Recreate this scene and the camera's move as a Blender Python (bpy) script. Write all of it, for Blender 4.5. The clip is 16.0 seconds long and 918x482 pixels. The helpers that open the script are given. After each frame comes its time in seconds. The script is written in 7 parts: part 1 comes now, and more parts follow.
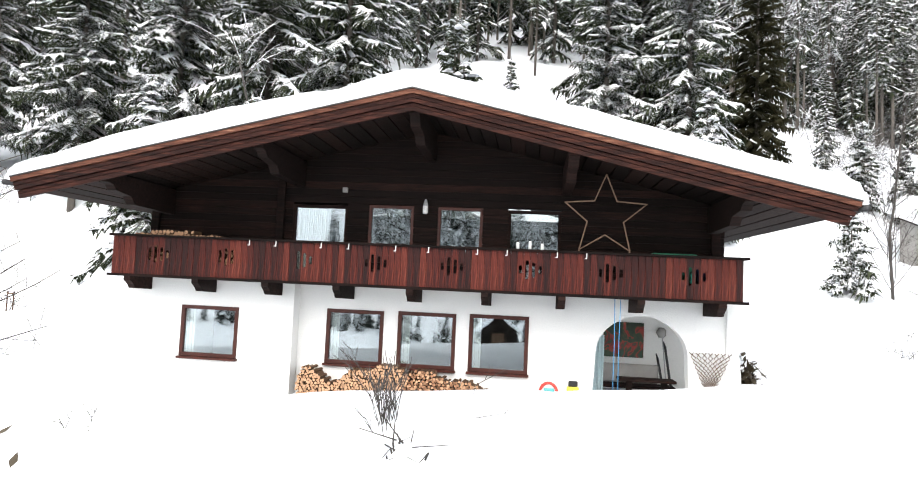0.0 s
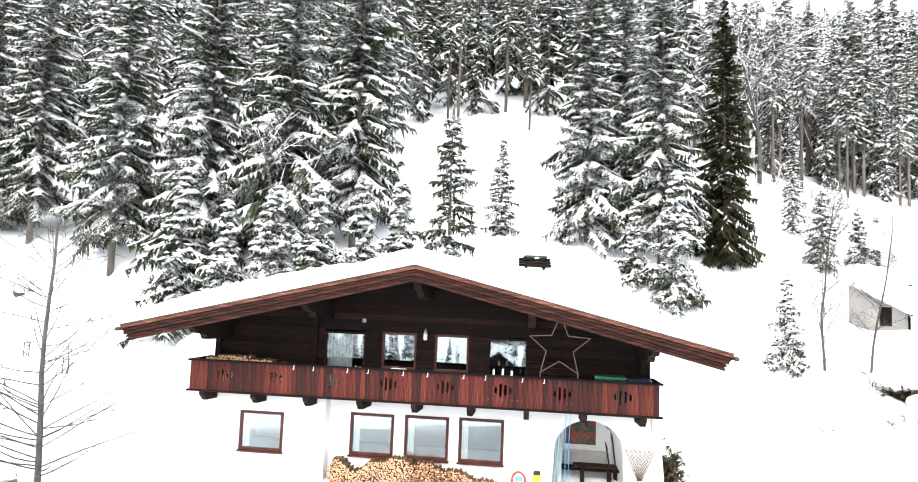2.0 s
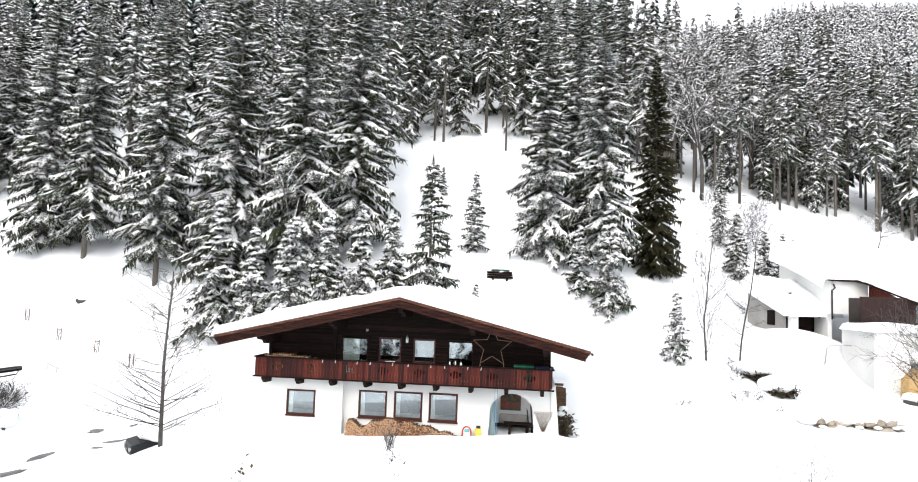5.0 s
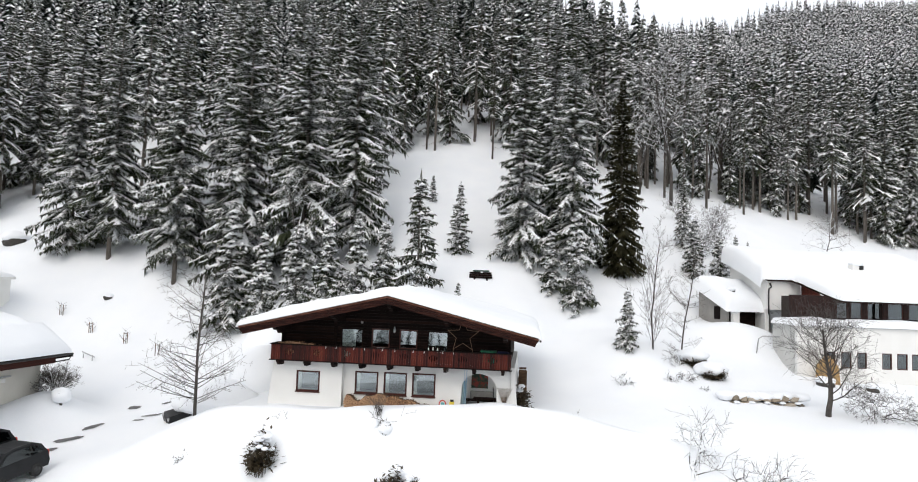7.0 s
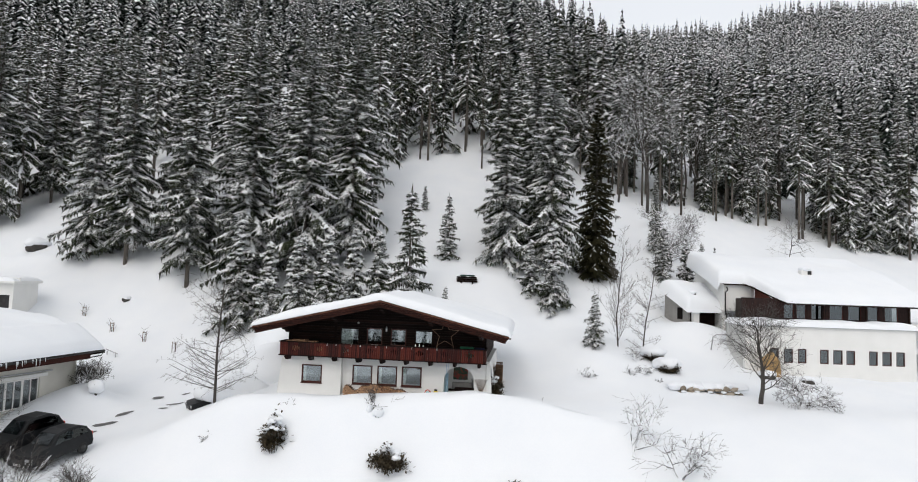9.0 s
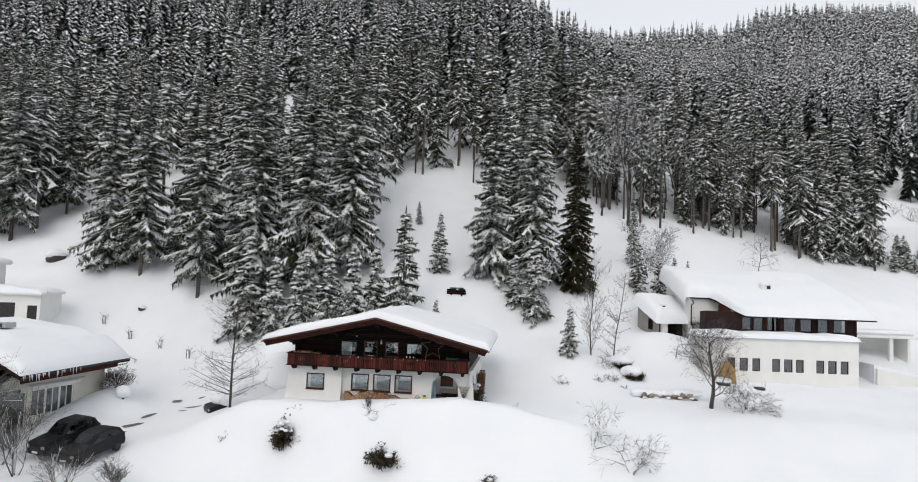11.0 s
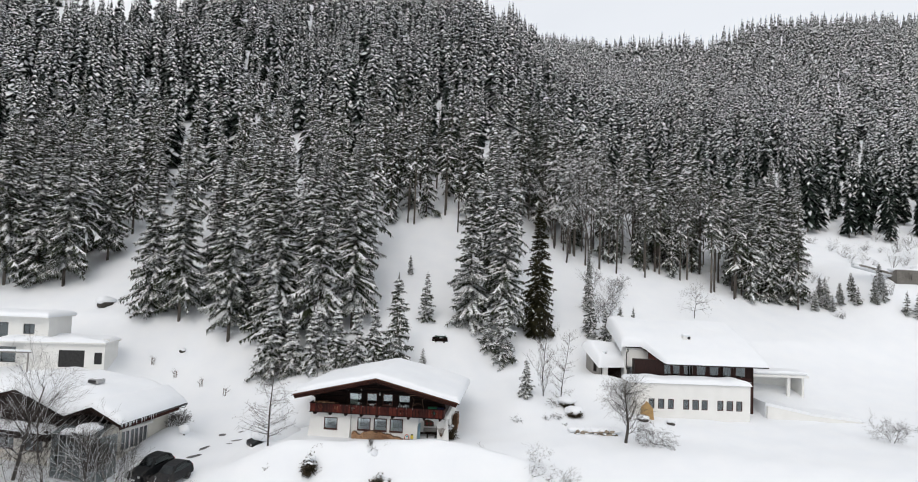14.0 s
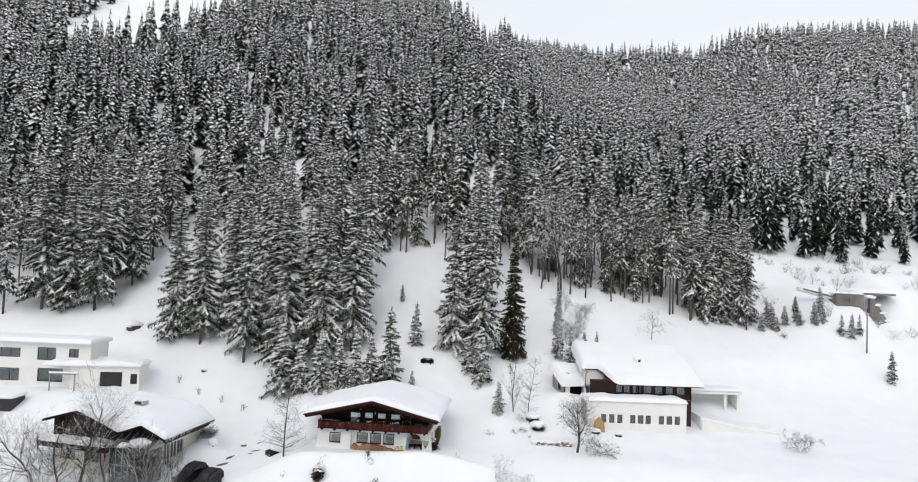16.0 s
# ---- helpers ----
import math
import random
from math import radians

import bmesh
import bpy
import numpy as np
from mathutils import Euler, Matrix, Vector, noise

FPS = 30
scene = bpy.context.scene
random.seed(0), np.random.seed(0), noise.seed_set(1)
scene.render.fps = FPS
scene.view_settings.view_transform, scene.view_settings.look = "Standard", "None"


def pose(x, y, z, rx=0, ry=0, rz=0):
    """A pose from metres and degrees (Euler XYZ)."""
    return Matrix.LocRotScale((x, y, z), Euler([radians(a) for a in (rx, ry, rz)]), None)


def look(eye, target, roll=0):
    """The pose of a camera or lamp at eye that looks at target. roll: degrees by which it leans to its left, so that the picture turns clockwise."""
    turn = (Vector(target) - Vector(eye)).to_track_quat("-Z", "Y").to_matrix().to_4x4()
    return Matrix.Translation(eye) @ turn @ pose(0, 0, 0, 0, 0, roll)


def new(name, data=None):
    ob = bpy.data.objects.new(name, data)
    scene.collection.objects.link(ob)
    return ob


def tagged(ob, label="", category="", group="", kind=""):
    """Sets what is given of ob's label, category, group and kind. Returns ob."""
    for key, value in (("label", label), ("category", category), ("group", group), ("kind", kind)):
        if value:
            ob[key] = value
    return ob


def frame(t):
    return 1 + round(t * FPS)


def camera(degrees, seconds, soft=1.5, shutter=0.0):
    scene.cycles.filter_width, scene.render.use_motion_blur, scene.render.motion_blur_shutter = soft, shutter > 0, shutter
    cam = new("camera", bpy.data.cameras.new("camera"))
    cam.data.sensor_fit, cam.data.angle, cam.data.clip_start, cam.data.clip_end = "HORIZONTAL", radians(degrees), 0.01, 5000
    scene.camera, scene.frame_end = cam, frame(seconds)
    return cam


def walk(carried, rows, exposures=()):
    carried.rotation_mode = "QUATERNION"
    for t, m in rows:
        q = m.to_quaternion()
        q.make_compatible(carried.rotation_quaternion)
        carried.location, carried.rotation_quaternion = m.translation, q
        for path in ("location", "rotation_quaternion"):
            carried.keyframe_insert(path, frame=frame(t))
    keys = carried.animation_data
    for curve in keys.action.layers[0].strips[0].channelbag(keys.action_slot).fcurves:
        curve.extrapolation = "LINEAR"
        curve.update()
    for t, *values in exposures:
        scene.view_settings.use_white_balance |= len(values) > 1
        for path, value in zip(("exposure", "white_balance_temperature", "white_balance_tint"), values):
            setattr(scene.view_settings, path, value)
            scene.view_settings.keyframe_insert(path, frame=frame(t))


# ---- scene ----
cam = camera(70.9, 16.0, soft=1.0)
# seconds, eye x y z, yaw, pitch, roll
ROWS = [
    (0, 0.52, 0.12, 2.68, 0.452, 3.724, -2.605),
    (0.5, 0.582, -0.607, 3.323, 0.424, 3.913, -2.513),
    (1, 0.671, -1.778, 4.233, 0.631, 4.574, -2.342),
    (1.5, 0.709, -3.235, 5.065, 0.712, 4.829, -2.311),
    (2, 0.803, -4.796, 5.51, 0.814, 5.083, -2.295),
    (2.5, 0.921, -6.488, 5.871, 0.735, 4.96, -2.27),
    (3, 1.092, -8.27, 6.22, 0.66, 4.64, -2.19),
    (3.5, 1.344, -10.03, 6.46, 0.66, 4.47, -2.15),
    (4, 1.568, -11.768, 6.599, 0.53, 4.414, -2.052),
    (6.5, 2.976, -20.541, 7.025, 0.277, 3.886, -2.004),
    (7, 3.286, -22.138, 7.073, 0.24, 3.864, -2.01),
    (7.5, 3.549, -23.664, 7.128, 0.163, 3.835, -2.014),
    (8, 3.827, -25.147, 7.183, 0.14, 3.837, -1.997),
    (8.5, 4.089, -26.623, 7.394, 0.134, 3.724, -1.98),
    (9, 4.284, -28.017, 7.549, 0.07, 3.771, -1.974),
    (11.5, 5.344, -35.879, 10.031, -0.09, 3.506, -2.157),
    (12, 5.53, -38.348, 11.149, -0.149, 3.477, -2.157),
    (12.5, 5.679, -41.127, 12.309, -0.246, 3.502, -2.221),
    (13, 5.889, -44.136, 13.556, -0.338, 3.477, -2.188),
    (13.5, 6.208, -47.364, 14.955, -0.387, 3.347, -2.183),
    (14, 6.508, -50.747, 16.329, -0.474, 3.263, -2.148),
    (14.5, 6.817, -54.249, 17.731, -0.569, 3.15, -2.157),
    (15, 7.165, -57.864, 19.221, -0.673, 3.005, -2.19),
    (15.5, 7.512, -61.496, 20.548, -0.779, 2.928, -2.207),
    (16, 7.957, -65.126, 21.537, -0.845, 3.07, -2.166),
]
EXPOSURES = [(0, 1.21), (1, 1.63), (2, 1.76), (3, 1.66), (4, 1.42), (6.5, 0.27), (9, -0.21), (12.5, -0.28), (16, -0.15)]
walk(cam, [(t, pose(x, y, z, 90 + pitch, roll, yaw)) for t, x, y, z, yaw, pitch, roll in ROWS], EXPOSURES)

# ---- world and sun: an overcast winter sky ----
world = bpy.data.worlds.new("overcast_sky")
scene.world = world
world.use_nodes = True
wn, wl = world.node_tree.nodes, world.node_tree.links
wn.clear()
sky = wn.new("ShaderNodeTexSky")
sky.sky_type, sky.sun_disc = "NISHITA", False
sky.sun_elevation, sky.sun_rotation = radians(38), radians(197)
sky.air_density, sky.dust_density = 1.0, 3.0
cloud = wn.new("ShaderNodeTexNoise")
cloud.inputs["Scale"].default_value, cloud.inputs["Detail"].default_value = 2.2, 5
cloud_tint = wn.new("ShaderNodeValToRGB")
cloud_tint.color_ramp.elements[0].position, cloud_tint.color_ramp.elements[0].color = 0.3, (0.88, 0.88, 0.88, 1)
cloud_tint.color_ramp.elements[1].position, cloud_tint.color_ramp.elements[1].color = 0.7, (1.0, 0.995, 0.98, 1)
sky_part = wn.new("ShaderNodeBackground")
sky_part.inputs["Strength"].default_value = 0.05
cloud_part = wn.new("ShaderNodeBackground")
cloud_part.inputs["Strength"].default_value = 0.94
both = wn.new("ShaderNodeAddShader")
world_out = wn.new("ShaderNodeOutputWorld")
coords = wn.new("ShaderNodeTexCoord")
wl.new(coords.outputs["Generated"], cloud.inputs["Vector"])
wl.new(cloud.outputs["Fac"], cloud_tint.inputs["Fac"])
wl.new(cloud_tint.outputs["Color"], cloud_part.inputs["Color"])
wl.new(sky.outputs["Color"], sky_part.inputs["Color"])
wl.new(sky_part.outputs[0], both.inputs[0])
wl.new(cloud_part.outputs[0], both.inputs[1])
wl.new(both.outputs[0], world_out.inputs["Surface"])

sun_data = bpy.data.lights.new("sun", "SUN")
sun_data.energy, sun_data.angle, sun_data.color = 0.55, radians(30), (1.0, 0.97, 0.93)
sun = new("sun", sun_data)
sun.matrix_world = look((-25, -60, 85), (0, 20, 0))
tagged(sun, kind="structure")


# ---- materials ----
def material(name, colors, rough=0.7, scale=3.0, fine=40.0, bump=0.15, metal=0.0, stretch=(1, 1, 1), per_piece=0.0, spec=0.3, bump_scale=None, coords="Object"):
    """A surface whose colour wanders between the given colours at two scales, with a little relief."""
    m = bpy.data.materials.new(name)
    m.use_nodes = True
    n, l = m.node_tree.nodes, m.node_tree.links
    b = n["Principled BSDF"]
    b.inputs["Roughness"].default_value, b.inputs["Metallic"].default_value = rough, metal
    b.inputs["Specular IOR Level"].default_value = spec
    tc = n.new("ShaderNodeTexCoord")
    mp = n.new("ShaderNodeMapping")
    mp.inputs["Scale"].default_value = stretch
    l.new(tc.outputs[coords], mp.inputs["Vector"])
    big = n.new("ShaderNodeTexNoise")
    big.inputs["Scale"].default_value, big.inputs["Detail"].default_value = scale, 4
    small = n.new("ShaderNodeTexNoise")
    small.inputs["Scale"].default_value, small.inputs["Detail"].default_value = fine, 5
    for t in (big, small):
        l.new(mp.outputs["Vector"], t.inputs["Vector"])
    add = n.new("ShaderNodeMath")
    add.operation = "MULTIPLY_ADD"
    add.inputs[1].default_value = 0.45
    l.new(small.outputs["Fac"], add.inputs[0])
    part_big = n.new("ShaderNodeMath")
    part_big.operation = "MULTIPLY"
    part_big.inputs[1].default_value = 0.55
    l.new(big.outputs["Fac"], part_big.inputs[0])
    l.new(part_big.outputs[0], add.inputs[2])
    last = add
    if per_piece:
        info = n.new("ShaderNodeObjectInfo")
        more = n.new("ShaderNodeMath")
        more.operation = "MULTIPLY_ADD"
        more.inputs[1].default_value = per_piece
        l.new(info.outputs["Random"], more.inputs[0])
        sub = n.new("ShaderNodeMath")
        sub.operation = "SUBTRACT"
        sub.inputs[1].default_value = per_piece / 2
        l.new(add.outputs[0], sub.inputs[0])
        l.new(sub.outputs[0], more.inputs[2])
        last = more
    ramp = n.new("ShaderNodeValToRGB")
    e = ramp.color_ramp.elements
    while len(e) < len(colors):
        e.new(0.5)
    for i, c in enumerate(colors):
        e[i].position = 0.3 + 0.4 * i / max(1, len(colors) - 1)
        e[i].color = (*c, 1)
    l.new(last.outputs[0], ramp.inputs["Fac"])
    l.new(ramp.outputs["Color"], b.inputs["Base Color"])
    if bump:
        bp = n.new("ShaderNodeBump")
        bp.inputs["Strength"].default_value, bp.inputs["Distance"].default_value = bump, 0.02
        l.new((small if bump_scale is None else big).outputs["Fac"], bp.inputs["Height"])
        l.new(bp.outputs["Normal"], b.inputs["Normal"])
    return m


SNOW = material("snow", [(0.80, 0.83, 0.87), (0.86, 0.88, 0.90)], 0.75, 0.35, 14, 0.25, spec=0.25)
TREE_SNOW = material("snow_on_boughs", [(0.84, 0.86, 0.89), (0.90, 0.91, 0.92)], 0.8, 1.5, 12, 0.3, spec=0.2)


def by_bough(name, dark, pale, rough):
    """A colour that changes from bough to bough and, slowly, over the slope."""
    m = bpy.data.materials.new(name)
    m.use_nodes = True
    n, l = m.node_tree.nodes, m.node_tree.links
    b = n["Principled BSDF"]
    b.inputs["Roughness"].default_value, b.inputs["Specular IOR Level"].default_value = rough, 0.15
    geo, fine, half = n.new("ShaderNodeNewGeometry"), n.new("ShaderNodeTexNoise"), n.new("ShaderNodeMath")
    fine.inputs["Scale"].default_value, fine.inputs["Detail"].default_value = 2.5, 4
    l.new(geo.outputs["Position"], fine.inputs["Vector"])
    half.operation = "MULTIPLY_ADD"
    half.inputs[1].default_value = 0.5
    l.new(geo.outputs["Random Per Island"], half.inputs[0])
    l.new(fine.outputs["Fac"], half.inputs[2])
    ramp = n.new("ShaderNodeValToRGB")
    for e, p, c in zip(ramp.color_ramp.elements, (0.4, 1.05), (dark, pale)):
        e.position, e.color = min(p, 1.0), (*c, 1)
    l.new(half.outputs[0], ramp.inputs["Fac"])
    l.new(ramp.outputs["Color"], b.inputs["Base Color"])
    return m


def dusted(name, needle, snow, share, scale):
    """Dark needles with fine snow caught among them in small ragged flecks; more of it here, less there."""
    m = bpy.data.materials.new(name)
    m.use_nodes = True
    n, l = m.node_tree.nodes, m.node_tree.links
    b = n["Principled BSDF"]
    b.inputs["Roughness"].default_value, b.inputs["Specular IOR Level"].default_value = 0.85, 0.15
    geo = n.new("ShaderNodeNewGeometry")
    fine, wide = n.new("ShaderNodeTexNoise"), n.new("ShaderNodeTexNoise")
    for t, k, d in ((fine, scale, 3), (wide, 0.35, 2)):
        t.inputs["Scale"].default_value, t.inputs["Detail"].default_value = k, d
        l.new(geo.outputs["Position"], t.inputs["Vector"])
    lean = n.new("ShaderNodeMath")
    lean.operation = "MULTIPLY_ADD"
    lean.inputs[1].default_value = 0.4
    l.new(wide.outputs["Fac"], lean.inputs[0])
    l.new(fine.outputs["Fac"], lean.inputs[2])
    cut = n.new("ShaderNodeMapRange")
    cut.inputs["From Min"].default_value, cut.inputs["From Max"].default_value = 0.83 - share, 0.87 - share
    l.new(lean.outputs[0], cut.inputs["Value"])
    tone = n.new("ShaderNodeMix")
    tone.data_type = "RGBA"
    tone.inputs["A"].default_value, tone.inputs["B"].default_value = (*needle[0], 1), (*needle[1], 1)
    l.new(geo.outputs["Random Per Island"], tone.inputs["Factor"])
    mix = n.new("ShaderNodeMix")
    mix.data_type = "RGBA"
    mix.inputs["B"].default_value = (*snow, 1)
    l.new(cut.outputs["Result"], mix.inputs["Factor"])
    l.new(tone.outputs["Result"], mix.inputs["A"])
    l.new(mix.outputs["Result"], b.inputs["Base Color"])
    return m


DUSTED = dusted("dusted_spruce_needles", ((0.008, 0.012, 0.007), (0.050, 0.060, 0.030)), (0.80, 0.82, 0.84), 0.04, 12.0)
BROKEN_SNOW = dusted("broken_snow_on_boughs", ((0.82, 0.84, 0.87), (0.90, 0.91, 0.92)), (0.020, 0.024, 0.012), 0.07, 9.0)
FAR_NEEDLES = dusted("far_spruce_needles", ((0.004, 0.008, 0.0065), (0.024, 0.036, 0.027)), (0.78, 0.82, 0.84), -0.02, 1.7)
FAR_SNOW = by_bough("far_snow_on_boughs", (0.64, 0.67, 0.69), (0.90, 0.91, 0.92), 0.8)
BROWN_NEEDLES = material("brownish_needles", [(0.010, 0.011, 0.005), (0.026, 0.025, 0.011), (0.055, 0.046, 0.020)], 0.85, 0.8, 14, 0.3, spec=0.15)
DARK_ROCK = material("dark_wet_rock", [(0.03, 0.028, 0.025), (0.09, 0.083, 0.075)], 0.8, 3, 25, 0.5)
GREEN_SHEET = material("green_sheet", [(0.02, 0.05, 0.04), (0.04, 0.08, 0.06)], 0.5, 2, 20, 0.2)
BARK = material("spruce_bark", [(0.05, 0.042, 0.036), (0.17, 0.15, 0.13)], 0.9, 2, 20, 0.5, stretch=(3, 3, 0.6), per_piece=0.3)
TWIG = material("bare_twigs", [(0.03, 0.027, 0.025), (0.11, 0.098, 0.09)], 0.9, 3, 20, 0.4)
BALCONY_WOOD = material("red_brown_balcony_boards", [(0.004, 0.0025, 0.002), (0.022, 0.005, 0.004), (0.085, 0.013, 0.008), (0.17, 0.045, 0.026)], 0.6, 3.2, 11, 0.6, stretch=(13, 13, 0.5), per_piece=0.2, spec=0.2)
DARK_RED_WOOD = material("dark_red_brown_boards", [(0.010, 0.004, 0.003), (0.030, 0.010, 0.008), (0.06, 0.02, 0.015)], 0.7, 2.5, 9, 0.3, stretch=(6, 6, 0.6), per_piece=0.3)
DARK_WOOD = material("dark_brown_log_boards", [(0.0035, 0.0026, 0.0022), (0.010, 0.0058, 0.0048), (0.028, 0.013, 0.010)], 0.8, 2, 9, 0.3, stretch=(0.6, 8, 8), per_piece=0.2, spec=0.12)
FASCIA_WOOD = material("red_brown_bargeboard", [(0.004, 0.0025, 0.002), (0.022, 0.007, 0.005), (0.075, 0.024, 0.015)], 0.75, 1.8, 8, 0.5, stretch=(0.5, 9, 9), spec=0.15)
FASCIA_PALE = material("worn_pale_edge_board", [(0.012, 0.006, 0.004), (0.06, 0.022, 0.014), (0.13, 0.052, 0.032), (0.30, 0.16, 0.10)], 0.7, 1.5, 8, 0.5, stretch=(0.6, 8, 8), spec=0.15)
WINDOW_WOOD = material("red_brown_window_frame", [(0.022, 0.007, 0.005), (0.085, 0.020, 0.012)], 0.45, 3, 25, 0.2)
PLASTER = material("white_plaster", [(0.74, 0.74, 0.72), (0.82, 0.82, 0.80)], 0.9, 0.8, 30, 0.35)
# plaster with its shade put into a grey colour
SHADE_GREY_PLASTER = material("shade_grey_plaster", [(0.50, 0.50, 0.48), (0.62, 0.62, 0.60)], 0.9, 0.8, 30, 0.3)
CREAM_PLASTER = material("cream_plaster", [(0.58, 0.56, 0.50), (0.72, 0.70, 0.64)], 0.9, 0.8, 30, 0.3)
FASCIA = material("red_brown_eave_board", [(0.008, 0.004, 0.003), (0.035, 0.010, 0.007), (0.07, 0.022, 0.014)], 0.75, 1.8, 8, 0.4, stretch=(9, 0.5, 9), spec=0.15)
ICE = material("milky_ice", [(0.62, 0.66, 0.68), (0.8, 0.83, 0.85)], 0.15, 5, 30, 0.05, spec=0.5)
LOG_END = material("cut_firewood", [(0.15, 0.075, 0.04), (0.34, 0.18, 0.10), (0.52, 0.32, 0.19)], 0.85, 6, 30, 0.4, per_piece=0.5)
LOG_BARK = material("firewood_bark", [(0.06, 0.035, 0.022), (0.16, 0.09, 0.05)], 0.9, 5, 30, 0.5, per_piece=0.3)
STAR_WOOD = material("pale_star_laths", [(0.14, 0.085, 0.055), (0.28, 0.18, 0.12)], 0.7, 4, 30, 0.2)
METAL = material("dark_metal", [(0.03, 0.03, 0.03), (0.07, 0.07, 0.07)], 0.4, 5, 40, 0.1, metal=0.7)
PALE_METAL = material("galvanised_metal", [(0.35, 0.36, 0.37), (0.5, 0.5, 0.5)], 0.45, 5, 40, 0.1, metal=0.6)
WHITE_PAINT = material("white_enamel", [(0.72, 0.72, 0.70), (0.82, 0.82, 0.80)], 0.4, 5, 30, 0.05)
# inner walls stand in for unlit rooms; their dimness is in this colour
ROOM_SHADE_TONE = material("room_shade_tone", [(0.035, 0.03, 0.028), (0.07, 0.06, 0.055)], 0.9, 2, 20, 0.1)
CURTAIN = material("white_curtain", [(0.76, 0.80, 0.78), (0.86, 0.88, 0.86)], 0.9, 2, 30, 0.2)
CONCRETE = material("grey_concrete", [(0.20, 0.19, 0.18), (0.36, 0.35, 0.33)], 0.9, 0.7, 12, 0.4)
STAINED_CONCRETE = material("stained_old_concrete", [(0.09, 0.085, 0.075), (0.17, 0.16, 0.145), (0.28, 0.27, 0.25)], 0.9, 0.6, 9, 0.5, stretch=(1, 1, 0.35))
STONE = material("field_stone", [(0.16, 0.14, 0.11), (0.30, 0.25, 0.19), (0.42, 0.38, 0.32)], 0.9, 2, 15, 0.5, per_piece=0.4)
ASPHALT = material("wet_asphalt", [(0.05, 0.05, 0.052), (0.13, 0.13, 0.132), (0.3, 0.3, 0.3)], 0.6, 1.5, 20, 0.3)
CAR_PAINT = material("black_car_paint", [(0.006, 0.007, 0.008), (0.013, 0.014, 0.016)], 0.45, 2, 60, 0.02, spec=0.25)
TYRE = material("black_rubber", [(0.012, 0.012, 0.012), (0.03, 0.03, 0.03)], 0.8, 8, 40, 0.2)
RED = material("red_plastic", [(0.45, 0.04, 0.03), (0.6, 0.08, 0.06)], 0.4, 4, 30, 0.05)
YELLOW = material("yellow_plastic", [(0.65, 0.5, 0.05), (0.8, 0.65, 0.12)], 0.4, 4, 30, 0.05)
GREEN = material("green_plastic", [(0.02, 0.14, 0.08), (0.04, 0.22, 0.13)], 0.4, 4, 30, 0.05)
BLUE = material("blue_strap", [(0.05, 0.22, 0.45), (0.10, 0.35, 0.62)], 0.6, 4, 30, 0.05)
GREY_CUSHION = material("grey_fabric", [(0.26, 0.25, 0.24), (0.38, 0.37, 0.35)], 0.95, 3, 60, 0.3)
LEAVES = material("evergreen_leaves", [(0.024, 0.020, 0.012), (0.085, 0.062, 0.034)], 0.6, 4, 30, 0.2)
OCHRE = material("straw_coloured_wood", [(0.32, 0.2, 0.08), (0.5, 0.33, 0.15)], 0.8, 4, 20, 0.3)


def glazing(name, tint, gloss):
    """Double glazing: a coated pane that mirrors part of the view and lets the rest through."""
    m = bpy.data.materials.new(name)
    m.use_nodes = True
    n, l = m.node_tree.nodes, m.node_tree.links
    n.remove(n["Principled BSDF"])
    clear, shine, mix = n.new("ShaderNodeBsdfTransparent"), n.new("ShaderNodeBsdfGlossy"), n.new("ShaderNodeMixShader")
    clear.inputs["Color"].default_value = (*tint, 1)
    shine.inputs["Roughness"].default_value = 0.02
    shine.inputs["Color"].default_value = (0.86, 0.93, 0.96, 1)
    wave, relief = n.new("ShaderNodeTexNoise"), n.new("ShaderNodeBump")
    wave.inputs["Scale"].default_value = 1.6
    relief.inputs["Strength"].default_value, relief.inputs["Distance"].default_value = 0.05, 0.02
    l.new(wave.outputs["Fac"], relief.inputs["Height"])
    l.new(relief.outputs["Normal"], shine.inputs["Normal"])
    mix.inputs["Fac"].default_value = gloss
    l.new(clear.outputs[0], mix.inputs[1])
    l.new(shine.outputs[0], mix.inputs[2])
    l.new(mix.outputs[0], n["Material Output"].inputs["Surface"])
    return m


GLASS = glazing("coated_window_glass", (0.86, 0.89, 0.88), 0.25)
DARK_GLASS = glazing("dark_window_glass", (0.55, 0.58, 0.58), 0.13)
CAR_GLASS = glazing("dark_car_glass", (0.15, 0.17, 0.17), 0.07)


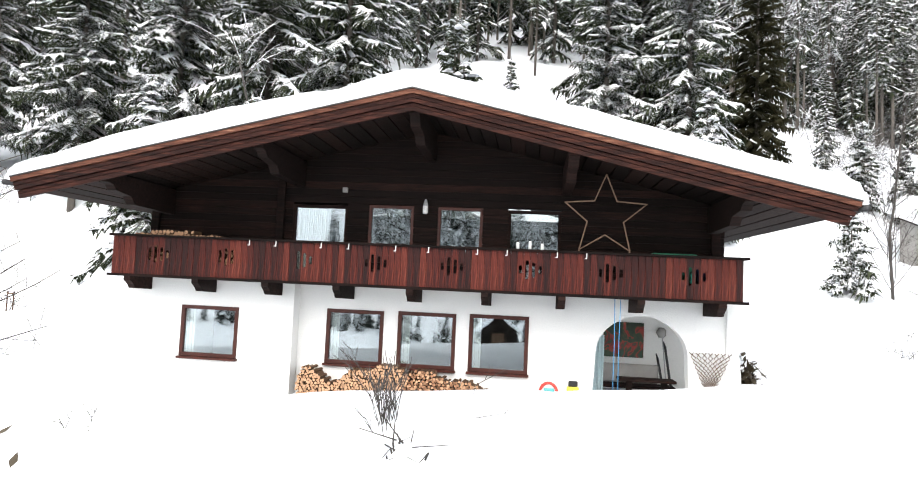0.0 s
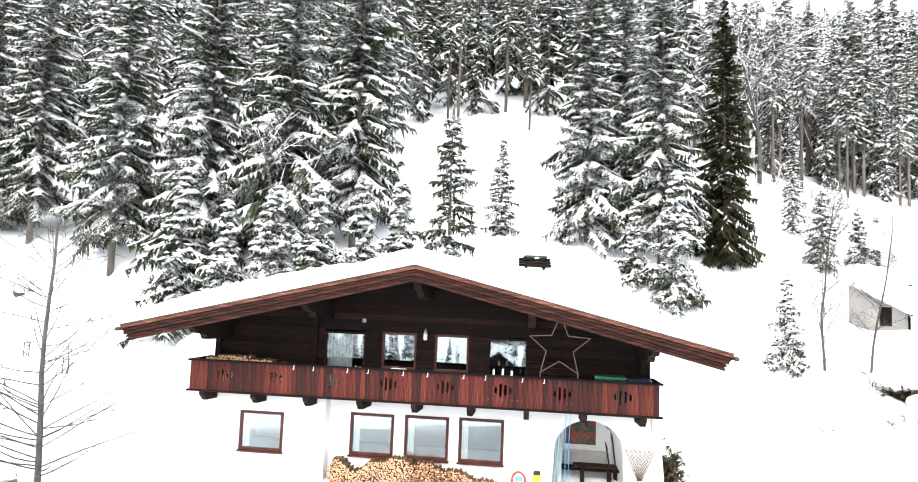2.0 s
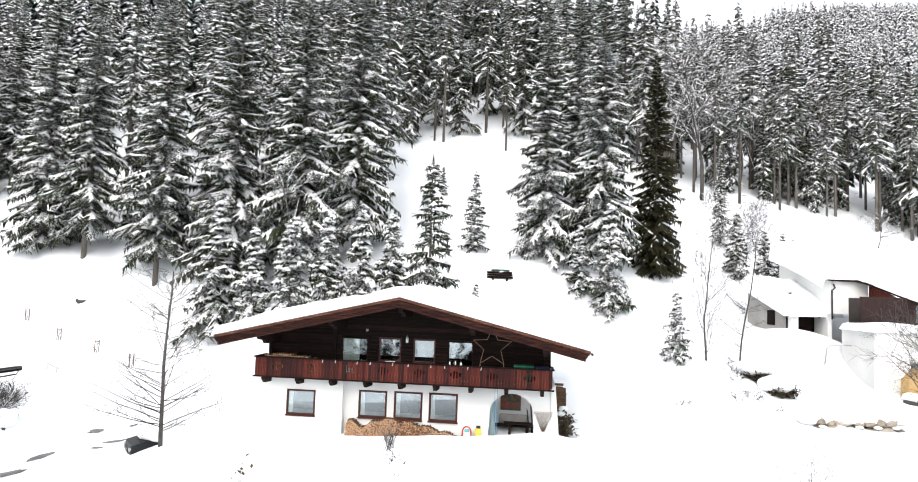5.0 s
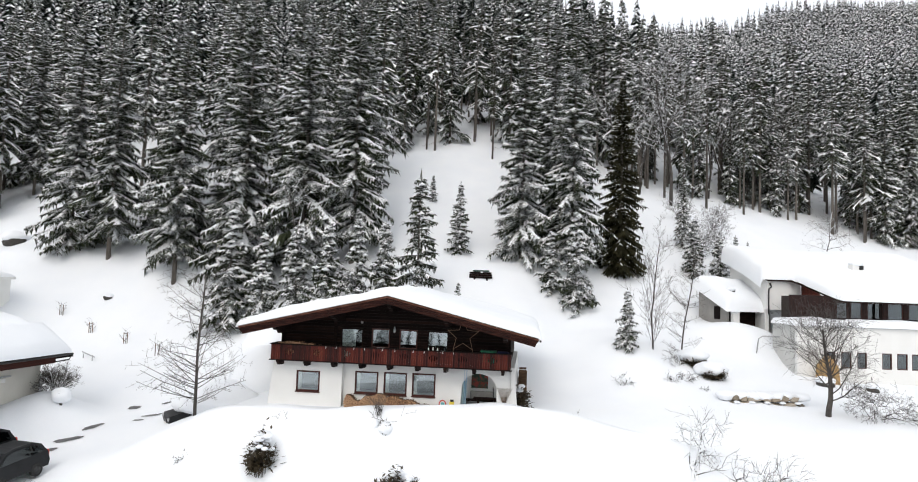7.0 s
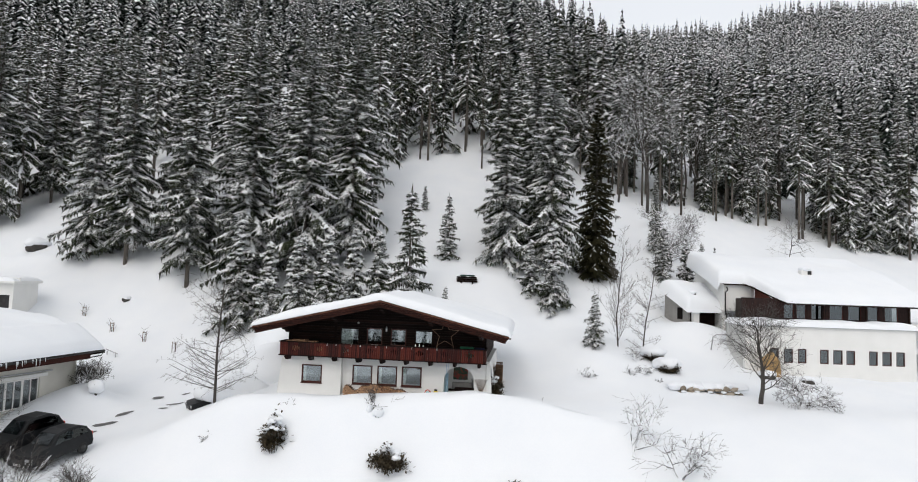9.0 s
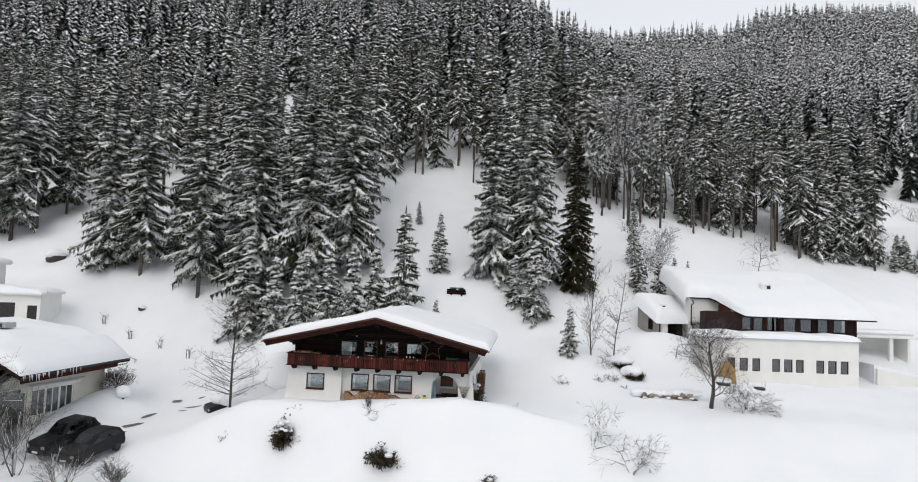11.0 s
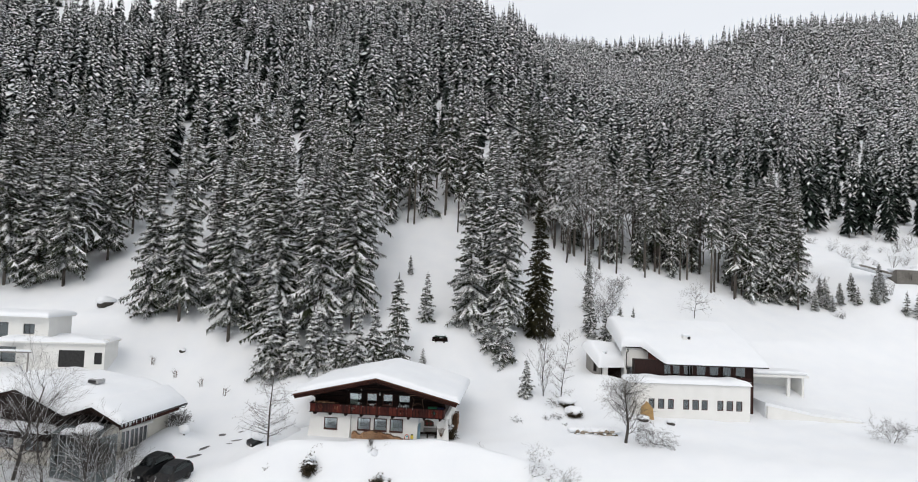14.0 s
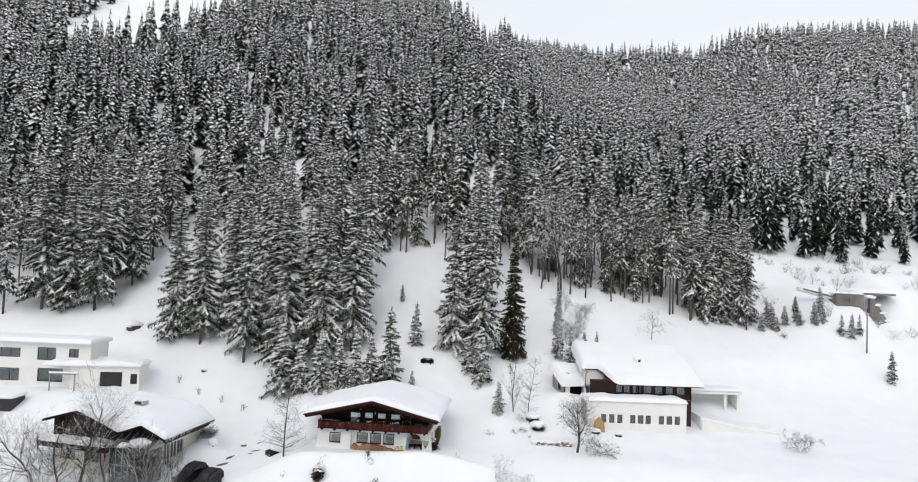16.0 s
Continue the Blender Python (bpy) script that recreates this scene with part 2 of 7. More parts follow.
def painting_material():
    m = bpy.data.materials.new("abstract_painting")
    m.use_nodes = True
    n, l = m.node_tree.nodes, m.node_tree.links
    b = n["Principled BSDF"]
    b.inputs["Roughness"].default_value = 0.5
    tc, nz, ramp = n.new("ShaderNodeTexCoord"), n.new("ShaderNodeTexNoise"), n.new("ShaderNodeValToRGB")
    nz.inputs["Scale"].default_value, nz.inputs["Distortion"].default_value = 2.6, 1.2
    l.new(tc.outputs["Object"], nz.inputs["Vector"])
    e = ramp.color_ramp.elements
    e[0].position, e[0].color = 0.38, (0.012, 0.03, 0.014, 1)
    e[1].position, e[1].color = 0.66, (0.02, 0.06, 0.03, 1)
    k = e.new(0.50)
    k.color = (0.03, 0.05, 0.02, 1)
    k = e.new(0.55)
    k.color = (0.30, 0.025, 0.015, 1)
    k = e.new(0.60)
    k.color = (0.10, 0.02, 0.012, 1)
    l.new(nz.outputs["Fac"], ramp.inputs["Fac"])
    l.new(ramp.outputs["Color"], b.inputs["Base Color"])
    return m


PAINTING = painting_material()


# ---- building helpers ----
def root(name, m, label, category, group="", kind=""):
    ob = new(name)
    ob.empty_display_size = 0.2
    ob.matrix_world = m
    return tagged(ob, label, category, group, kind)


def link_mesh(name, me, parent, mats, label=""):
    for k in mats if isinstance(mats, (list, tuple)) else [mats]:
        me.materials.append(k)
    ob = new(name, me)
    if parent is not None:
        ob.parent = parent
    if label:
        tagged(ob, label)
    return ob


def part(name, bm, mat, parent, label="", smooth=False):
    me = bpy.data.meshes.new(name)
    bmesh.ops.recalc_face_normals(bm, faces=bm.faces)
    bm.to_mesh(me)
    bm.free()
    if smooth:
        me.shade_smooth()
    return link_mesh(name, me, parent, mat, label)


def box(bm, x0, x1, y0, y1, z0, z1, bevel=0.0, m=None):
    """A box between the given planes, with softened edges; m moves it."""
    v = [bm.verts.new(p) for p in ((x0, y0, z0), (x1, y0, z0), (x1, y1, z0), (x0, y1, z0), (x0, y0, z1), (x1, y0, z1), (x1, y1, z1), (x0, y1, z1))]
    f = [bm.faces.new([v[i] for i in q]) for q in ((3, 2, 1, 0), (4, 5, 6, 7), (0, 1, 5, 4), (1, 2, 6, 5), (2, 3, 7, 6), (3, 0, 4, 7))]
    if bevel:
        edges = list({e for k in f for e in k.edges})
        out = bmesh.ops.bevel(bm, geom=edges, offset=bevel, segments=1, affect="EDGES", profile=0.5)
        v = list({w for k in out["faces"] for w in k.verts} | {w for w in v if w.is_valid})
    if m is not None:
        bmesh.ops.transform(bm, matrix=m, verts=[w for w in v if w.is_valid])
    return bm


def boxed(name, x0, x1, y0, y1, z0, z1, mat, parent, bevel=0.008, label="", m=None):
    return part(name, box(bmesh.new(), x0, x1, y0, y1, z0, z1, bevel, m), mat, parent, label)


def prism(bm, outline, y0, y1):
    """A plate with the given outline in x, z, between two planes of y."""
    a = [bm.verts.new((x, y0, z)) for x, z in outline]
    b = [bm.verts.new((x, y1, z)) for x, z in outline]
    k = len(outline)
    bm.faces.new(a)
    bm.faces.new(b[::-1])
    for i in range(k):
        bm.faces.new((a[i], b[i], b[(i + 1) % k], a[(i + 1) % k]))
    return bm


def tube(verts, faces, pts, radii, sides=5):
    """Adds a tapered tube along pts to the lists."""
    first = len(verts)
    for i, p in enumerate(pts):
        d = (pts[min(i + 1, len(pts) - 1)] - pts[max(i - 1, 0)]).normalized()
        a = d.cross(Vector((0.31, 0.2, 0.93)))
        if a.length < 1e-3:
            a = d.cross(Vector((1, 0, 0)))
        a.normalize()
        b = d.cross(a)
        for k in range(sides):
            w = 2 * math.pi * k / sides
            verts.append(p + radii[i] * (math.cos(w) * a + math.sin(w) * b))
    for i in range(len(pts) - 1):
        for k in range(sides):
            q = first + i * sides
            faces.append((q + k, q + (k + 1) % sides, q + sides + (k + 1) % sides, q + sides + k))
    faces.append(tuple(first + k for k in range(sides))[::-1])
    faces.append(tuple(first + (len(pts) - 1) * sides + k for k in range(sides)))


def tube_mesh(name, runs, sides=5, smooth=True):
    verts, faces = [], []
    for pts, radii in runs:
        tube(verts, faces, [Vector(p) for p in pts], radii, sides)
    me = bpy.data.meshes.new(name)
    me.from_pydata([tuple(v) for v in verts], [], faces)
    if smooth:
        me.shade_smooth()
    return me


def tubes(name, runs, mat, parent, sides=6, label=""):
    return link_mesh(name, tube_mesh(name, runs, sides), parent, mat, label)


def lump(bm, c, r, seed, squash=0.6, level=2):
    """An uneven rounded heap."""
    out = bmesh.ops.create_icosphere(bm, subdivisions=level, radius=1.0)
    for v in out["verts"]:
        k = 1 + 0.28 * noise.noise(v.co * 1.3 + Vector((seed * 3.7, seed, 0)))
        v.co = Vector((v.co.x * r * k, v.co.y * r * k, v.co.z * r * squash * k)) + Vector(c)
    return bm


def arrays_mesh(name, co, tri, index=None):
    """A triangle mesh from numpy arrays, with a material number for each face."""
    me = bpy.data.meshes.new(name)
    me.vertices.add(len(co))
    me.vertices.foreach_set("co", np.ascontiguousarray(co, dtype=np.float32).ravel())
    me.loops.add(3 * len(tri))
    me.loops.foreach_set("vertex_index", np.ascontiguousarray(tri, dtype=np.int32).ravel())
    me.polygons.add(len(tri))
    me.polygons.foreach_set("loop_start", np.arange(0, 3 * len(tri), 3, dtype=np.int32))
    if index is not None:
        me.polygons.foreach_set("material_index", np.ascontiguousarray(index, dtype=np.int32))
    me.update(calc_edges=True)
    return me


# ---- the ground: a terrace with the chalet, a wooded slope behind it, a field before it ----
def step(a, b, t):
    k = np.clip((t - a) / (b - a), 0, 1)
    return k * k * (3 - 2 * k)


HOUSE = pose(0, 13.56, 0, 0, 0, -5.9)
HX, HY = math.cos(radians(-5.9)), math.sin(radians(-5.9))


def waves(x, y):
    """Soft unevenness of the snow."""
    return (0.10 * np.sin(0.61 * x + 0.37 * y + 1.0) * np.sin(0.43 * y - 0.29 * x) + 0.05 * np.sin(1.3 * x - 0.7 * y) * np.sin(1.1 * y + 0.5 * x + 2)
            + 0.35 * np.sin(0.13 * x + 0.5) * np.sin(0.17 * y + 1.2) * step(30, 60, y))


def skyline(az):
    """How far the slope reaches before its crest, by the bearing in degrees."""
    return np.interp(az, (-9.8, -4.6, 0.2, 1.1, 2.4, 3.8, 5.6, 8.4, 11.3, 16.0, 20.7, 23.3, 27.0, 32.3, 36.2),
                     (640, 615, 398, 356, 334, 360, 1060, 925, 790, 700, 640, 690, 750, 930, 1060))


def ground(x, y):
    x, y = np.asarray(x, float), np.asarray(y, float)
    dx, dy = x - 8, y + 65
    far = np.hypot(dx, dy)
    crest = np.where(dy > 0, skyline(np.degrees(np.arctan2(dx, np.maximum(dy, 1e-6)))), 4000.0)
    k = np.minimum(1, crest / np.maximum(far, 1e-6))
    beyond = np.maximum(far - crest, 0)
    xc, yc = 8 + dx * k, -65 + dy * k
    foot = 36 + 0.24 * np.sqrt((np.clip(xc, -62, 75) - 3) ** 2 + 25)
    base = -1.2 - 1.6 * step(-8, -16, xc) + 0.6 * step(8, 20, xc)
    length = 11 - 3 * step(-8, -20, xc)
    s = foot - yc
    slope = 0.57 + 0.07 * step(-10, -90, xc) - 0.14 * step(15, 75, xc) + 0.07 * step(130, 330, xc)
    z = np.where(s > 0, base + (8.4 - base) * np.exp(-np.maximum(s, 0) / length), 8.4 + slope * np.maximum(-s, 0))
    # upper drive on the left
    z = z + 4.0 * step(-31, -42, xc) * step(16, 30, yc) * step(52, 36, yc)
    # bank below the terrace, and the lip of snow along its edge
    u, v = (x) * HX + (y - 13.56) * HY, -(x) * HY + (y - 13.56) * HX
    mid = step(-20, -8, u) * step(24, 9, u)
    z = z - 3.3 * mid * step(-3.3, -7.4, v) - (1 - mid) * (0.6 + 2.2 * step(0, 14, u)) * step(3.0, -8.0, v)
    z = z + (1.335 + 0.079 * np.clip(u, -3.5, 5.5) - 0.10 * np.exp(-((u - 0.4) / 1.8) ** 2)) * np.exp(-((v + 3.1) / np.where(v < -3.1, 1.3, 0.78)) ** 2) * step(-17, -6, u) * step(21, 5.5, u)
    # snow banked against the low house
    z = z + 1.3 * np.exp(-((x + 23.8) / 1.9) ** 2 - ((y - 16.0) / 5.0) ** 2)
    z = z + 1.3 * np.exp(-((x + 21.9) / 1.7) ** 2 - ((y - 18.6) / 2.0) ** 2)
    # a swell behind the chalet, and the drift before the outhouse
    z = z + 1.25 * np.exp(-((x - 15.6) / 3.6) ** 2 - ((y - 25.5) / 4.5) ** 2)
    z = z + 1.9 * np.exp(-((x - 26.0) / 4.5) ** 2 - ((y - 30.6) / 3.2) ** 2)
    # banks on both sides of the culvert
    z = z + 3.7 * step(55, 65.5, y) * step(88, 74, y) * step(74, 85, x) * step(95.5, 92.5, x)
    z = z + 5.0 * step(61, 75, y) * step(95, 80, y) * step(97, 103, x) * step(130, 112, x)
    z = z - 0.015 * np.maximum(6 - y, 0) * step(6, -60, y)
    z = z + 0.42 * np.maximum(-y - 170, 0) * step(-170, -230, y) * step(-900, -500, y)
    return z + waves(x, y) * step(12, 13.5, np.hypot(u + 0.5, (v - 6) * 1.3) + 4.2) * (1 - 0.6 * step(200, 300, far)) - 0.12 * beyond


def gz(x, y):
    return float(ground(x, y))


def axis(spans):
    out = []
    for a, b, d in spans:
        out.extend(np.arange(a, b, d))
    return np.array(out + [spans[-1][1]])


gx = axis([(-2600, -600, 200), (-600, -120, 24), (-120, -45, 3), (-45, 60, 0.6), (60, 130, 1.5), (130, 600, 20), (600, 2600, 200)])
gy = axis([(-1800, -300, 150), (-300, -80, 20), (-80, 0, 4), (0, 50, 0.5), (50, 90, 1.5), (90, 250, 5), (250, 900, 20), (900, 2600, 100)])
X, Y = np.meshgrid(gx, gy)
co = np.stack([X, Y, ground(X, Y)], -1).reshape(-1, 3)
nx_, ny_ = len(gx), len(gy)
i0 = (np.arange(ny_ - 1)[:, None] * nx_ + np.arange(nx_ - 1)[None, :]).ravel()
tri = np.concatenate([np.stack([i0, i0 + 1, i0 + nx_ + 1], 1), np.stack([i0, i0 + nx_ + 1, i0 + nx_], 1)])
me = arrays_mesh("ground", co, tri)
me.shade_smooth()
tagged(link_mesh("ground", me, None, SNOW), "deep fresh snow over a terrace, field and wooded slope", "snow ground", kind="structure")


# ---- spruces ----
def spruce_arrays(rng, H, R, low, gap, boughs, nodes, load, droop=0.85, fat=1.0, twigs=1, clods=0):
    """Needles and snow of one spruce: hanging boughs round the stem, each a spine with a spray of side twigs under broken pads of snow.
    Returns (needle points, needle triangles, snow points, snow triangles)."""
    zs, whorls = [], []
    z = low
    while z < H - 0.3:
        h = (z - low) / (H - low)
        zs.append(z)
        whorls.append((rng.uniform(0, 6.28), max(4, int(round(boughs * (1 - 0.4 * h)))), rng.uniform(0.82, 1.15), rng.uniform(0.45, 1.45)))
        z += gap * (1.2 - 0.5 * h) * rng.uniform(0.7, 1.3)
    weather = rng.uniform(0, 6.28)
    ang, base, size, laden = [], [], [], []
    for z, (turn, count, wide, heap) in zip(zs, whorls):
        for k in range(count):
            if rng.random() < 0.10:
                continue
            a = turn + 6.283 * k / count + rng.normal(0, 0.25)
            ang.append(a)
            base.append(z + rng.normal(0, gap * 0.45))
            size.append(wide * rng.uniform(0.45, 1.12))
            # the height term leaves low boughs darker, a mild stand-in for their shade
            laden.append(load * heap * (0.7 + 0.5 * (z - low) / (H - low)) * rng.uniform(0.3, 1.5) * (1 + 0.25 * math.cos(a - weather)))
    ang, base, size, laden = (np.array(v) for v in (ang, base, size, laden))
    n, K = len(ang), nodes
    h = np.clip((base - low) / (H - low), 0, 1)
    L = size * (R * (1 - h) ** 0.85 * (0.6 + 0.4 * np.minimum(1, h / 0.12 + 0.3)) + 0.12)
    o = np.stack([np.cos(ang), np.sin(ang), np.zeros(n)], 1)
    s = np.stack([-o[:, 1], o[:, 0], np.zeros(n)], 1)
    up = np.array([0, 0, 1.0])
    rise, fall = 0.30 * h + 0.08 + rng.normal(0, 0.08, n), droop * (1 - 0.55 * h) + rng.normal(0, 0.14, n)
    t = np.linspace(0.08, 1.0, K + 1)
    spine = o[:, None] * (L[:, None] * t)[..., None] + s[:, None] * (L[:, None] * rng.normal(0, 0.10, n)[:, None] * t ** 2)[..., None]
    # the tips of the boughs curl up a little again
    spine[..., 2] = base[:, None] + L[:, None] * (rise[:, None] * t - fall[:, None] * (t ** 1.7 - 0.22 * t ** 5))
    W = fat * (0.20 * L + 0.16)[:, None] * np.sin(np.pi * (0.18 + 0.74 * t)) * rng.uniform(0.75, 1.3, (n, 1))
    b0, run = spine[:, :-1], spine[:, 1:] - spine[:, :-1]
    ahead = run / (np.linalg.norm(run, axis=-1, keepdims=True) + 1e-9)
    gp, sp, st = [], [], []
    wet = laden[:, None] * (0.35 + 0.8 * t[:-1])
    for side in (-1, 1):
        for twig in range(twigs):
            w = W[:, :-1] * rng.uniform(0.5, 1.5, (n, K)) * (1.2 if twigs > 1 else 1.3)
            at = b0 + run * ((twig + rng.uniform(0.1, 0.9, (n, K))) / twigs)[..., None]
            wide = ((0.16 if twigs > 1 else 0.30) * w + 0.02)[..., None]
            w3 = w[..., None]
            tip = at + s[:, None] * side * w3 * 0.78 + ahead * w3 * rng.uniform(0.25, 1.0, (n, K, 1)) - up * w3 * rng.uniform(0.2, 0.9, (n, K, 1))
            three = np.stack([at - ahead * wide, at + ahead * wide * 1.2, tip] if side < 0 else [at - ahead * wide, tip, at + ahead * wide * 1.2], 2)
            gp.append(three.reshape(-1, 3))
            pick = rng.random((n, K)) < 0.8 * wet
            lift = up * (0.03 + 0.05 * w3)
            q = rng.uniform(0.55, 1.0, (n, K, 1))
            cap = np.stack([at - ahead * wide * 1.1 + lift, at + ahead * wide * 1.4 + lift, at + (tip - at) * q + lift * 1.3], 2)
            if side > 0:
                cap = cap[:, :, [0, 2, 1]]
            sp.append(cap[pick].reshape(-1, 3))
    low_tip = b0 + run * 0.5 + s[:, None] * rng.normal(0, 0.12, (n, K, 1)) - up * ((0.13 * L + 0.16)[:, None] * rng.uniform(0.5, 1.7, (n, K)))[..., None]
    gp.append(np.stack([b0, spine[:, 1:], low_tip], 2).reshape(-1, 3))
    gp = np.concatenate(gp)
    sp = np.concatenate(sp)
    gt, st = np.arange(len(gp)).reshape(-1, 3), [np.arange(len(sp)).reshape(-1, 3)]
    # pads of snow along the upper side of each bough, broken and lobed
    keep = rng.random((n, K + 1)) < np.clip(laden[:, None] * (0.40 + 0.75 * t), 0, 0.97)
    k = (0.035 + 0.26 * W) * rng.uniform(0.3, 1.6, (n, K + 1)) * keep
    ridge = spine + up * (0.02 + 0.035 * L[:, None] ** 0.5 + 0.34 * k)[..., None]
    left, right = spine - s[:, None] * k[..., None] - up * (0.30 * k - 0.02)[..., None], spine + s[:, None] * k[..., None] - up * (0.30 * k - 0.02)[..., None]
    grid = np.stack([left, ridge, right], 2)
    live = np.argwhere((k[:, :-1] > 0) | (k[:, 1:] > 0))
    first = len(sp)
    sp = np.concatenate([sp, grid.reshape(-1, 3)])
    p = first + (live[:, 0] * (K + 1) + live[:, 1]) * 3
    for i, j in ((0, 1), (1, 2)):
        st += [np.stack([p + i, p + 3 + i, p + 3 + j], 1), np.stack([p + i, p + 3 + j, p + j], 1)]
    # rounded clods resting on the outer half
    for clod in range(clods):
        for b in np.flatnonzero(rng.random(n) < laden):
            i = int(rng.integers(K // 2, K + 1))
            c, r = spine[b, i] + up * 0.06 + s[b] * rng.normal(0, 0.5 * W[b, i]), rng.uniform(0.10, 0.26)
            ring = 6.283 * np.arange(6) / 6 + rng.uniform(0, 6)
            m = len(sp)
            rim = np.stack([np.cos(ring), np.sin(ring), np.full(6, -0.1)], 1) * r * rng.uniform(0.8, 1.3, (6, 1))
            sp = np.concatenate([sp, [c + up * r * 0.75], c + rim])
            st.append(np.array([(m, m + 1 + q, m + 1 + (q + 1) % 6) for q in range(6)]))
    # leading shoot
    m = len(gp)
    gp = np.concatenate([gp, [(0.10, 0, H - 0.5), (-0.06, 0.08, H - 0.5), (0, 0, H + 0.25)]])
    gt = np.concatenate([gt, [(m, m + 1, m + 2)]])
    st = np.concatenate(st)
    used, back = np.unique(st, return_inverse=True)
    return gp, gt, sp[used], back.reshape(-1, 3)


def spruce_template(seed, H, R, low, gap, boughs, nodes, load, needles=None, droop=0.85, fat=1.0, twigs=1, clods=0, snow_mat=None):
    rng = np.random.default_rng(seed)
    a = spruce_arrays(rng, H, R, low, gap, boughs, nodes, load, droop, fat, twigs, clods)
    crown = arrays_mesh("crown", a[0], a[1])
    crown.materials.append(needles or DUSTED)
    snow = arrays_mesh("snow_load", a[2], a[3])
    snow.materials.append(snow_mat or TREE_SNOW)
    snow.shade_smooth()
    r = 0.0068 * H + 0.03
    runs = [([(0, 0, -1.5), (0.02, 0, 0.3 * H), (-0.02, 0.02, 0.7 * H), (0, 0, H)], [r * 1.15, r * 0.85, r * 0.45, 0.012])]
    for k in range(int(low * 1.6)):
        z, a2 = rng.uniform(1.0, low + 0.5), rng.uniform(0, 6.28)
        l = rng.uniform(0.5, 1.5)
        runs.append(([(0, 0, z), (l * math.cos(a2), l * math.sin(a2), z - 0.25 * l)], [0.025, 0.008]))
    trunk = tube_mesh("trunk", runs, 6)
    trunk.materials.append(BARK)
    return trunk, crown, snow, H


def plant(template, x, y, height, turn, label, group, category="spruce", lean=0.0):
    trunk, crown, snow, H = template
    k = height / H
    ob = new("spruce_tree")
    ob.matrix_world = pose(x, y, gz(x, y) - 0.1, lean, 0, turn) @ Matrix.Scale(k, 4)
    tagged(ob, label, category, group)
    for name, data in (("trunk", trunk), ("crown", crown), ("snow_load", snow)):
        p = new(name, data)
        p.parent = ob
        if name == "snow_load":
            tagged(p, kind="stuff")
    return ob


EDGE = [spruce_template(10 + i, 25, 3.6 + 0.3 * (i % 3), 1.0 + 2.2 * (i % 2), 0.50, 10, 9, (1.5, 1.0, 1.3, 1.05, 1.6, 1.15)[i], droop=0.72, fat=0.78, twigs=3, snow_mat=BROKEN_SNOW) for i in range(6)]
TALL = [spruce_template(30 + i, 26, 2.9, 4.5 + i, 0.70, 8, 4, (1.2, 0.8, 1.5, 1.0, 0.6)[i], fat=1.15) for i in range(5)]
POLE = [spruce_template(40 + i, 22, 2.0, 9.0 + i, 0.85, 6, 3, (0.7, 0.45, 0.6)[i], fat=1.2) for i in range(3)]
MID = [spruce_template(45 + i, 22, 2.6, 1.2, 0.80, 7, 4, (0.6, 0.9, 0.4)[i], fat=1.25) for i in range(3)]
YOUNG = [spruce_template(50 + i, 7, 1.7, 0.25, 0.36, 9, 5, 1.3, droop=0.7, fat=0.9, twigs=2, clods=2, snow_mat=BROKEN_SNOW) for i in range(3)]
SLIM = [spruce_template(60 + i, 9, 1.9, 0.4, 0.38, 8, 5, 0.5, droop=0.55, fat=0.9, twigs=2, clods=1) for i in range(3)]
DARK = [spruce_template(70, 23, 3.6, 0.4, 0.40, 11, 10, 0.07, BROWN_NEEDLES, droop=0.75, fat=0.72, twigs=3)]
SHADE = [spruce_template(74 + i, 25, 2.6, 1.0, 0.52, 9, 6, 0.7, fat=1.0, twigs=2) for i in range(2)]

rng = np.random.default_rng(5)
placed = []


def put(kind, x, y, height, label, group):
    placed.append((x, y))
    return plant(kind[int(rng.integers(len(kind)))], x, y, height, float(rng.uniform(0, 360)), label, group)


put(SHADE, 27.3, 48.4, 10.4, "slim dark spruce standing alone on the slope", "slim young spruces")
EDGE_LABEL = "tall dark spruce with snow-laden hanging boughs"
for x, y, h, i in ((-38.4, 46.0, 26, 0), (-33.6, 44.8, 27, 3), (-25.0, 41.2, 26, 1), (-18.0, 40.0, 28, 2), (-11.8, 38.2, 26, 5), (-7.4, 39.6, 28, 3), (-29.6, 49.0, 25, 4), (-21.6, 46.0, 25, 0), (-14.6, 45.0, 27, 3),
                   (-7.6, 46.4, 25, 1), (8.9, 40.0, 23, 4), (13.6, 38.6, 25, 3), (12.6, 45.5, 24, 1), (-55.0, 64.2, 24, 1), (-58.2, 57.0, 29, 3), (-63.6, 58.1, 28, 0), (-68.4, 57.6, 29, 5)):
    put(EDGE[i:i + 1], x, y, h, EDGE_LABEL, "spruces at the forest edge")
put(DARK, 18.6, 40.6, 19.5, "dark brownish-green spruce almost bare of snow", "spruces at the forest edge")
for x, y, h in ((-17.4, 35.4, 10.5), (-14.0, 34.0, 8), (-10.8, 32.6, 8.5), (-8.0, 31.8, 8), (-5.4, 31.4, 8.5), (-3.2, 31.6, 8), (13.3, 34.6, 8.5), (11.3, 36.4, 5.5), (15.4, 25.1, 4.3), (26.4, 42.4, 6.0),
                (3.0, 31.5, 2.8), (28.5, 41.5, 5.5)):
    put(YOUNG, x, y, h, "young spruce thickly loaded with fresh snow", "young snowy spruces")
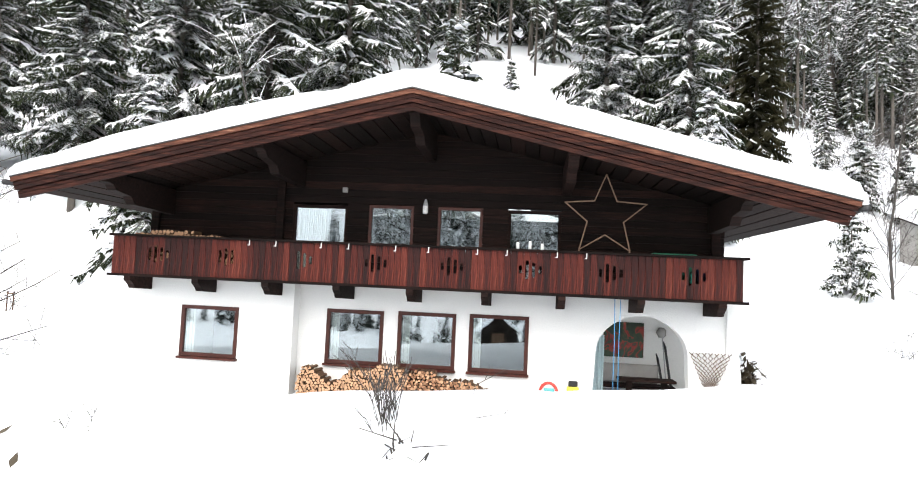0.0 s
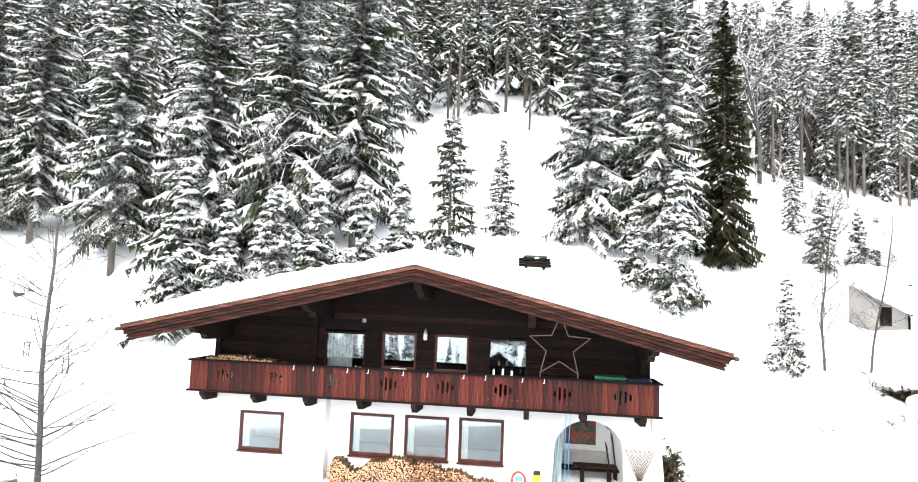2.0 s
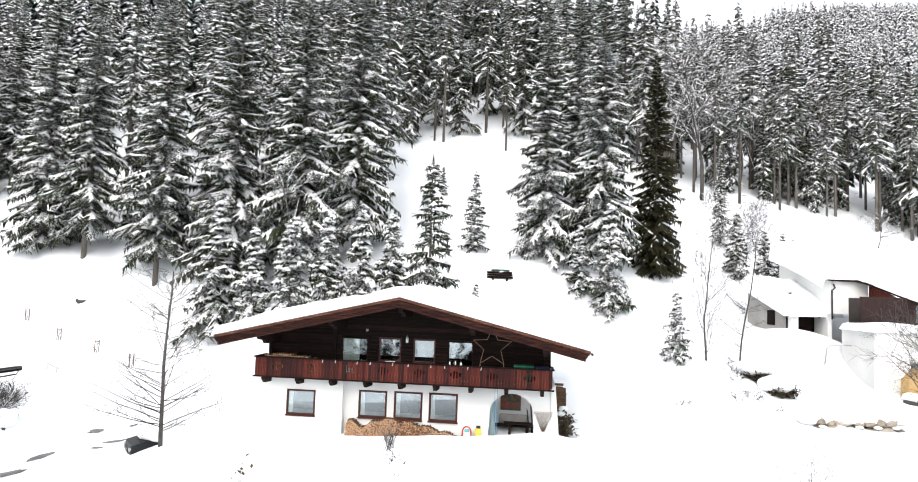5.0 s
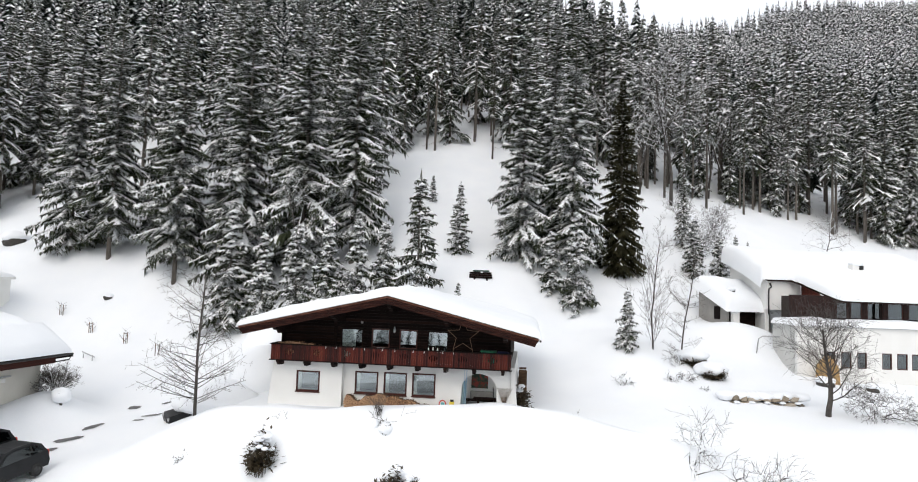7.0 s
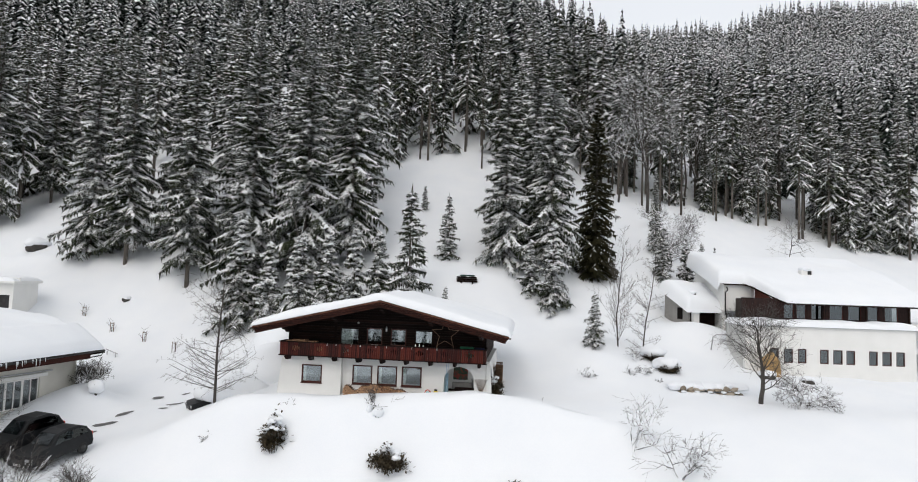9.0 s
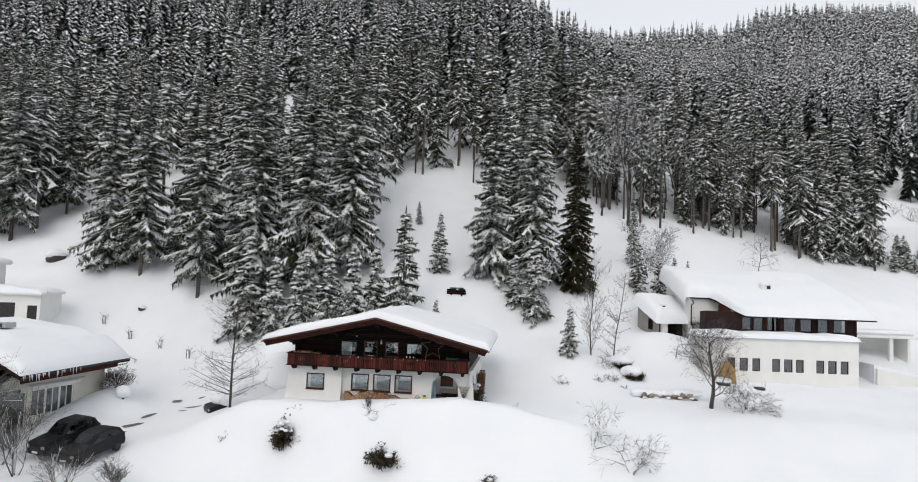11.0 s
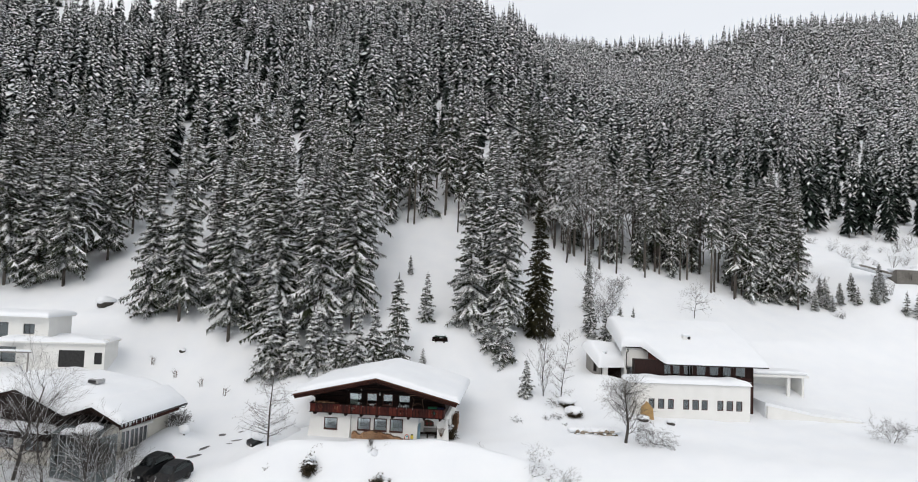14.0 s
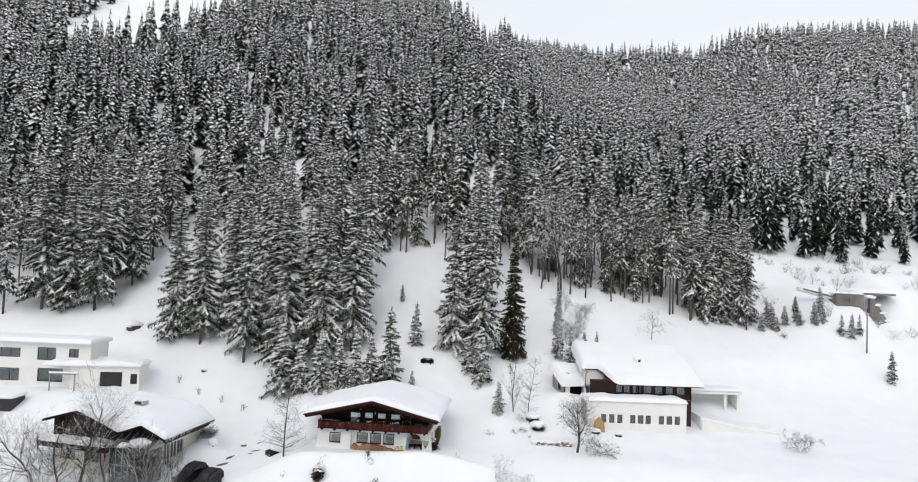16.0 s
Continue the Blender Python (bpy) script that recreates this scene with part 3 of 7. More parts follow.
for x, y, h in ((-0.42, 31.7, 12.2), (2.9, 40.0, 7.0), (-0.4, 52.0, 3.2), (31.0, 43.5, 4.5), (34.0, 47.5, 2.6)):
    put(SLIM, x, y, h, "slim young spruce with snow on its boughs", "slim young spruces")


# ---- the forest: single trees near the edge, the rest one mass ----
CLEAR = (-160, 300)


def wooded(x, y):
    """Whether the forest stands here."""
    up = y > 64 - 0.12 * abs(x - 3) if x < 24 else y > 62.5
    left = x < -6.5 and y > 41.5 + max(0, -x - 22) * 0.40 and x > -40 - 0.1 * (y - 44)
    farleft = x < -53 - 0.1 * (y - 44) and y > 58
    corridor = -53 - 0.1 * (y - 44) < x < -41 - 0.1 * (y - 44) and y < 70
    right = 9 < x < 17.5 and y > 39
    gully = 70 < x < 86 and y < 104 or x >= 86 and y < 100
    clearing = ((x - CLEAR[0]) / 36) ** 2 + ((y - CLEAR[1]) / 84) ** 2 < 1 or ((x - 176 - 0.26 * (y - 560)) / 11) ** 2 + ((y - 555) / 26) ** 2 < 1
    return (up or left or farleft or right) and not corridor and not gully and not clearing


spots = []
for d, lim0, lim1 in ((6.4, 0, 190), (6.1, 190, 420), (8.0, 420, 800), (11.5, 800, 1050)):
    rows_apart = 1.05 * d
    for j in range(int(lim1 / rows_apart) + 1):
        y0 = -65 + j * rows_apart
        if y0 < 30:
            continue
        half = (y0 + 65) * 0.745 + 10
        for i in range(int(-half / d), int(half / d) + 1):
            x = 8 + (i + 0.5 * (j % 2)) * d + rng.uniform(-0.5, 0.5) * d
            y = y0 + rng.uniform(-0.5, 0.5) * rows_apart
            far = math.hypot(x - 8, y + 65)
            if not lim0 <= far < lim1 or not wooded(x, y):
                continue
            az = math.degrees(math.atan2(x - 8, y + 65))
            if far > float(skyline(az)) + 25:
                continue
            if y < 60 and min(math.hypot(x - a, y - b) for a, b in placed) < 4.6:
                continue
            spots.append((x, y, far))

for i in range(120):
    az, far = math.radians(rng.uniform(3.2, 6.2)), rng.uniform(340, 900)
    spots.append((8 + far * math.sin(az), -65 + far * math.cos(az), far))
spots.extend((float(rng.uniform(-150, -100)), float(rng.uniform(95, 190)), 250.0) for i in range(60))
for cx, cy, w, n in ((-80, 130, 24, 24), (-90, 148, 7, 6), (-25, 137, 7, 5), (219, 375, 18, 16), (120, 180, 16, 12)):
    spots.extend((float(cx + rng.uniform(-w, w)), float(cy + rng.uniform(-1.5 * w, 1.5 * w)), 250.0) for i in range(n))
# young wood across the field, and the opposite slope
low_wood = [(float(rng.uniform(-75, 45)), float(-48 - 14 * rng.random()), 300.0) for i in range(150)]
for i in range(1000):
    x, y = rng.uniform(-105, 105), -172 - 170 * rng.random()
    spots.append((x, y, 450.0))

inner, mass = [], []
for x, y, far in spots:
    (inner if 0 < y < 86 and far < 175 else mass).append((x, y, far))
for x0, x1, y0, y1, n in ((26, 68, 61, 74, 46), (-14, 25, 66, 84, 40), (-33, -8, 48, 60, 6)):
    for k in range(n):
        x, y = float(rng.uniform(x0, x1)), float(rng.uniform(y0, y1))
        put(POLE, x, y, float(rng.uniform(15, 23)), "slim forest spruce with long bare trunk", "forest spruces")
for k in range(34):
    x, y = float(rng.uniform(27, 67)), float(rng.uniform(64.5, 76))
    put(MID, x, y, float(rng.uniform(9, 19)), "forest spruce with dark boughs down to the ground", "forest spruces")
for k in range(26):
    x, y = float(rng.uniform(-86, -57)), float(rng.uniform(62, 96))
    put(MID, x, y, float(rng.uniform(17, 25)), "forest spruce with dark boughs down to the ground", "forest spruces")
for x, y, far in inner[:200]:
    kind = MID if y > 69 and -16 < x < 30 else TALL
    put(kind, x, y, float(17 + 12 * rng.beta(2, 1.6)), "tall forest spruce with bare lower trunk and snowy boughs", "forest spruces")
mass.extend(inner[200:])
mass.extend(low_wood)


def far_arrays(rng, H, R, low, gap, boughs, load, cover):
    """A far spruce: steeply hanging boughs round the stem, a finger of snow along many of them, thicker on the weather side."""
    gp, gt, sp, st = [], [], [], []
    z, weather = low, rng.uniform(0, 6.28)
    down = np.array([0, 0, 1.0])
    while z < H - 0.4:
        h = (z - low) / (H - low)
        reach = R * (1 - h) + 0.12
        turn = rng.uniform(0, 6.28)
        count = max(4, int(round(boughs * (1 - 0.35 * h))))
        # snow thins downwards to mimic the shade between crowns
        whorl = load * rng.uniform(0.7, 1.25) * (0.22 + 1.3 * h)
        for k in range(count):
            a = turn + 6.283 * k / count + rng.normal(0, 0.3)
            L = reach * rng.uniform(0.6, 1.25)
            o, s = np.array([math.cos(a), math.sin(a), 0]), np.array([-math.sin(a), math.cos(a), 0])
            z0 = z + rng.normal(0, 0.5 * gap)
            w = (2.4 * L / count + 0.12) * rng.uniform(0.7, 1.1)
            root_ = down * (z0 + 0.3 * gap)
            tip = o * L + down * (z0 - L * rng.uniform(0.45, 0.95))
            mid = o * (0.6 * L) + down * (z0 - 0.20 * L)
            lf, rt = mid - s * w - down * 0.5 * w, mid + s * w - down * 0.5 * w
            n = len(gp)
            gp.extend((root_, lf, tip, rt))
            gt.extend(((n, n + 1, n + 2), (n, n + 2, n + 3)))
            if rng.random() < whorl * (1.0 + 0.4 * math.cos(a - weather)):
                q0, q1, f = rng.uniform(0.0, 0.4), rng.uniform(0.8, 1.05), cover * rng.uniform(0.30, 0.65)
                lift = down * (0.12 + 0.05 * L) + o * 0.05
                n = len(sp)
                sp.extend((root_ + (mid - root_) * q0 + lift, mid + (lf - mid) * f + lift * 0.7, mid + (tip - mid) * q1 + lift, mid + (rt - mid) * f * rng.uniform(0.7, 1.2) + lift * 0.7))
                st.extend(((n, n + 1, n + 2), (n, n + 2, n + 3)))
        z += gap * (1.2 - 0.5 * h) * rng.uniform(0.75, 1.25)
    n = len(gp)
    gp.extend((np.array([0.14, 0, H - 0.9]), np.array([-0.1, 0.12, H - 0.9]), np.array([0, 0, H + 0.4])))
    gt.append((n, n + 1, n + 2))
    return np.array(gp), np.array(gt), np.array(sp), np.array(st)


def light_template(seed, H, R, low, gap, boughs, load, cover):
    r2 = np.random.default_rng(seed)
    a = far_arrays(r2, H, R, low, gap, boughs, load, cover)
    trunk = np.array([[0.22, 0, -1], [-0.11, 0.19, -1], [-0.11, -0.19, -1], [0, 0, H]])
    tt = np.array([[0, 1, 3], [1, 2, 3], [2, 0, 3]])
    co = np.concatenate([a[0], a[2], trunk])
    tr = np.concatenate([a[1], a[3] + len(a[0]), tt + len(a[0]) + len(a[2])])
    ix = np.concatenate([np.zeros(len(a[1])), np.ones(len(a[3])), np.full(3, 2)]).astype(int)
    return co, tr, ix


LOADS = (1.0, 0.8, 1.25, 0.6, 0.95, 0.7)
LEVELS = [(165, [light_template(100 + i, 25, 2.9, 2.5, 0.62, 8, 0.95 * LOADS[i], 1.0) for i in range(6)]),
          (300, [light_template(120 + i, 24, 3.3, 2.0, 0.80, 7, 1.5 * LOADS[i], 1.62) for i in range(6)]),
          (520, [light_template(140 + i, 23, 3.6, 1.5, 1.15, 6, 2.0 * LOADS[i], 1.95) for i in range(6)]),
          (9999, [light_template(160 + i, 22, 4.0, 1.5, 1.9, 5, 2.3 * LOADS[i], 1.75) for i in range(6)])]
pieces_co, pieces_tri, pieces_ix, total = [], [], [], 0
for x, y, far in mass:
    near_bank = 55 < x < 140 and y < 126
    forms = LEVELS[0][1] if near_bank else next(f for lim, f in LEVELS if far < lim)
    # nearer trees to west and east take less snowy forms than the far middle
    bearing = math.degrees(math.atan2(x - 8, y + 65))
    pick = (3, 5, 1) if bearing < -17 and far < 300 or bearing > 9 and far < 260 else (0, 2, 4, 1) if -13 < bearing < 12 and far > 230 else range(6)
    co, tr, ix = forms[pick[int(rng.integers(len(pick)))]]
    k, a = float(0.36 + 0.72 * rng.beta(1.5, 1.4)), float(rng.uniform(0, 6.283))
    if -65 < y < -40:
        k *= 0.36
    c, s = math.cos(a) * k * float(rng.uniform(0.85, 1.1)), math.sin(a) * k
    lean = rng.normal(0, 0.012, 2)
    p = np.empty_like(co)
    p[:, 0] = co[:, 0] * c - co[:, 1] * s + co[:, 2] * lean[0] + x
    p[:, 1] = co[:, 0] * s + co[:, 1] * c + co[:, 2] * lean[1] + y
    p[:, 2] = co[:, 2] * k + gz(x, y)
    pieces_co.append(p)
    pieces_tri.append(tr + total)
    pieces_ix.append(ix)
    total += len(co)
me = arrays_mesh("forest", np.concatenate(pieces_co), np.concatenate(pieces_tri), np.concatenate(pieces_ix))
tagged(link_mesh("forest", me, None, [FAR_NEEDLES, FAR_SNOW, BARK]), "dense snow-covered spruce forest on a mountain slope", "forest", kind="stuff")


# ---- the chalet ----
def roof_z(u):
    """The top of the chalet's roof."""
    return 6.33 - (0.236 if u < -0.47 else 0.240) * abs(u + 0.47)


def panel(bm, us, zs, solid, v0, v1):
    """A wall between v0 and v1, made of the cells of a grid for which solid(u, z) holds; openings go right through."""
    keep = {(i, j) for i in range(len(us) - 1) for j in range(len(zs) - 1) if solid((us[i] + us[i + 1]) / 2, (zs[j] + zs[j + 1]) / 2)}
    seen = {}

    def vert(i, j, v):
        if (i, j, v) not in seen:
            seen[i, j, v] = bm.verts.new((us[i], v, zs[j]))
        return seen[i, j, v]

    for i, j in keep:
        bm.faces.new([vert(a, b, v0) for a, b in ((i, j), (i + 1, j), (i + 1, j + 1), (i, j + 1))])
        bm.faces.new([vert(a, b, v1) for a, b in ((i, j), (i, j + 1), (i + 1, j + 1), (i + 1, j))])
        for (a, b), p, q in (((i - 1, j), (i, j), (i, j + 1)), ((i + 1, j), (i + 1, j + 1), (i + 1, j)), ((i, j - 1), (i + 1, j), (i, j)), ((i, j + 1), (i, j + 1), (i + 1, j + 1))):
            if (a, b) not in keep:
                bm.faces.new((vert(*p, v0), vert(*q, v0), vert(*q, v1), vert(*p, v1)))
    return bm


def wall_with_holes(u0, u1, z0, z1, holes, v0, v1):
    us = sorted({u0, u1, *[h[0] for h in holes], *[h[1] for h in holes]})
    zs = sorted({z0, z1, *[min(max(h[2], z0), z1) for h in holes], *[min(h[3], z1) for h in holes]})
    return panel(bmesh.new(), us, zs, lambda u, z: not any(a < u < b and c < z < d for a, b, c, d in holes), v0, v1)


def window(parent, u0, u1, z0, z1, v, wood, sill=True, name="window", mullion=None, bar=0.065, glass=None, m=None):
    """A framed window set in a wall; v is the outer face of its frame."""
    w = new(name)
    w.parent = parent
    w.location = (u0, v, z0)
    W, H = u1 - u0, z1 - z0
    frame_parts = [(0, W, 0, bar), (0, W, H - bar, H), (0, bar, bar, H - bar), (W - bar, W, bar, H - bar)]
    if mullion:
        frame_parts.append((W * mullion - bar / 2, W * mullion + bar / 2, bar, H - bar))
    bm = bmesh.new()
    for a, b, c, d in frame_parts:
        box(bm, a, b, 0, 0.09, c, d, 0.006)
    part("window_frame", bm, wood, w)
    part("pane", box(bmesh.new(), bar * 0.9, W - bar * 0.9, 0.045, 0.052, bar * 0.9, H - bar * 0.9), glass or GLASS, w).visible_shadow = False
    if sill:
        part("sill", box(bmesh.new(), -0.03, W + 0.03, -0.07, 0.04, -0.055, -0.002, 0.008), WINDOW_WOOD if sill == 2 else wood, w)
    return w


def chalet():
    c = root("chalet", HOUSE, "wooden chalet with white plastered ground floor and snow-covered roof", "house")
    # plastered ground floor
    low_holes = [(-2.74, -1.40, 0.72, 1.96), (-1.07, 0.26, 0.72, 1.98), (0.56, 1.89, 0.72, 2.0), (3.22, 5.46, -1.6, 2.16)]
    part("front_wall", wall_with_holes(-3.40, 6.30, -1.5, 2.55, low_holes, 1.20, 1.55), PLASTER, c, "white plaster wall with windows and an arch")
    part("projecting_wall", wall_with_holes(-7.42, -3.40, -1.5, 2.55, [(-6.05, -4.68, 0.74, 1.90)], 0.80, 1.15), PLASTER, c, "white plaster wall")
    bm = box(bmesh.new(), -3.75, -3.40, 1.15, 1.5, -1.5, 2.55)
    part("return_wall", bm, PLASTER, c)
    # arch head: the corners above the springing, and the leaning reveals
    bm = bmesh.new()
    arc = [(4.34 + 0.98 * math.cos(a) * (0.9 + 0.1 * abs(math.cos(a))), 1.30 + 0.84 * math.sin(a)) for a in np.linspace(0, math.pi, 19)]
    prism(bm, [(5.46, -1.5), (5.40, -0.1), (5.34, 0.8)] + arc[:10] + [(4.34, 2.16), (5.46, 2.16)], 1.204, 1.546)
    prism(bm, [(3.22, 2.16), (4.34, 2.16)] + arc[9:] + [(3.34, 0.8), (3.27, -0.1), (3.22, -1.5)], 1.204, 1.546)
    part("arch", bm, PLASTER, c)
    # battered corners
    for v0, v1 in ((1.206, 1.80), (3.10, 11.0)):
        bm = prism(bmesh.new(), [(6.30, -1.5), (6.66, -1.5), (6.48, 0.3), (6.30, 2.45)], v0, v1)
        part("corner_buttress", bm, PLASTER, c)
    bm = prism(bmesh.new(), [(-7.42, 2.45), (-7.66, 0.3), (-7.80, -1.5), (-7.42, -1.5)], 0.806, 11.0)
    part("corner_buttress", bm, PLASTER, c)
    for v0, v1, z0 in ((1.56, 1.80, -1.5), (1.80, 3.10, 2.02), (3.10, 11.0, -1.5)):
        part("side_wall", box(bmesh.new(), 5.95, 6.296, v0, v1, z0, 2.52), PLASTER, c)
    part("timber_side", box(bmesh.new(), 5.93, 6.05, 1.42, 11.0, 2.61, 4.60), DARK_WOOD, c)
    part("side_wall", box(bmesh.new(), -7.416, -7.06, 1.16, 11.0, -1.5, 2.52), PLASTER, c)
    part("timber_side", box(bmesh.new(), -7.2, -7.08, 1.42, 11.0, 2.61, 4.60), DARK_WOOD, c)
    part("back_wall", box(bmesh.new(), -7.05, 5.94, 10.7, 11.0, -1.5, 4.3), PLASTER, c)
    # rooms behind the windows, coloured dark to look unlit, and the alcove behind the arch
    part("room", wall_with_holes(-7.0, 3.0, -0.1, 2.5, [], 4.2, 4.3), ROOM_SHADE_TONE, c, "room walls with dimness put into their colour")
    part("room_floor", box(bmesh.new(), -7.0, 3.0, 1.6, 4.2, -0.14, -0.1), ROOM_SHADE_TONE, c)
    part("alcove_wall", box(bmesh.new(), 3.0, 3.18, 1.56, 3.3, -0.2, 2.5), PLASTER, c)
    part("alcove_wall", box(bmesh.new(), 3.181, 5.94, 3.28, 3.4, -0.2, 2.5), PLASTER, c)
    part("alcove_floor", box(bmesh.new(), 3.0, 6.2, 1.0, 3.4, -0.14, -0.02), CONCRETE, c, "grey stone alcove floor")
    part("alcove_ceiling", box(bmesh.new(), 3.185, 5.94, 1.56, 3.27, 2.3, 2.45), PLASTER, c)
    part("upper_floor", box(bmesh.new(), -7.0, 5.9, 1.6, 10.6, 2.5, 2.6), DARK_WOOD, c)
    part("partition", box(bmesh.new(), -7.0, 5.9, 4.4, 4.5, 2.6, 4.45), ROOM_SHADE_TONE, c, "room wall with dimness put into its colour")
    for u0, u1, z0, z1, v in ((-6.05, -4.68, 0.74, 1.90, 0.82), (-2.74, -1.40, 0.72, 1.96, 1.22), (-1.07, 0.26, 0.72, 1.98, 1.22), (0.56, 1.89, 0.72, 2.0, 1.22)):
        window(c, u0, u1, z0, z1, v - 0.045, WINDOW_WOOD, bar=0.085, sill=2)
        bm = bmesh.new()
        for i in range(4):
            box(bm, u0 + 0.09 + 0.045 * i, u0 + 0.13 + 0.045 * i, v + 0.09 + 0.02 * (i % 2), v + 0.12 + 0.02 * (i % 2), z0 + 0.06, z1 - 0.06, 0.006)
        part("curtain", bm, CURTAIN, c, "white pleated curtain")
    # log wall of the upper floor, board by board
    holes = [(-3.72, -2.40, 2.6, 4.36), (-1.90, -0.84, 3.30, 4.40), (-0.28, 0.76, 3.30, 4.40), (1.33, 2.53, 2.6, 4.38)]
    row, k = 0.168, 0
    shapes = {}
    z = 2.56
    while z < 6.0:
        top = z + row
        low, high = [-7.2, 6.05], [-7.2, 6.05]
        for ends, at in ((low, z), (high, top)):
            ends[0] = max(ends[0], -0.47 - (6.33 - 0.20 - at) / 0.236)
            ends[1] = min(ends[1], -0.47 + (6.33 - 0.20 - at) / 0.240)
        if high[1] - high[0] < 0.3:
            break
        cuts = [low[0]]
        for a, b, c0, d0 in holes:
            if c0 < z + row / 2 < d0 and a > low[0]:
                cuts += [a, b]
        cuts.append(low[1])
        for i, (a, b) in enumerate(zip(cuts[::2], cuts[1::2])):
            a1, b1 = (high[0] if i == 0 else a), (high[1] if i == len(cuts) // 2 - 1 else b)
            bm = prism(bmesh.new(), [(a, z + 0.004), (b, z + 0.004), (b1, top - 0.004), (a1, top - 0.004)], 1.25 + 0.012 * (k % 2), 1.40)
            part("board", bm, DARK_WOOD, c)
        k += 1
        z = top
    # sloping inside of the gable above the boards, closing the loft
    gable = [(-7.2, 2.6), (6.05, 2.6), (6.05, roof_z(6.05) - 0.16), (-0.47, roof_z(-0.47) - 0.16), (-7.2, roof_z(-7.2) - 0.16)]
    bm = bmesh.new()
    prism(bm, [(-7.2, 4.42), (6.05, 4.42)] + gable[2:], 1.41, 1.47)
    part("gable_lining", bm, DARK_WOOD, c)
    for i, (a, b, c0, d0) in enumerate(holes):
        window(c, a, b, c0, d0, 1.27, DARK_WOOD if i in (0, 3) else WINDOW_WOOD, sill=(i in (1, 2)), name="balcony_door" if i in (0, 3) else "window", bar=0.07)
    bm = bmesh.new()
    for i in range(15):
        box(bm, -3.62 + 0.052 * i, -3.62 + 0.052 * i + 0.05, 1.36 + 0.03 * (i % 2), 1.39 + 0.03 * (i % 2), 2.66, 4.28, 0.008)
    part("curtain", bm, CURTAIN, c, "white pleated curtain")
    # timber posts on the gable wall
    for u in (-7.1, -4.0, 5.85):
        boxed("post", u - 0.09, u + 0.09, 1.15, 1.246, 2.6, roof_z(u) - 0.36, DARK_WOOD, c)
    # roof deck, one plate a side, with lining boards along the eaves
    for side, us in (("west", (-8.62, -0.47)), ("east", (-0.47, 7.54))):
        bm = bmesh.new()
        a, b = us
        prism(bm, [(a, roof_z(a) - 0.02), (b, roof_z(b) - 0.02), (b, roof_z(b) - 0.16), (a, roof_z(a) - 0.16)], -1.38, 11.9)
        part("roof", bm, DARK_WOOD, c, "dark timber roof deck")
        n = 26
        for i in range(n):
            u0 = a + (b - a) * i / n
            u1 = a + (b - a) * (i + 1) / n - 0.02
            zz = (roof_z(u0) + roof_z(u1)) / 2 - 0.19
            tilt = math.degrees(math.atan((roof_z(u1) - roof_z(u0)) / (u1 - u0)))
            bm = box(bmesh.new(), -(u1 - u0) / 2, (u1 - u0) / 2, -1.36, 1.2 if 3 < i < 22 else 11.8, -0.012, 0.012 + 0.02 * (i % 2), 0.004)
            ob = part("soffit_board", bm, DARK_WOOD, c)
            ob.matrix_basis = pose((u0 + u1) / 2, 0, zz, 0, -tilt, 0)
    # lapped bargeboards on a backing board, with a dark drip edge
    for far, sgn in ((-8.65, -1), (7.57, 1)):
        for top, deep, v0, v1, mat in ((0.0, 0.095, -1.485, -1.39, FASCIA_PALE), (0.10, 0.075, -1.452, -1.39, FASCIA_WOOD), (0.18, 0.085, -1.470, -1.392, FASCIA_WOOD), (0.27, 0.065, -1.430, -1.388, FASCIA_WOOD), (0.34, 0.085, -1.448, -1.386, FASCIA_WOOD)):
            bm = bmesh.new()
            k = 0.55 * top
            prism(bm, [(far - sgn * k, roof_z(far) - top), (-0.47, 6.33 - top), (-0.47, 6.33 - top - deep + 0.008), (far - sgn * (k + 0.02), roof_z(far) - top - deep + 0.008)], v0, v1)
            part("bargeboard", bm, mat, c, "worn red-brown bargeboard")
        part("backing_board", prism(bmesh.new(), [(far - sgn * 0.05, roof_z(far) - 0.03), (-0.47, 6.30), (-0.47, 5.92), (far - sgn * 0.24, roof_z(far) - 0.41)], -1.383, -1.3805), DARK_WOOD, c)
        part("drip_edge", prism(bmesh.new(), [(far + sgn * 0.01, roof_z(far) + 0.03), (-0.47, 6.36), (-0.47, 6.333), (far + sgn * 0.01, roof_z(far) + 0.003)], -1.50, -1.40), METAL, c)
        # gutter along the eave
        tubes("gutter", [([(far + sgn * 0.06, -1.55, roof_z(far) - 0.10), (far + sgn * 0.06, 11.9, roof_z(far) - 0.10)], [0.055, 0.055])], METAL, c, 8)
    # purlins with stepped ends
    for u, deep in ((-0.47, 0.42), (-3.55, 0.34), (2.62, 0.34), (-6.75, 0.34), (5.78, 0.34)):
        t = roof_z(u) - 0.215 - (0.03 if abs(u + 0.47) > 1 else 0.0)
        bm = bmesh.new()
        side = [(-1.25, t), (-1.25, t - 0.20), (-1.10, t - 0.24), (-1.00, t - deep), (-0.5, t - deep - 0.06), (-0.35, t - deep - 0.22), (1.22, t - deep - 0.26), (1.22, t)]
        a = [bm.verts.new((u - 0.10, v, z)) for v, z in side]
        b = [bm.verts.new((u + 0.10, v, z)) for v, z in side]
        bm.faces.new(a)
        bm.faces.new(b[::-1])
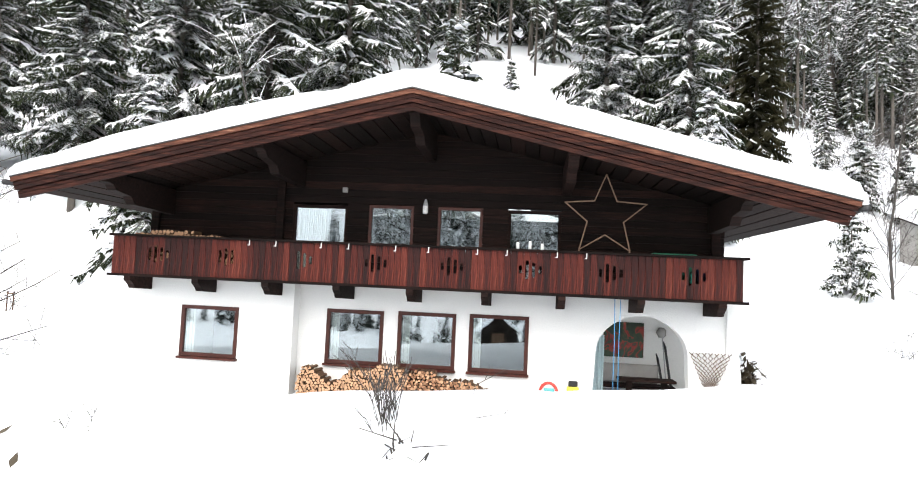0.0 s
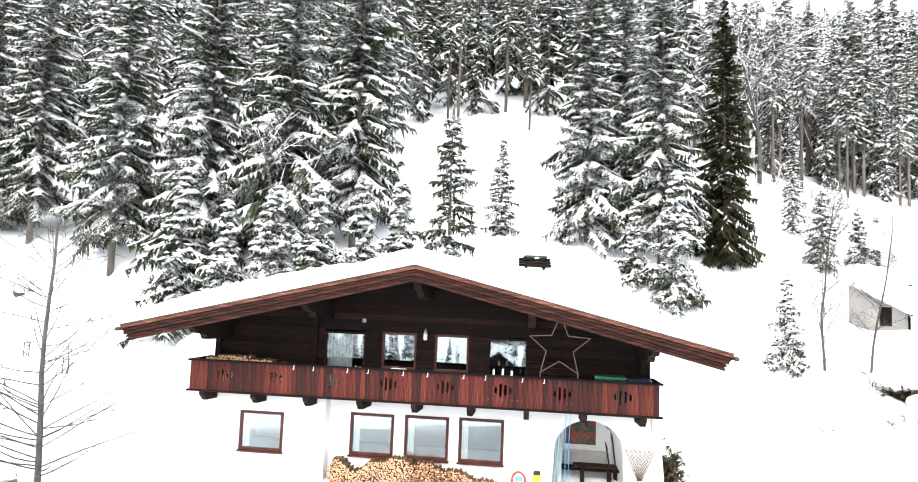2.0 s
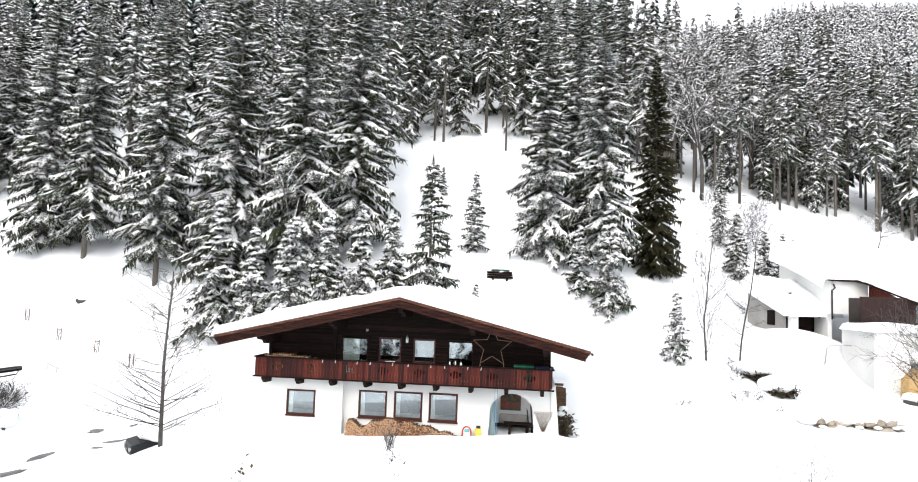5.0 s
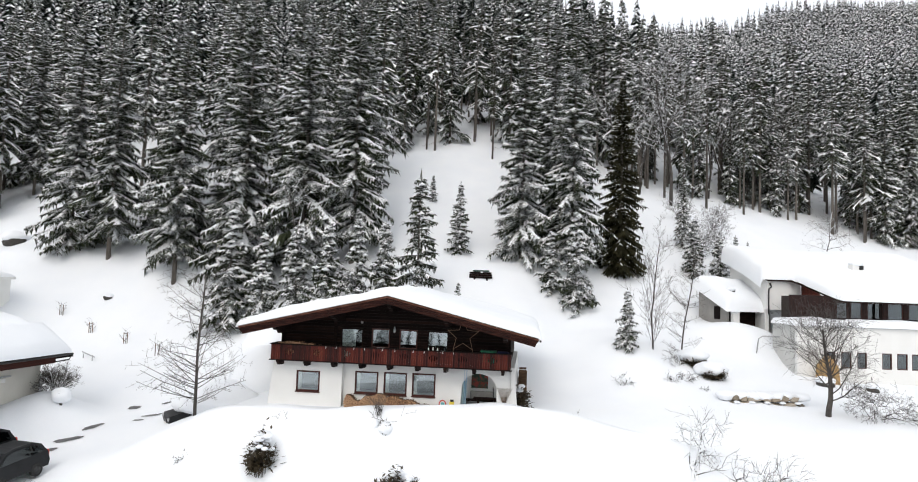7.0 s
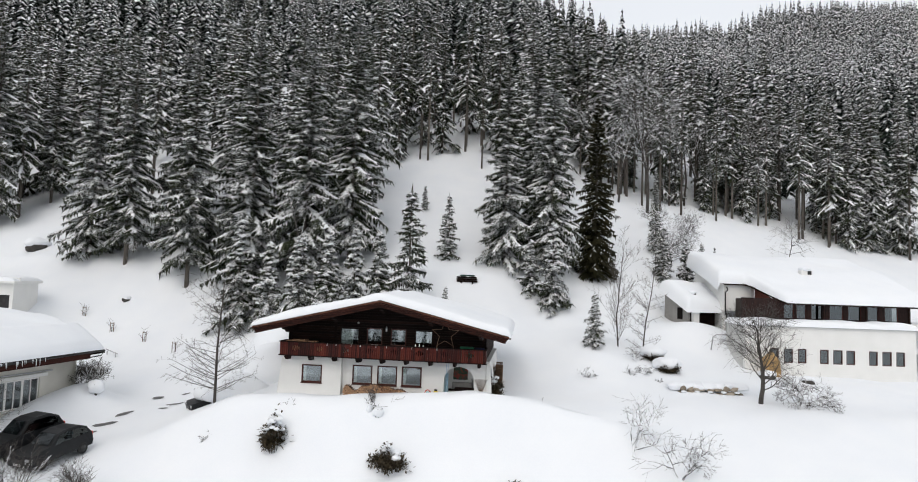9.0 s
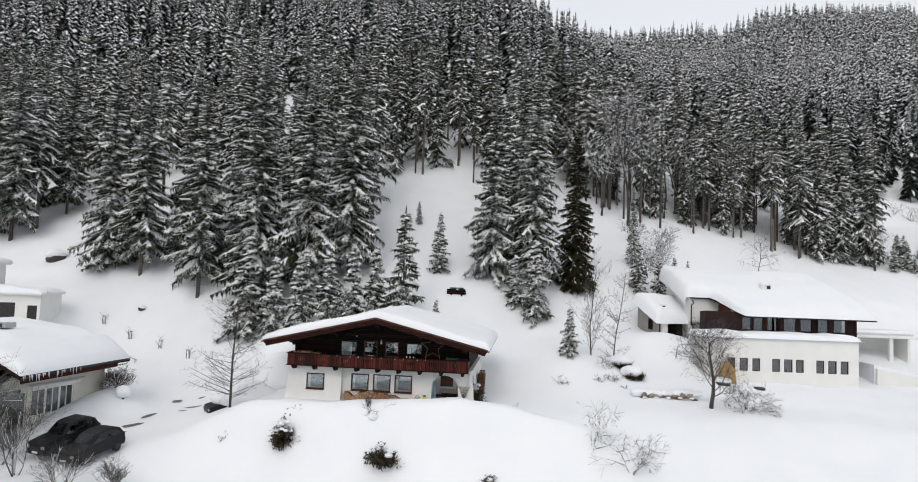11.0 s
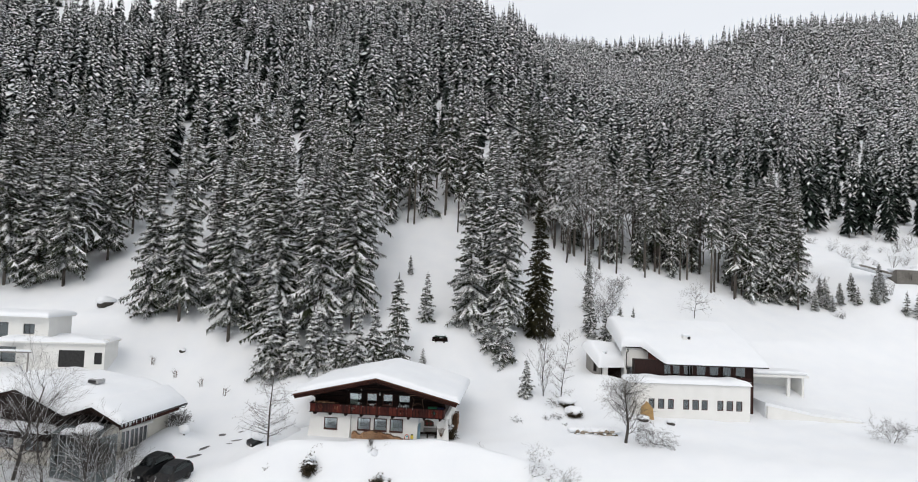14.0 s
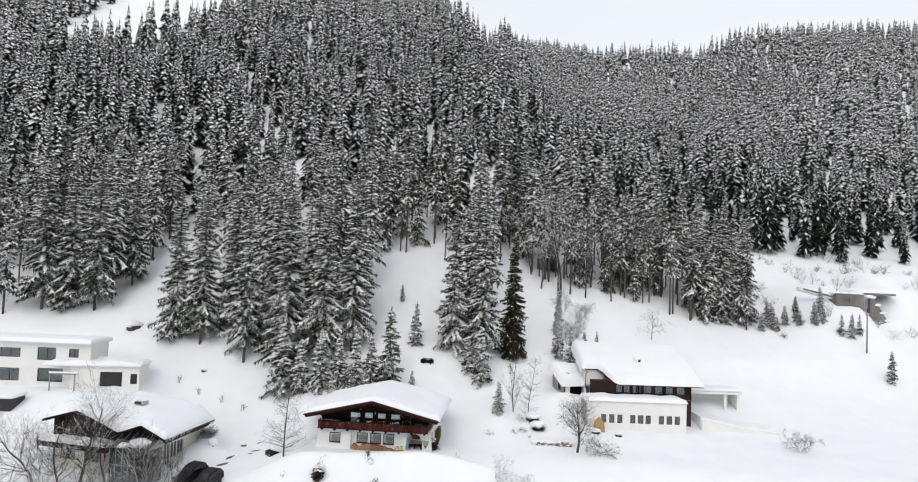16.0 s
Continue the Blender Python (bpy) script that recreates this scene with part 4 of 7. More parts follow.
        for i in range(len(side)):
            bm.faces.new((a[i], b[i], b[(i + 1) % len(side)], a[(i + 1) % len(side)]))
        part("purlin", bm, DARK_WOOD, c)
    # balcony
    bal = new("balcony")
    bal.parent = c
    tagged(bal, "red-brown boarded balcony with cut-out slots")
    part("balcony_floor", box(bmesh.new(), -7.28, 6.06, 0.02, 1.19, 2.50, 2.56), DARK_WOOD, bal)
    for i in range(9):
        u = -6.9 + 1.572 * i
        bm = bmesh.new()
        side = [(0.0, 2.50), (0.0, 2.42), (0.14, 2.33), (0.22, 2.24), (1.22, 2.20), (1.22, 2.50)]
        a = [bm.verts.new((u - 0.075, v - 0.06, z)) for v, z in side]
        b = [bm.verts.new((u + 0.075, v - 0.06, z)) for v, z in side]
        bm.faces.new(a)
        bm.faces.new(b[::-1])
        for q in range(len(side)):
            bm.faces.new((a[q], b[q], b[(q + 1) % len(side)], a[(q + 1) % len(side)]))
        part("joist", bm, DARK_WOOD, bal)
    boxed("top_rail", -7.40, 6.18, -0.06, 0.11, 3.385, 3.435, DARK_WOOD, bal, 0.01)
    boxed("bottom_rail", -7.40, 6.18, -0.045, 0.06, 2.50, 2.56, DARK_WOOD, bal, 0.01)
    for u in (-7.32, 6.10):
        boxed("side_rail", u - 0.06, u + 0.06, 0.11, 1.24, 3.385, 3.435, DARK_WOOD, bal, 0.01)
    wide = 0.1352
    slot_at = {}
    for g in range(8):
        mid = -6.27 + 1.625 * g
        for k, long in ((-2, 0.12), (-1, 0.24), (0, 0.34), (1, 0.26), (2, 0.13)):
            if g == 2 and k < 0 or g == 1 and k == 2:
                continue
            slot_at[int(round((mid + 0.135 * k * 0.8 + 7.32) / wide - 0.5))] = long
    H = 0.83

    def board_mesh(long):
        bm = bmesh.new()
        w = wide / 2 - 0.003
        if long == 0:
            box(bm, -w, w, 0, 0.026, 0, H, 0.003)
        else:
            outer = [(-w, 0), (w, 0), (w, H), (-w, H)]
            h, m0 = long / 2, 0.46
            hole = [(0, m0 - h - 0.03), (0.034, m0 - h), (0.034, m0 + h), (0, m0 + h + 0.03), (-0.034, m0 + h), (-0.034, m0 - h)]
            ring = {}
            for y in (0, 0.026):
                for p in outer + hole:
                    ring[p, y] = bm.verts.new((p[0], y, p[1]))
            quads = [(outer[0], outer[1], hole[1], hole[0]), (outer[1], outer[2], hole[2], hole[1]), (outer[2], outer[3], hole[3], hole[2]), (outer[3], hole[4], hole[3]), (outer[3], outer[0], hole[5], hole[4]), (outer[0], hole[0], hole[5])]
            for y in (0, 0.026):
                for q in quads:
                    bm.faces.new([ring[p, y] for p in q])
            for loop in (outer, hole):
                for i in range(len(loop)):
                    p, q = loop[i], loop[(i + 1) % len(loop)]
                    bm.faces.new((ring[p, 0], ring[q, 0], ring[q, 0.026], ring[p, 0.026]))
        bmesh.ops.recalc_face_normals(bm, faces=bm.faces)
        me = bpy.data.meshes.new("plank")
        bm.to_mesh(me)
        bm.free()
        me.materials.append(BALCONY_WOOD)
        return me

    made = {}
    for i in range(99):
        long = slot_at.get(i, 0)
        if long not in made:
            made[long] = board_mesh(long)
        ob = new("plank", made[long])
        ob.parent = bal
        ob.location = (-7.32 + wide * (i + 0.5), -0.004 * (i % 2), 2.555)
    for u, sg in ((-7.345, 1), (6.075, 1)):
        for i in range(8):
            ob = new("plank", made[0])
            ob.parent = bal
            ob.matrix_basis = pose(u + 0.026, 0.10 + wide * (i + 0.5), 2.555, 0, 0, 90)
    for u in (-4.14, -3.55, -2.55, -1.95, -0.94, -0.24, 0.78, 1.39, 2.41, 3.0):
        bm = box(bmesh.new(), u - 0.008, u + 0.008, -0.082, -0.062, 3.28, 3.40, 0.003)
        box(bm, u - 0.04, u - 0.008, -0.082, -0.064, 3.28, 3.297, 0.003)
        part("flower_box_hook", bm, WHITE_PAINT, bal, "white metal hook")
    # wall lamp and small vent box
    lamp = new("wall_lamp")
    lamp.parent = c
    bm = box(bmesh.new(), -0.60, -0.52, 1.20, 1.25, 4.28, 4.52, 0.01)
    part("bracket", bm, METAL, lamp)
    tubes("shade", [([(-0.56, 1.15, 4.22), (-0.56, 1.15, 4.26), (-0.56, 1.15, 4.40)], [0.05, 0.065, 0.06])], WHITE_PAINT, lamp, 8)
    tubes("cap", [([(-0.56, 1.15, 4.40), (-0.56, 1.15, 4.46), (-0.56, 1.15, 4.56)], [0.07, 0.05, 0.02])], PALE_METAL, lamp, 8)
    boxed("vent_box", -2.54, -2.42, 1.18, 1.25, 4.66, 4.78, CONCRETE, c, 0.01)
    # downpipe on the corner
    tubes("downpipe", [([(6.12, 1.16, -0.3), (6.10, 1.16, 2.45)], [0.022, 0.022])], WHITE_PAINT, c, 6)
    # roof snow
    us = np.concatenate([[-8.78, -8.74, -8.66, -8.5], np.linspace(-8.2, 7.1, 60), [7.42, 7.58, 7.66, 7.70]])
    vs = np.concatenate([[-1.47, -1.44, -1.36, -1.2], np.linspace(-0.9, 11.5, 40), [11.8, 11.95, 12.0]])
    co, rows = [], len(vs)
    for u in us:
        for v in vs:
            edge = min(u + 8.78, 7.70 - u, (v + 1.47) * 1.3, 12.0 - v)
            full = 0.52 + 0.06 * math.sin(0.8 * u + 0.4 * v) + 0.12 * noise.noise(Vector((u * 0.45, v * 0.35, 2))) + 0.05 * noise.noise(Vector((u * 1.7, v * 1.4, 5))) - 0.04 * math.exp(-((u + 0.47) / 1.5) ** 2)
            h = full * (1 - math.exp(-max(edge, 0) / 0.12)) + (0.02 if edge > 0 else -0.06)
            co.append((u, v, roof_z(min(max(u, -8.6), 7.5)) + h))
    faces = []
    for i in range(len(us) - 1):
        for j in range(rows - 1):
            p = i * rows + j
            faces.append((p, p + rows, p + rows + 1, p + 1))
    me = bpy.data.meshes.new("roof_snow")
    me.from_pydata(co, [], faces)
    me.shade_smooth()
    link_mesh("roof_snow", me, c, SNOW, "thick layer of fresh snow")
    return c


chalet()


def at_house(u, v, z, turn=0.0):
    return HOUSE @ pose(u, v, z, 0, 0, turn)


def firewood(m, width, height, depth, label, seed, keep, r0=0.062):
    """A stack of split logs, ends outwards; height(u) gives its top."""
    rr = random.Random(seed)
    s = root("firewood_stack", m, label, "firewood", "stacks of firewood")
    forms = []
    for k in range(7):
        bm = bmesh.new()
        n = rr.choice((4, 5, 6, 7))
        pts = [(math.cos(6.283 * i / n + k) * rr.uniform(0.75, 1.05), math.sin(6.283 * i / n + k) * rr.uniform(0.75, 1.05)) for i in range(n)]
        a = [bm.verts.new((x * r0, 0, z * r0)) for x, z in pts]
        b = [bm.verts.new((x * r0, depth, z * r0)) for x, z in pts]
        ends = [bm.faces.new(a), bm.faces.new(b[::-1])]
        for i in range(n):
            f = bm.faces.new((a[i], b[i], b[(i + 1) % n], a[(i + 1) % n]))
            f.material_index = 1
        bmesh.ops.recalc_face_normals(bm, faces=bm.faces)
        me = bpy.data.meshes.new("log")
        bm.to_mesh(me)
        bm.free()
        me.materials.append(LOG_END)
        me.materials.append(LOG_BARK)
        forms.append(me)
    spots = []
    z, odd = r0 * 0.7, 0
    while z < 1.6:
        u = (odd % 2) * r0 * 0.9
        while u < width:
            if z < height(u):
                spots.append((u + rr.gauss(0, 0.012), z + rr.gauss(0, 0.010)))
            u += r0 * 1.78
        z += r0 * 1.60
        odd += 1
    spots.sort(key=lambda p: -p[1] * 0.0 + abs(p[0] - width / 2))
    rest = []
    for i, (u, z) in enumerate(spots):
        me = rr.choice(forms)
        basis = pose(u, rr.uniform(-0.05, 0.03), z, 0, rr.uniform(0, 360), rr.gauss(0, 2)) @ Matrix.Scale(rr.uniform(0.85, 1.18), 4)
        if i < keep:
            ob = new("log", me)
            ob.parent = s
            ob.matrix_basis = basis
        else:
            rest.append((me, basis))
    if rest:
        bm = bmesh.new()
        for me, basis in rest:
            first = len(bm.verts)
            bm.from_mesh(me)
            bm.verts.ensure_lookup_table()
            bmesh.ops.transform(bm, matrix=basis, verts=bm.verts[first:])
        me = bpy.data.meshes.new("log_rest")
        bm.to_mesh(me)
        bm.free()
        ob = link_mesh("log_rest", me, s, [LOG_END, LOG_BARK])
        tagged(ob, kind="stuff")
    return s


def pile_top(u):
    return 0.62 * float(step(-0.1, 0.1, u)) - 0.28 * math.exp(-((u - 0.85) / 0.32) ** 2) + 0.16 * math.exp(-((u - 2.1) / 1.0) ** 2) + 0.05 * math.sin(7 * u) - 0.62 * float(step(3.0, 5.6, u)) * 0.72


firewood(at_house(-3.2, 0.72, -0.12), 6.3, lambda u: pile_top(u) + 0.10, 0.42, "long stack of split firewood under the windows", 3, 290, 0.038)
firewood(at_house(-6.95, 0.25, 2.60), 2.9, lambda u: 0.84 + 0.10 * math.sin(1.4 * u + 0.4) - 0.25 * float(step(2.2, 2.9, u)), 0.4, "firewood stacked behind the balcony boards", 4, 0, 0.05)
firewood(at_house(6.95, 4.9, 0.3, 90), 2.2, lambda u: 1.5 + 0.08 * math.sin(3 * u), 0.4, "firewood stacked against the side wall", 6, 200, 0.07)


def star():
    s = root("christmas_star", at_house(3.42, 0.62, 4.30), "large five-pointed star of pale wooden laths", "star decoration")
    pts = []
    for i in range(10):
        a = math.pi / 2 + i * math.pi / 5
        r = 0.90 if i % 2 == 0 else 0.40
        pts.append((r * math.cos(a), 0, r * math.sin(a) - 0.06))
    for i in range(10):
        p, q = Vector(pts[i]), Vector(pts[(i + 1) % 10])
        d = q - p
        ang = math.degrees(math.atan2(d.z, d.x))
        bm = box(bmesh.new(), -0.01, d.length + 0.01, -0.012 - 0.001 * (i % 2), 0.012, -0.013, 0.013, 0.003)
        ob = part("lath", bm, STAR_WOOD, s)
        ob.matrix_basis = pose(*p, 0, -ang, 0)
    for u in (-0.53, 0.53):
        ob = boxed("stay", u - 0.015, u + 0.015, 0.02, 0.05, -1.74, -0.75, STAR_WOOD, s, 0.003)
    return s


star()

# things on the balcony
b = root("storage_box", at_house(4.85, 0.75, 2.56), "green plastic storage tub on the balcony", "tub")
part("tub", box(bmesh.new(), -0.42, 0.42, -0.25, 0.25, 0, 0.86, 0.05), GREEN, b)
part("lid", box(bmesh.new(), -0.45, 0.45, -0.28, 0.28, 0.86, 0.93, 0.02), GREEN, b)
b = root("covered_grill", at_house(5.65, 0.75, 2.56), "dark blue covered box on the balcony", "box")
part("body", box(bmesh.new(), -0.33, 0.33, -0.25, 0.25, 0, 0.90, 0.06), material("dark_blue_cover", [(0.012, 0.02, 0.06), (0.03, 0.04, 0.1)], 0.6, 3, 30, 0.2), b)
b = root("green_bottle", at_house(5.14, 0.14, 2.56), "small turquoise watering can behind the boards", "can")
tubes("body", [([(0, 0, 0.32), (0, 0, 0.5), (0, 0, 0.56)], [0.05, 0.05, 0.02])], material("turquoise_plastic", [(0.03, 0.3, 0.24), (0.05, 0.42, 0.33)], 0.4, 4, 30, 0.05), b, 8)
boxed("stand", -0.08, 0.08, -0.05, 0.08, 0, 0.32, DARK_WOOD, b)
for i, (u, hh) in enumerate(((1.6, 0.14), (1.85, 0.17), (2.1, 0.13))):
    b = root("lantern", at_house(u, 0.03, 3.435), "small white lantern on the balcony rail", "lantern", "lanterns on the rail")
    tubes("body", [([(0, 0, 0), (0, 0, hh)], [0.035, 0.03])], WHITE_PAINT, b, 8)
    tubes("cap", [([(0, 0, hh), (0, 0, hh + 0.05)], [0.036, 0.008])], METAL, b, 8)
b = root("flower_tray", at_house(-1.35, 1.15, 3.24), "white tray with pots on the window sill", "tray")
part("tray", box(bmesh.new(), -0.22, 0.25, -0.07, 0.06, 0, 0.10, 0.02), WHITE_PAINT, b)

# things before the wall
b = root("sled", at_house(2.36, 0.95, -0.05), "red plastic sledge leaning at the wall", "sledge")
runs = [[(0.19 * math.cos(a), 0, 0.42 + 0.24 * math.sin(a)) for a in np.linspace(math.pi, 0, 12)]]
runs[0] = [(-0.19, -0.06, 0.05)] + runs[0] + [(0.19, -0.06, 0.05)]
tubes("rim", [(runs[0], [0.035] * len(runs[0]))], RED, b, 6)
bm = box(bmesh.new(), -0.17, 0.17, 0.0, 0.03, 0.08, 0.52, 0.01)
part("shell", bm, WHITE_PAINT, b, "pale shell")
part("seat", box(bmesh.new(), -0.10, 0.12, -0.03, 0.0, 0.42, 0.55, 0.01), material("turquoise_pad", [(0.1, 0.4, 0.42), (0.16, 0.5, 0.5)], 0.6, 4, 30, 0.1), b)
b = root("tool_case", at_house(2.88, 0.95, 0.22), "yellow tool case with black handle on a block", "tool case")
part("case", box(bmesh.new(), -0.13, 0.13, -0.06, 0.08, 0.0, 0.34, 0.02), YELLOW, b)
part("handle", box(bmesh.new(), -0.10, 0.10, -0.03, 0.05, 0.34, 0.46, 0.02), METAL, b)
boxed("block", -0.15, 0.15, -0.09, 0.1, -0.4, 0.0, CONCRETE, b)
b = root("hanging_strap", at_house(3.67, 0.2, 0.0), "two blue straps hanging from the balcony", "strap")
for u in (-0.05, 0.06):
    tubes("strap", [([(u, 0, 0.0), (u * 0.8, 0, 1.6), (u * 1.1, 0, 2.52)], [0.008, 0.008, 0.008])], BLUE, b, 5)
# alcove furniture
b = root("painting", at_house(4.24, 3.26, 1.46), "unframed abstract painting in dark green and red", "painting")
part("canvas", box(bmesh.new(), -0.49, 0.49, -0.03, 0.0, -0.43, 0.43, 0.004), PAINTING, b)
b = root("alcove_bench", at_house(4.4, 2.9, -0.02), "dark wooden bench with grey back cushion", "bench")
part("seat", box(bmesh.new(), -1.1, 1.0, -0.30, 0.2, 0.38, 0.45, 0.01), DARK_WOOD, b)
part("cushion", box(bmesh.new(), -0.68, 0.66, 0.05, 0.17, 0.46, 0.92, 0.04), GREY_CUSHION, b, "grey back cushion")
for u in (-1.0, 0.9):
    boxed("leg", u - 0.05, u + 0.05, -0.25, 0.15, 0, 0.38, DARK_WOOD, b)
b = root("alcove_table", at_house(4.6, 2.25, -0.02), "narrow dark wooden table", "table")
part("tabletop", box(bmesh.new(), -0.62, 0.68, -0.25, 0.2, 0.62, 0.68, 0.01), DARK_WOOD, b)
for u in (-0.35, 0.45):
    boxed("leg", u - 0.06, u + 0.06, -0.1, 0.08, 0, 0.62, DARK_WOOD, b)
for u, z1, nm in ((5.05, 1.05, "ski"), (5.22, 1.35, "ski")):
    b = root(nm, at_house(u, 2.9, 0.0), "dark ski leaning at the alcove wall", "ski", "skis")
    tubes("blade", [([(0.12, -0.3, 0.02), (0.0, 0.2, z1), (-0.03, 0.24, z1 + 0.12)], [0.03, 0.03, 0.012])], METAL, b, 4)
b = root("string_mop", at_house(5.12, 3.1, 0.0), "pale string mop hung at the alcove wall", "mop")
tubes("stick", [([(0.15, -0.1, 0.2), (0.05, 0.1, 1.6)], [0.014, 0.014])], PALE_METAL, b, 5)
part("head", lump(bmesh.new(), (0.02, 0.08, 1.68), 0.12, 4, 1.1), GREY_CUSHION, b, smooth=True)
# drape at the side of the arch
b = root("clear_curtain", at_house(3.36, 1.7, -0.1), "pale blue plastic wind curtain beside the arch", "curtain")
bm = bmesh.new()
bmesh.ops.create_grid(bm, x_segments=24, y_segments=1, size=1)
for v in bm.verts:
    v.co = Vector((0.06 + 0.18 * v.co.x, 0.014 * math.sin(13 * v.co.x), 0.875 + 0.875 * v.co.y))
bmesh.ops.solidify(bm, geom=bm.faces[:], thickness=0.008)
part("sheet", bm, material("pale_plastic_sheet", [(0.42, 0.55, 0.58), (0.6, 0.72, 0.74)], 0.3, 3, 20, 0.1), b)


def trellis():
    s = root("fan_trellis", at_house(5.77, 1.12, 0.0), "brown expanding lattice trellis on the white wall", "trellis")
    n = 7
    for i in range(n):
        for sg in (-1, 1):
            top = -0.40 + 0.80 * i / (n - 1)
            pts = []
            for k in range(9):
                q = k / 8
                spread = 0.10 + 0.90 * q
                pts.append(((top * spread + sg * 0.045 * (1 if k % 2 else -1)), -0.01 * sg, 0.56 + 0.86 * q))
            tubes("slat", [(pts, [0.010] * 9)], LOG_BARK, s, 4)
    return s


trellis()
# heaps of snow thrown down beside the house
for i, (u, v, r, sq) in enumerate(((-9.8, 5.5, 2.4, 1.0), (-10.2, 9.0, 3.0, 0.85))):
    p = HOUSE @ Vector((u, v, 0))
    b = root("snow_heap", pose(p.x, p.y, gz(p.x, p.y)), "rounded heap of roof snow beside the chalet", "snow heap", "snow heaps")
    part("mound", lump(bmesh.new(), (0, 0, 0.1), r, i + 2, sq, 3), SNOW, b, smooth=True)


# ---- neighbouring houses ----
def fold(profile, u):
    return float(np.interp(u, [p[0] for p in profile], [p[1] for p in profile]))


def folded_roof(parent, profile, v0, v1, thick, snow, seed, even=0.0, mat=None, rise=0.0, back=None, skew=0.0):
    """A roof plate that follows a profile across and runs from v0 to v1, with its snow; even: how far the snow levels the folds towards the back; skew: how much the last eave draws in with each metre."""
    span = profile[-1][0] - profile[-2][0]

    def drawn(u, v):
        return u - skew * (v - v0) * min(max((u - profile[-2][0]) / span, 0), 1)

    mat = mat or DARK_WOOD
    bm = bmesh.new()
    n = len(profile)
    rings = []
    for v in (v0, v1):
        lift = rise * (v - v0)
        rings.append([bm.verts.new((drawn(u, v), v, z + lift)) for u, z in profile] + [bm.verts.new((drawn(u, v), v, z + lift - thick)) for u, z in profile[::-1]])
    a, b = rings
    k = len(a)
    for i in range(n - 1):
        for r, flip in ((a, 1), (b, -1)):
            bm.faces.new([r[i], r[i + 1], r[k - 2 - i], r[k - 1 - i]][::flip])
    for i in range(k):
        bm.faces.new((a[i], b[i], b[(i + 1) % k], a[(i + 1) % k]))
    part("roof", bm, mat, parent)
    u0, u1 = profile[0][0], profile[-1][0]
    us = np.concatenate([[u0 - 0.12, u0 - 0.08, u0], np.linspace(u0 + 0.2, u1 - 0.2, 46), [u1, u1 + 0.08, u1 + 0.12]])
    vs = np.concatenate([[v0 - 0.12, v0 - 0.08, v0], np.linspace(v0 + 0.2, v1 - 0.2, 34), [v1, v1 + 0.08, v1 + 0.12]])
    top = max(z for u, z in profile)
    co, faces = [], []
    for u in us:
        for v in vs:
            base = fold(profile, u)
            f = even * float(step(v0, v0 + 0.35 * (v1 - v0), v))
            wide = np.mean([fold(profile, u + d) for d in np.linspace(-5, 5, 15)])
            if back:
                wide = max(base, fold(back, u))
            base = max(base, base * (1 - f) + wide * f) + rise * min(max(v - v0, 0), v1 - v0)
            edge = min(u - u0 + 0.12, u1 - u + 0.12, v - v0 + 0.12, v1 - v + 0.12)
            h = snow * (1 + 0.28 * noise.noise(Vector((u * 0.35, v * 0.3, seed))) + 0.14 * noise.noise(Vector((u * 1.3, v * 1.1, seed + 4)))) * (1 - math.exp(-max(edge, 0) / 0.2))
            co.append((drawn(u, v), v, base + h - (0.10 if edge < 0.02 else -0.01)))
    m = len(vs)
    for i in range(len(us) - 1):
        for j in range(m - 1):
            p = i * m + j
            faces.append((p, p + m, p + m + 1, p + 1))
    me = bpy.data.meshes.new("roof_snow")
    me.from_pydata(co, [], faces)
    me.shade_smooth()
    link_mesh("roof_snow", me, parent, SNOW, "thick layer of fresh snow")


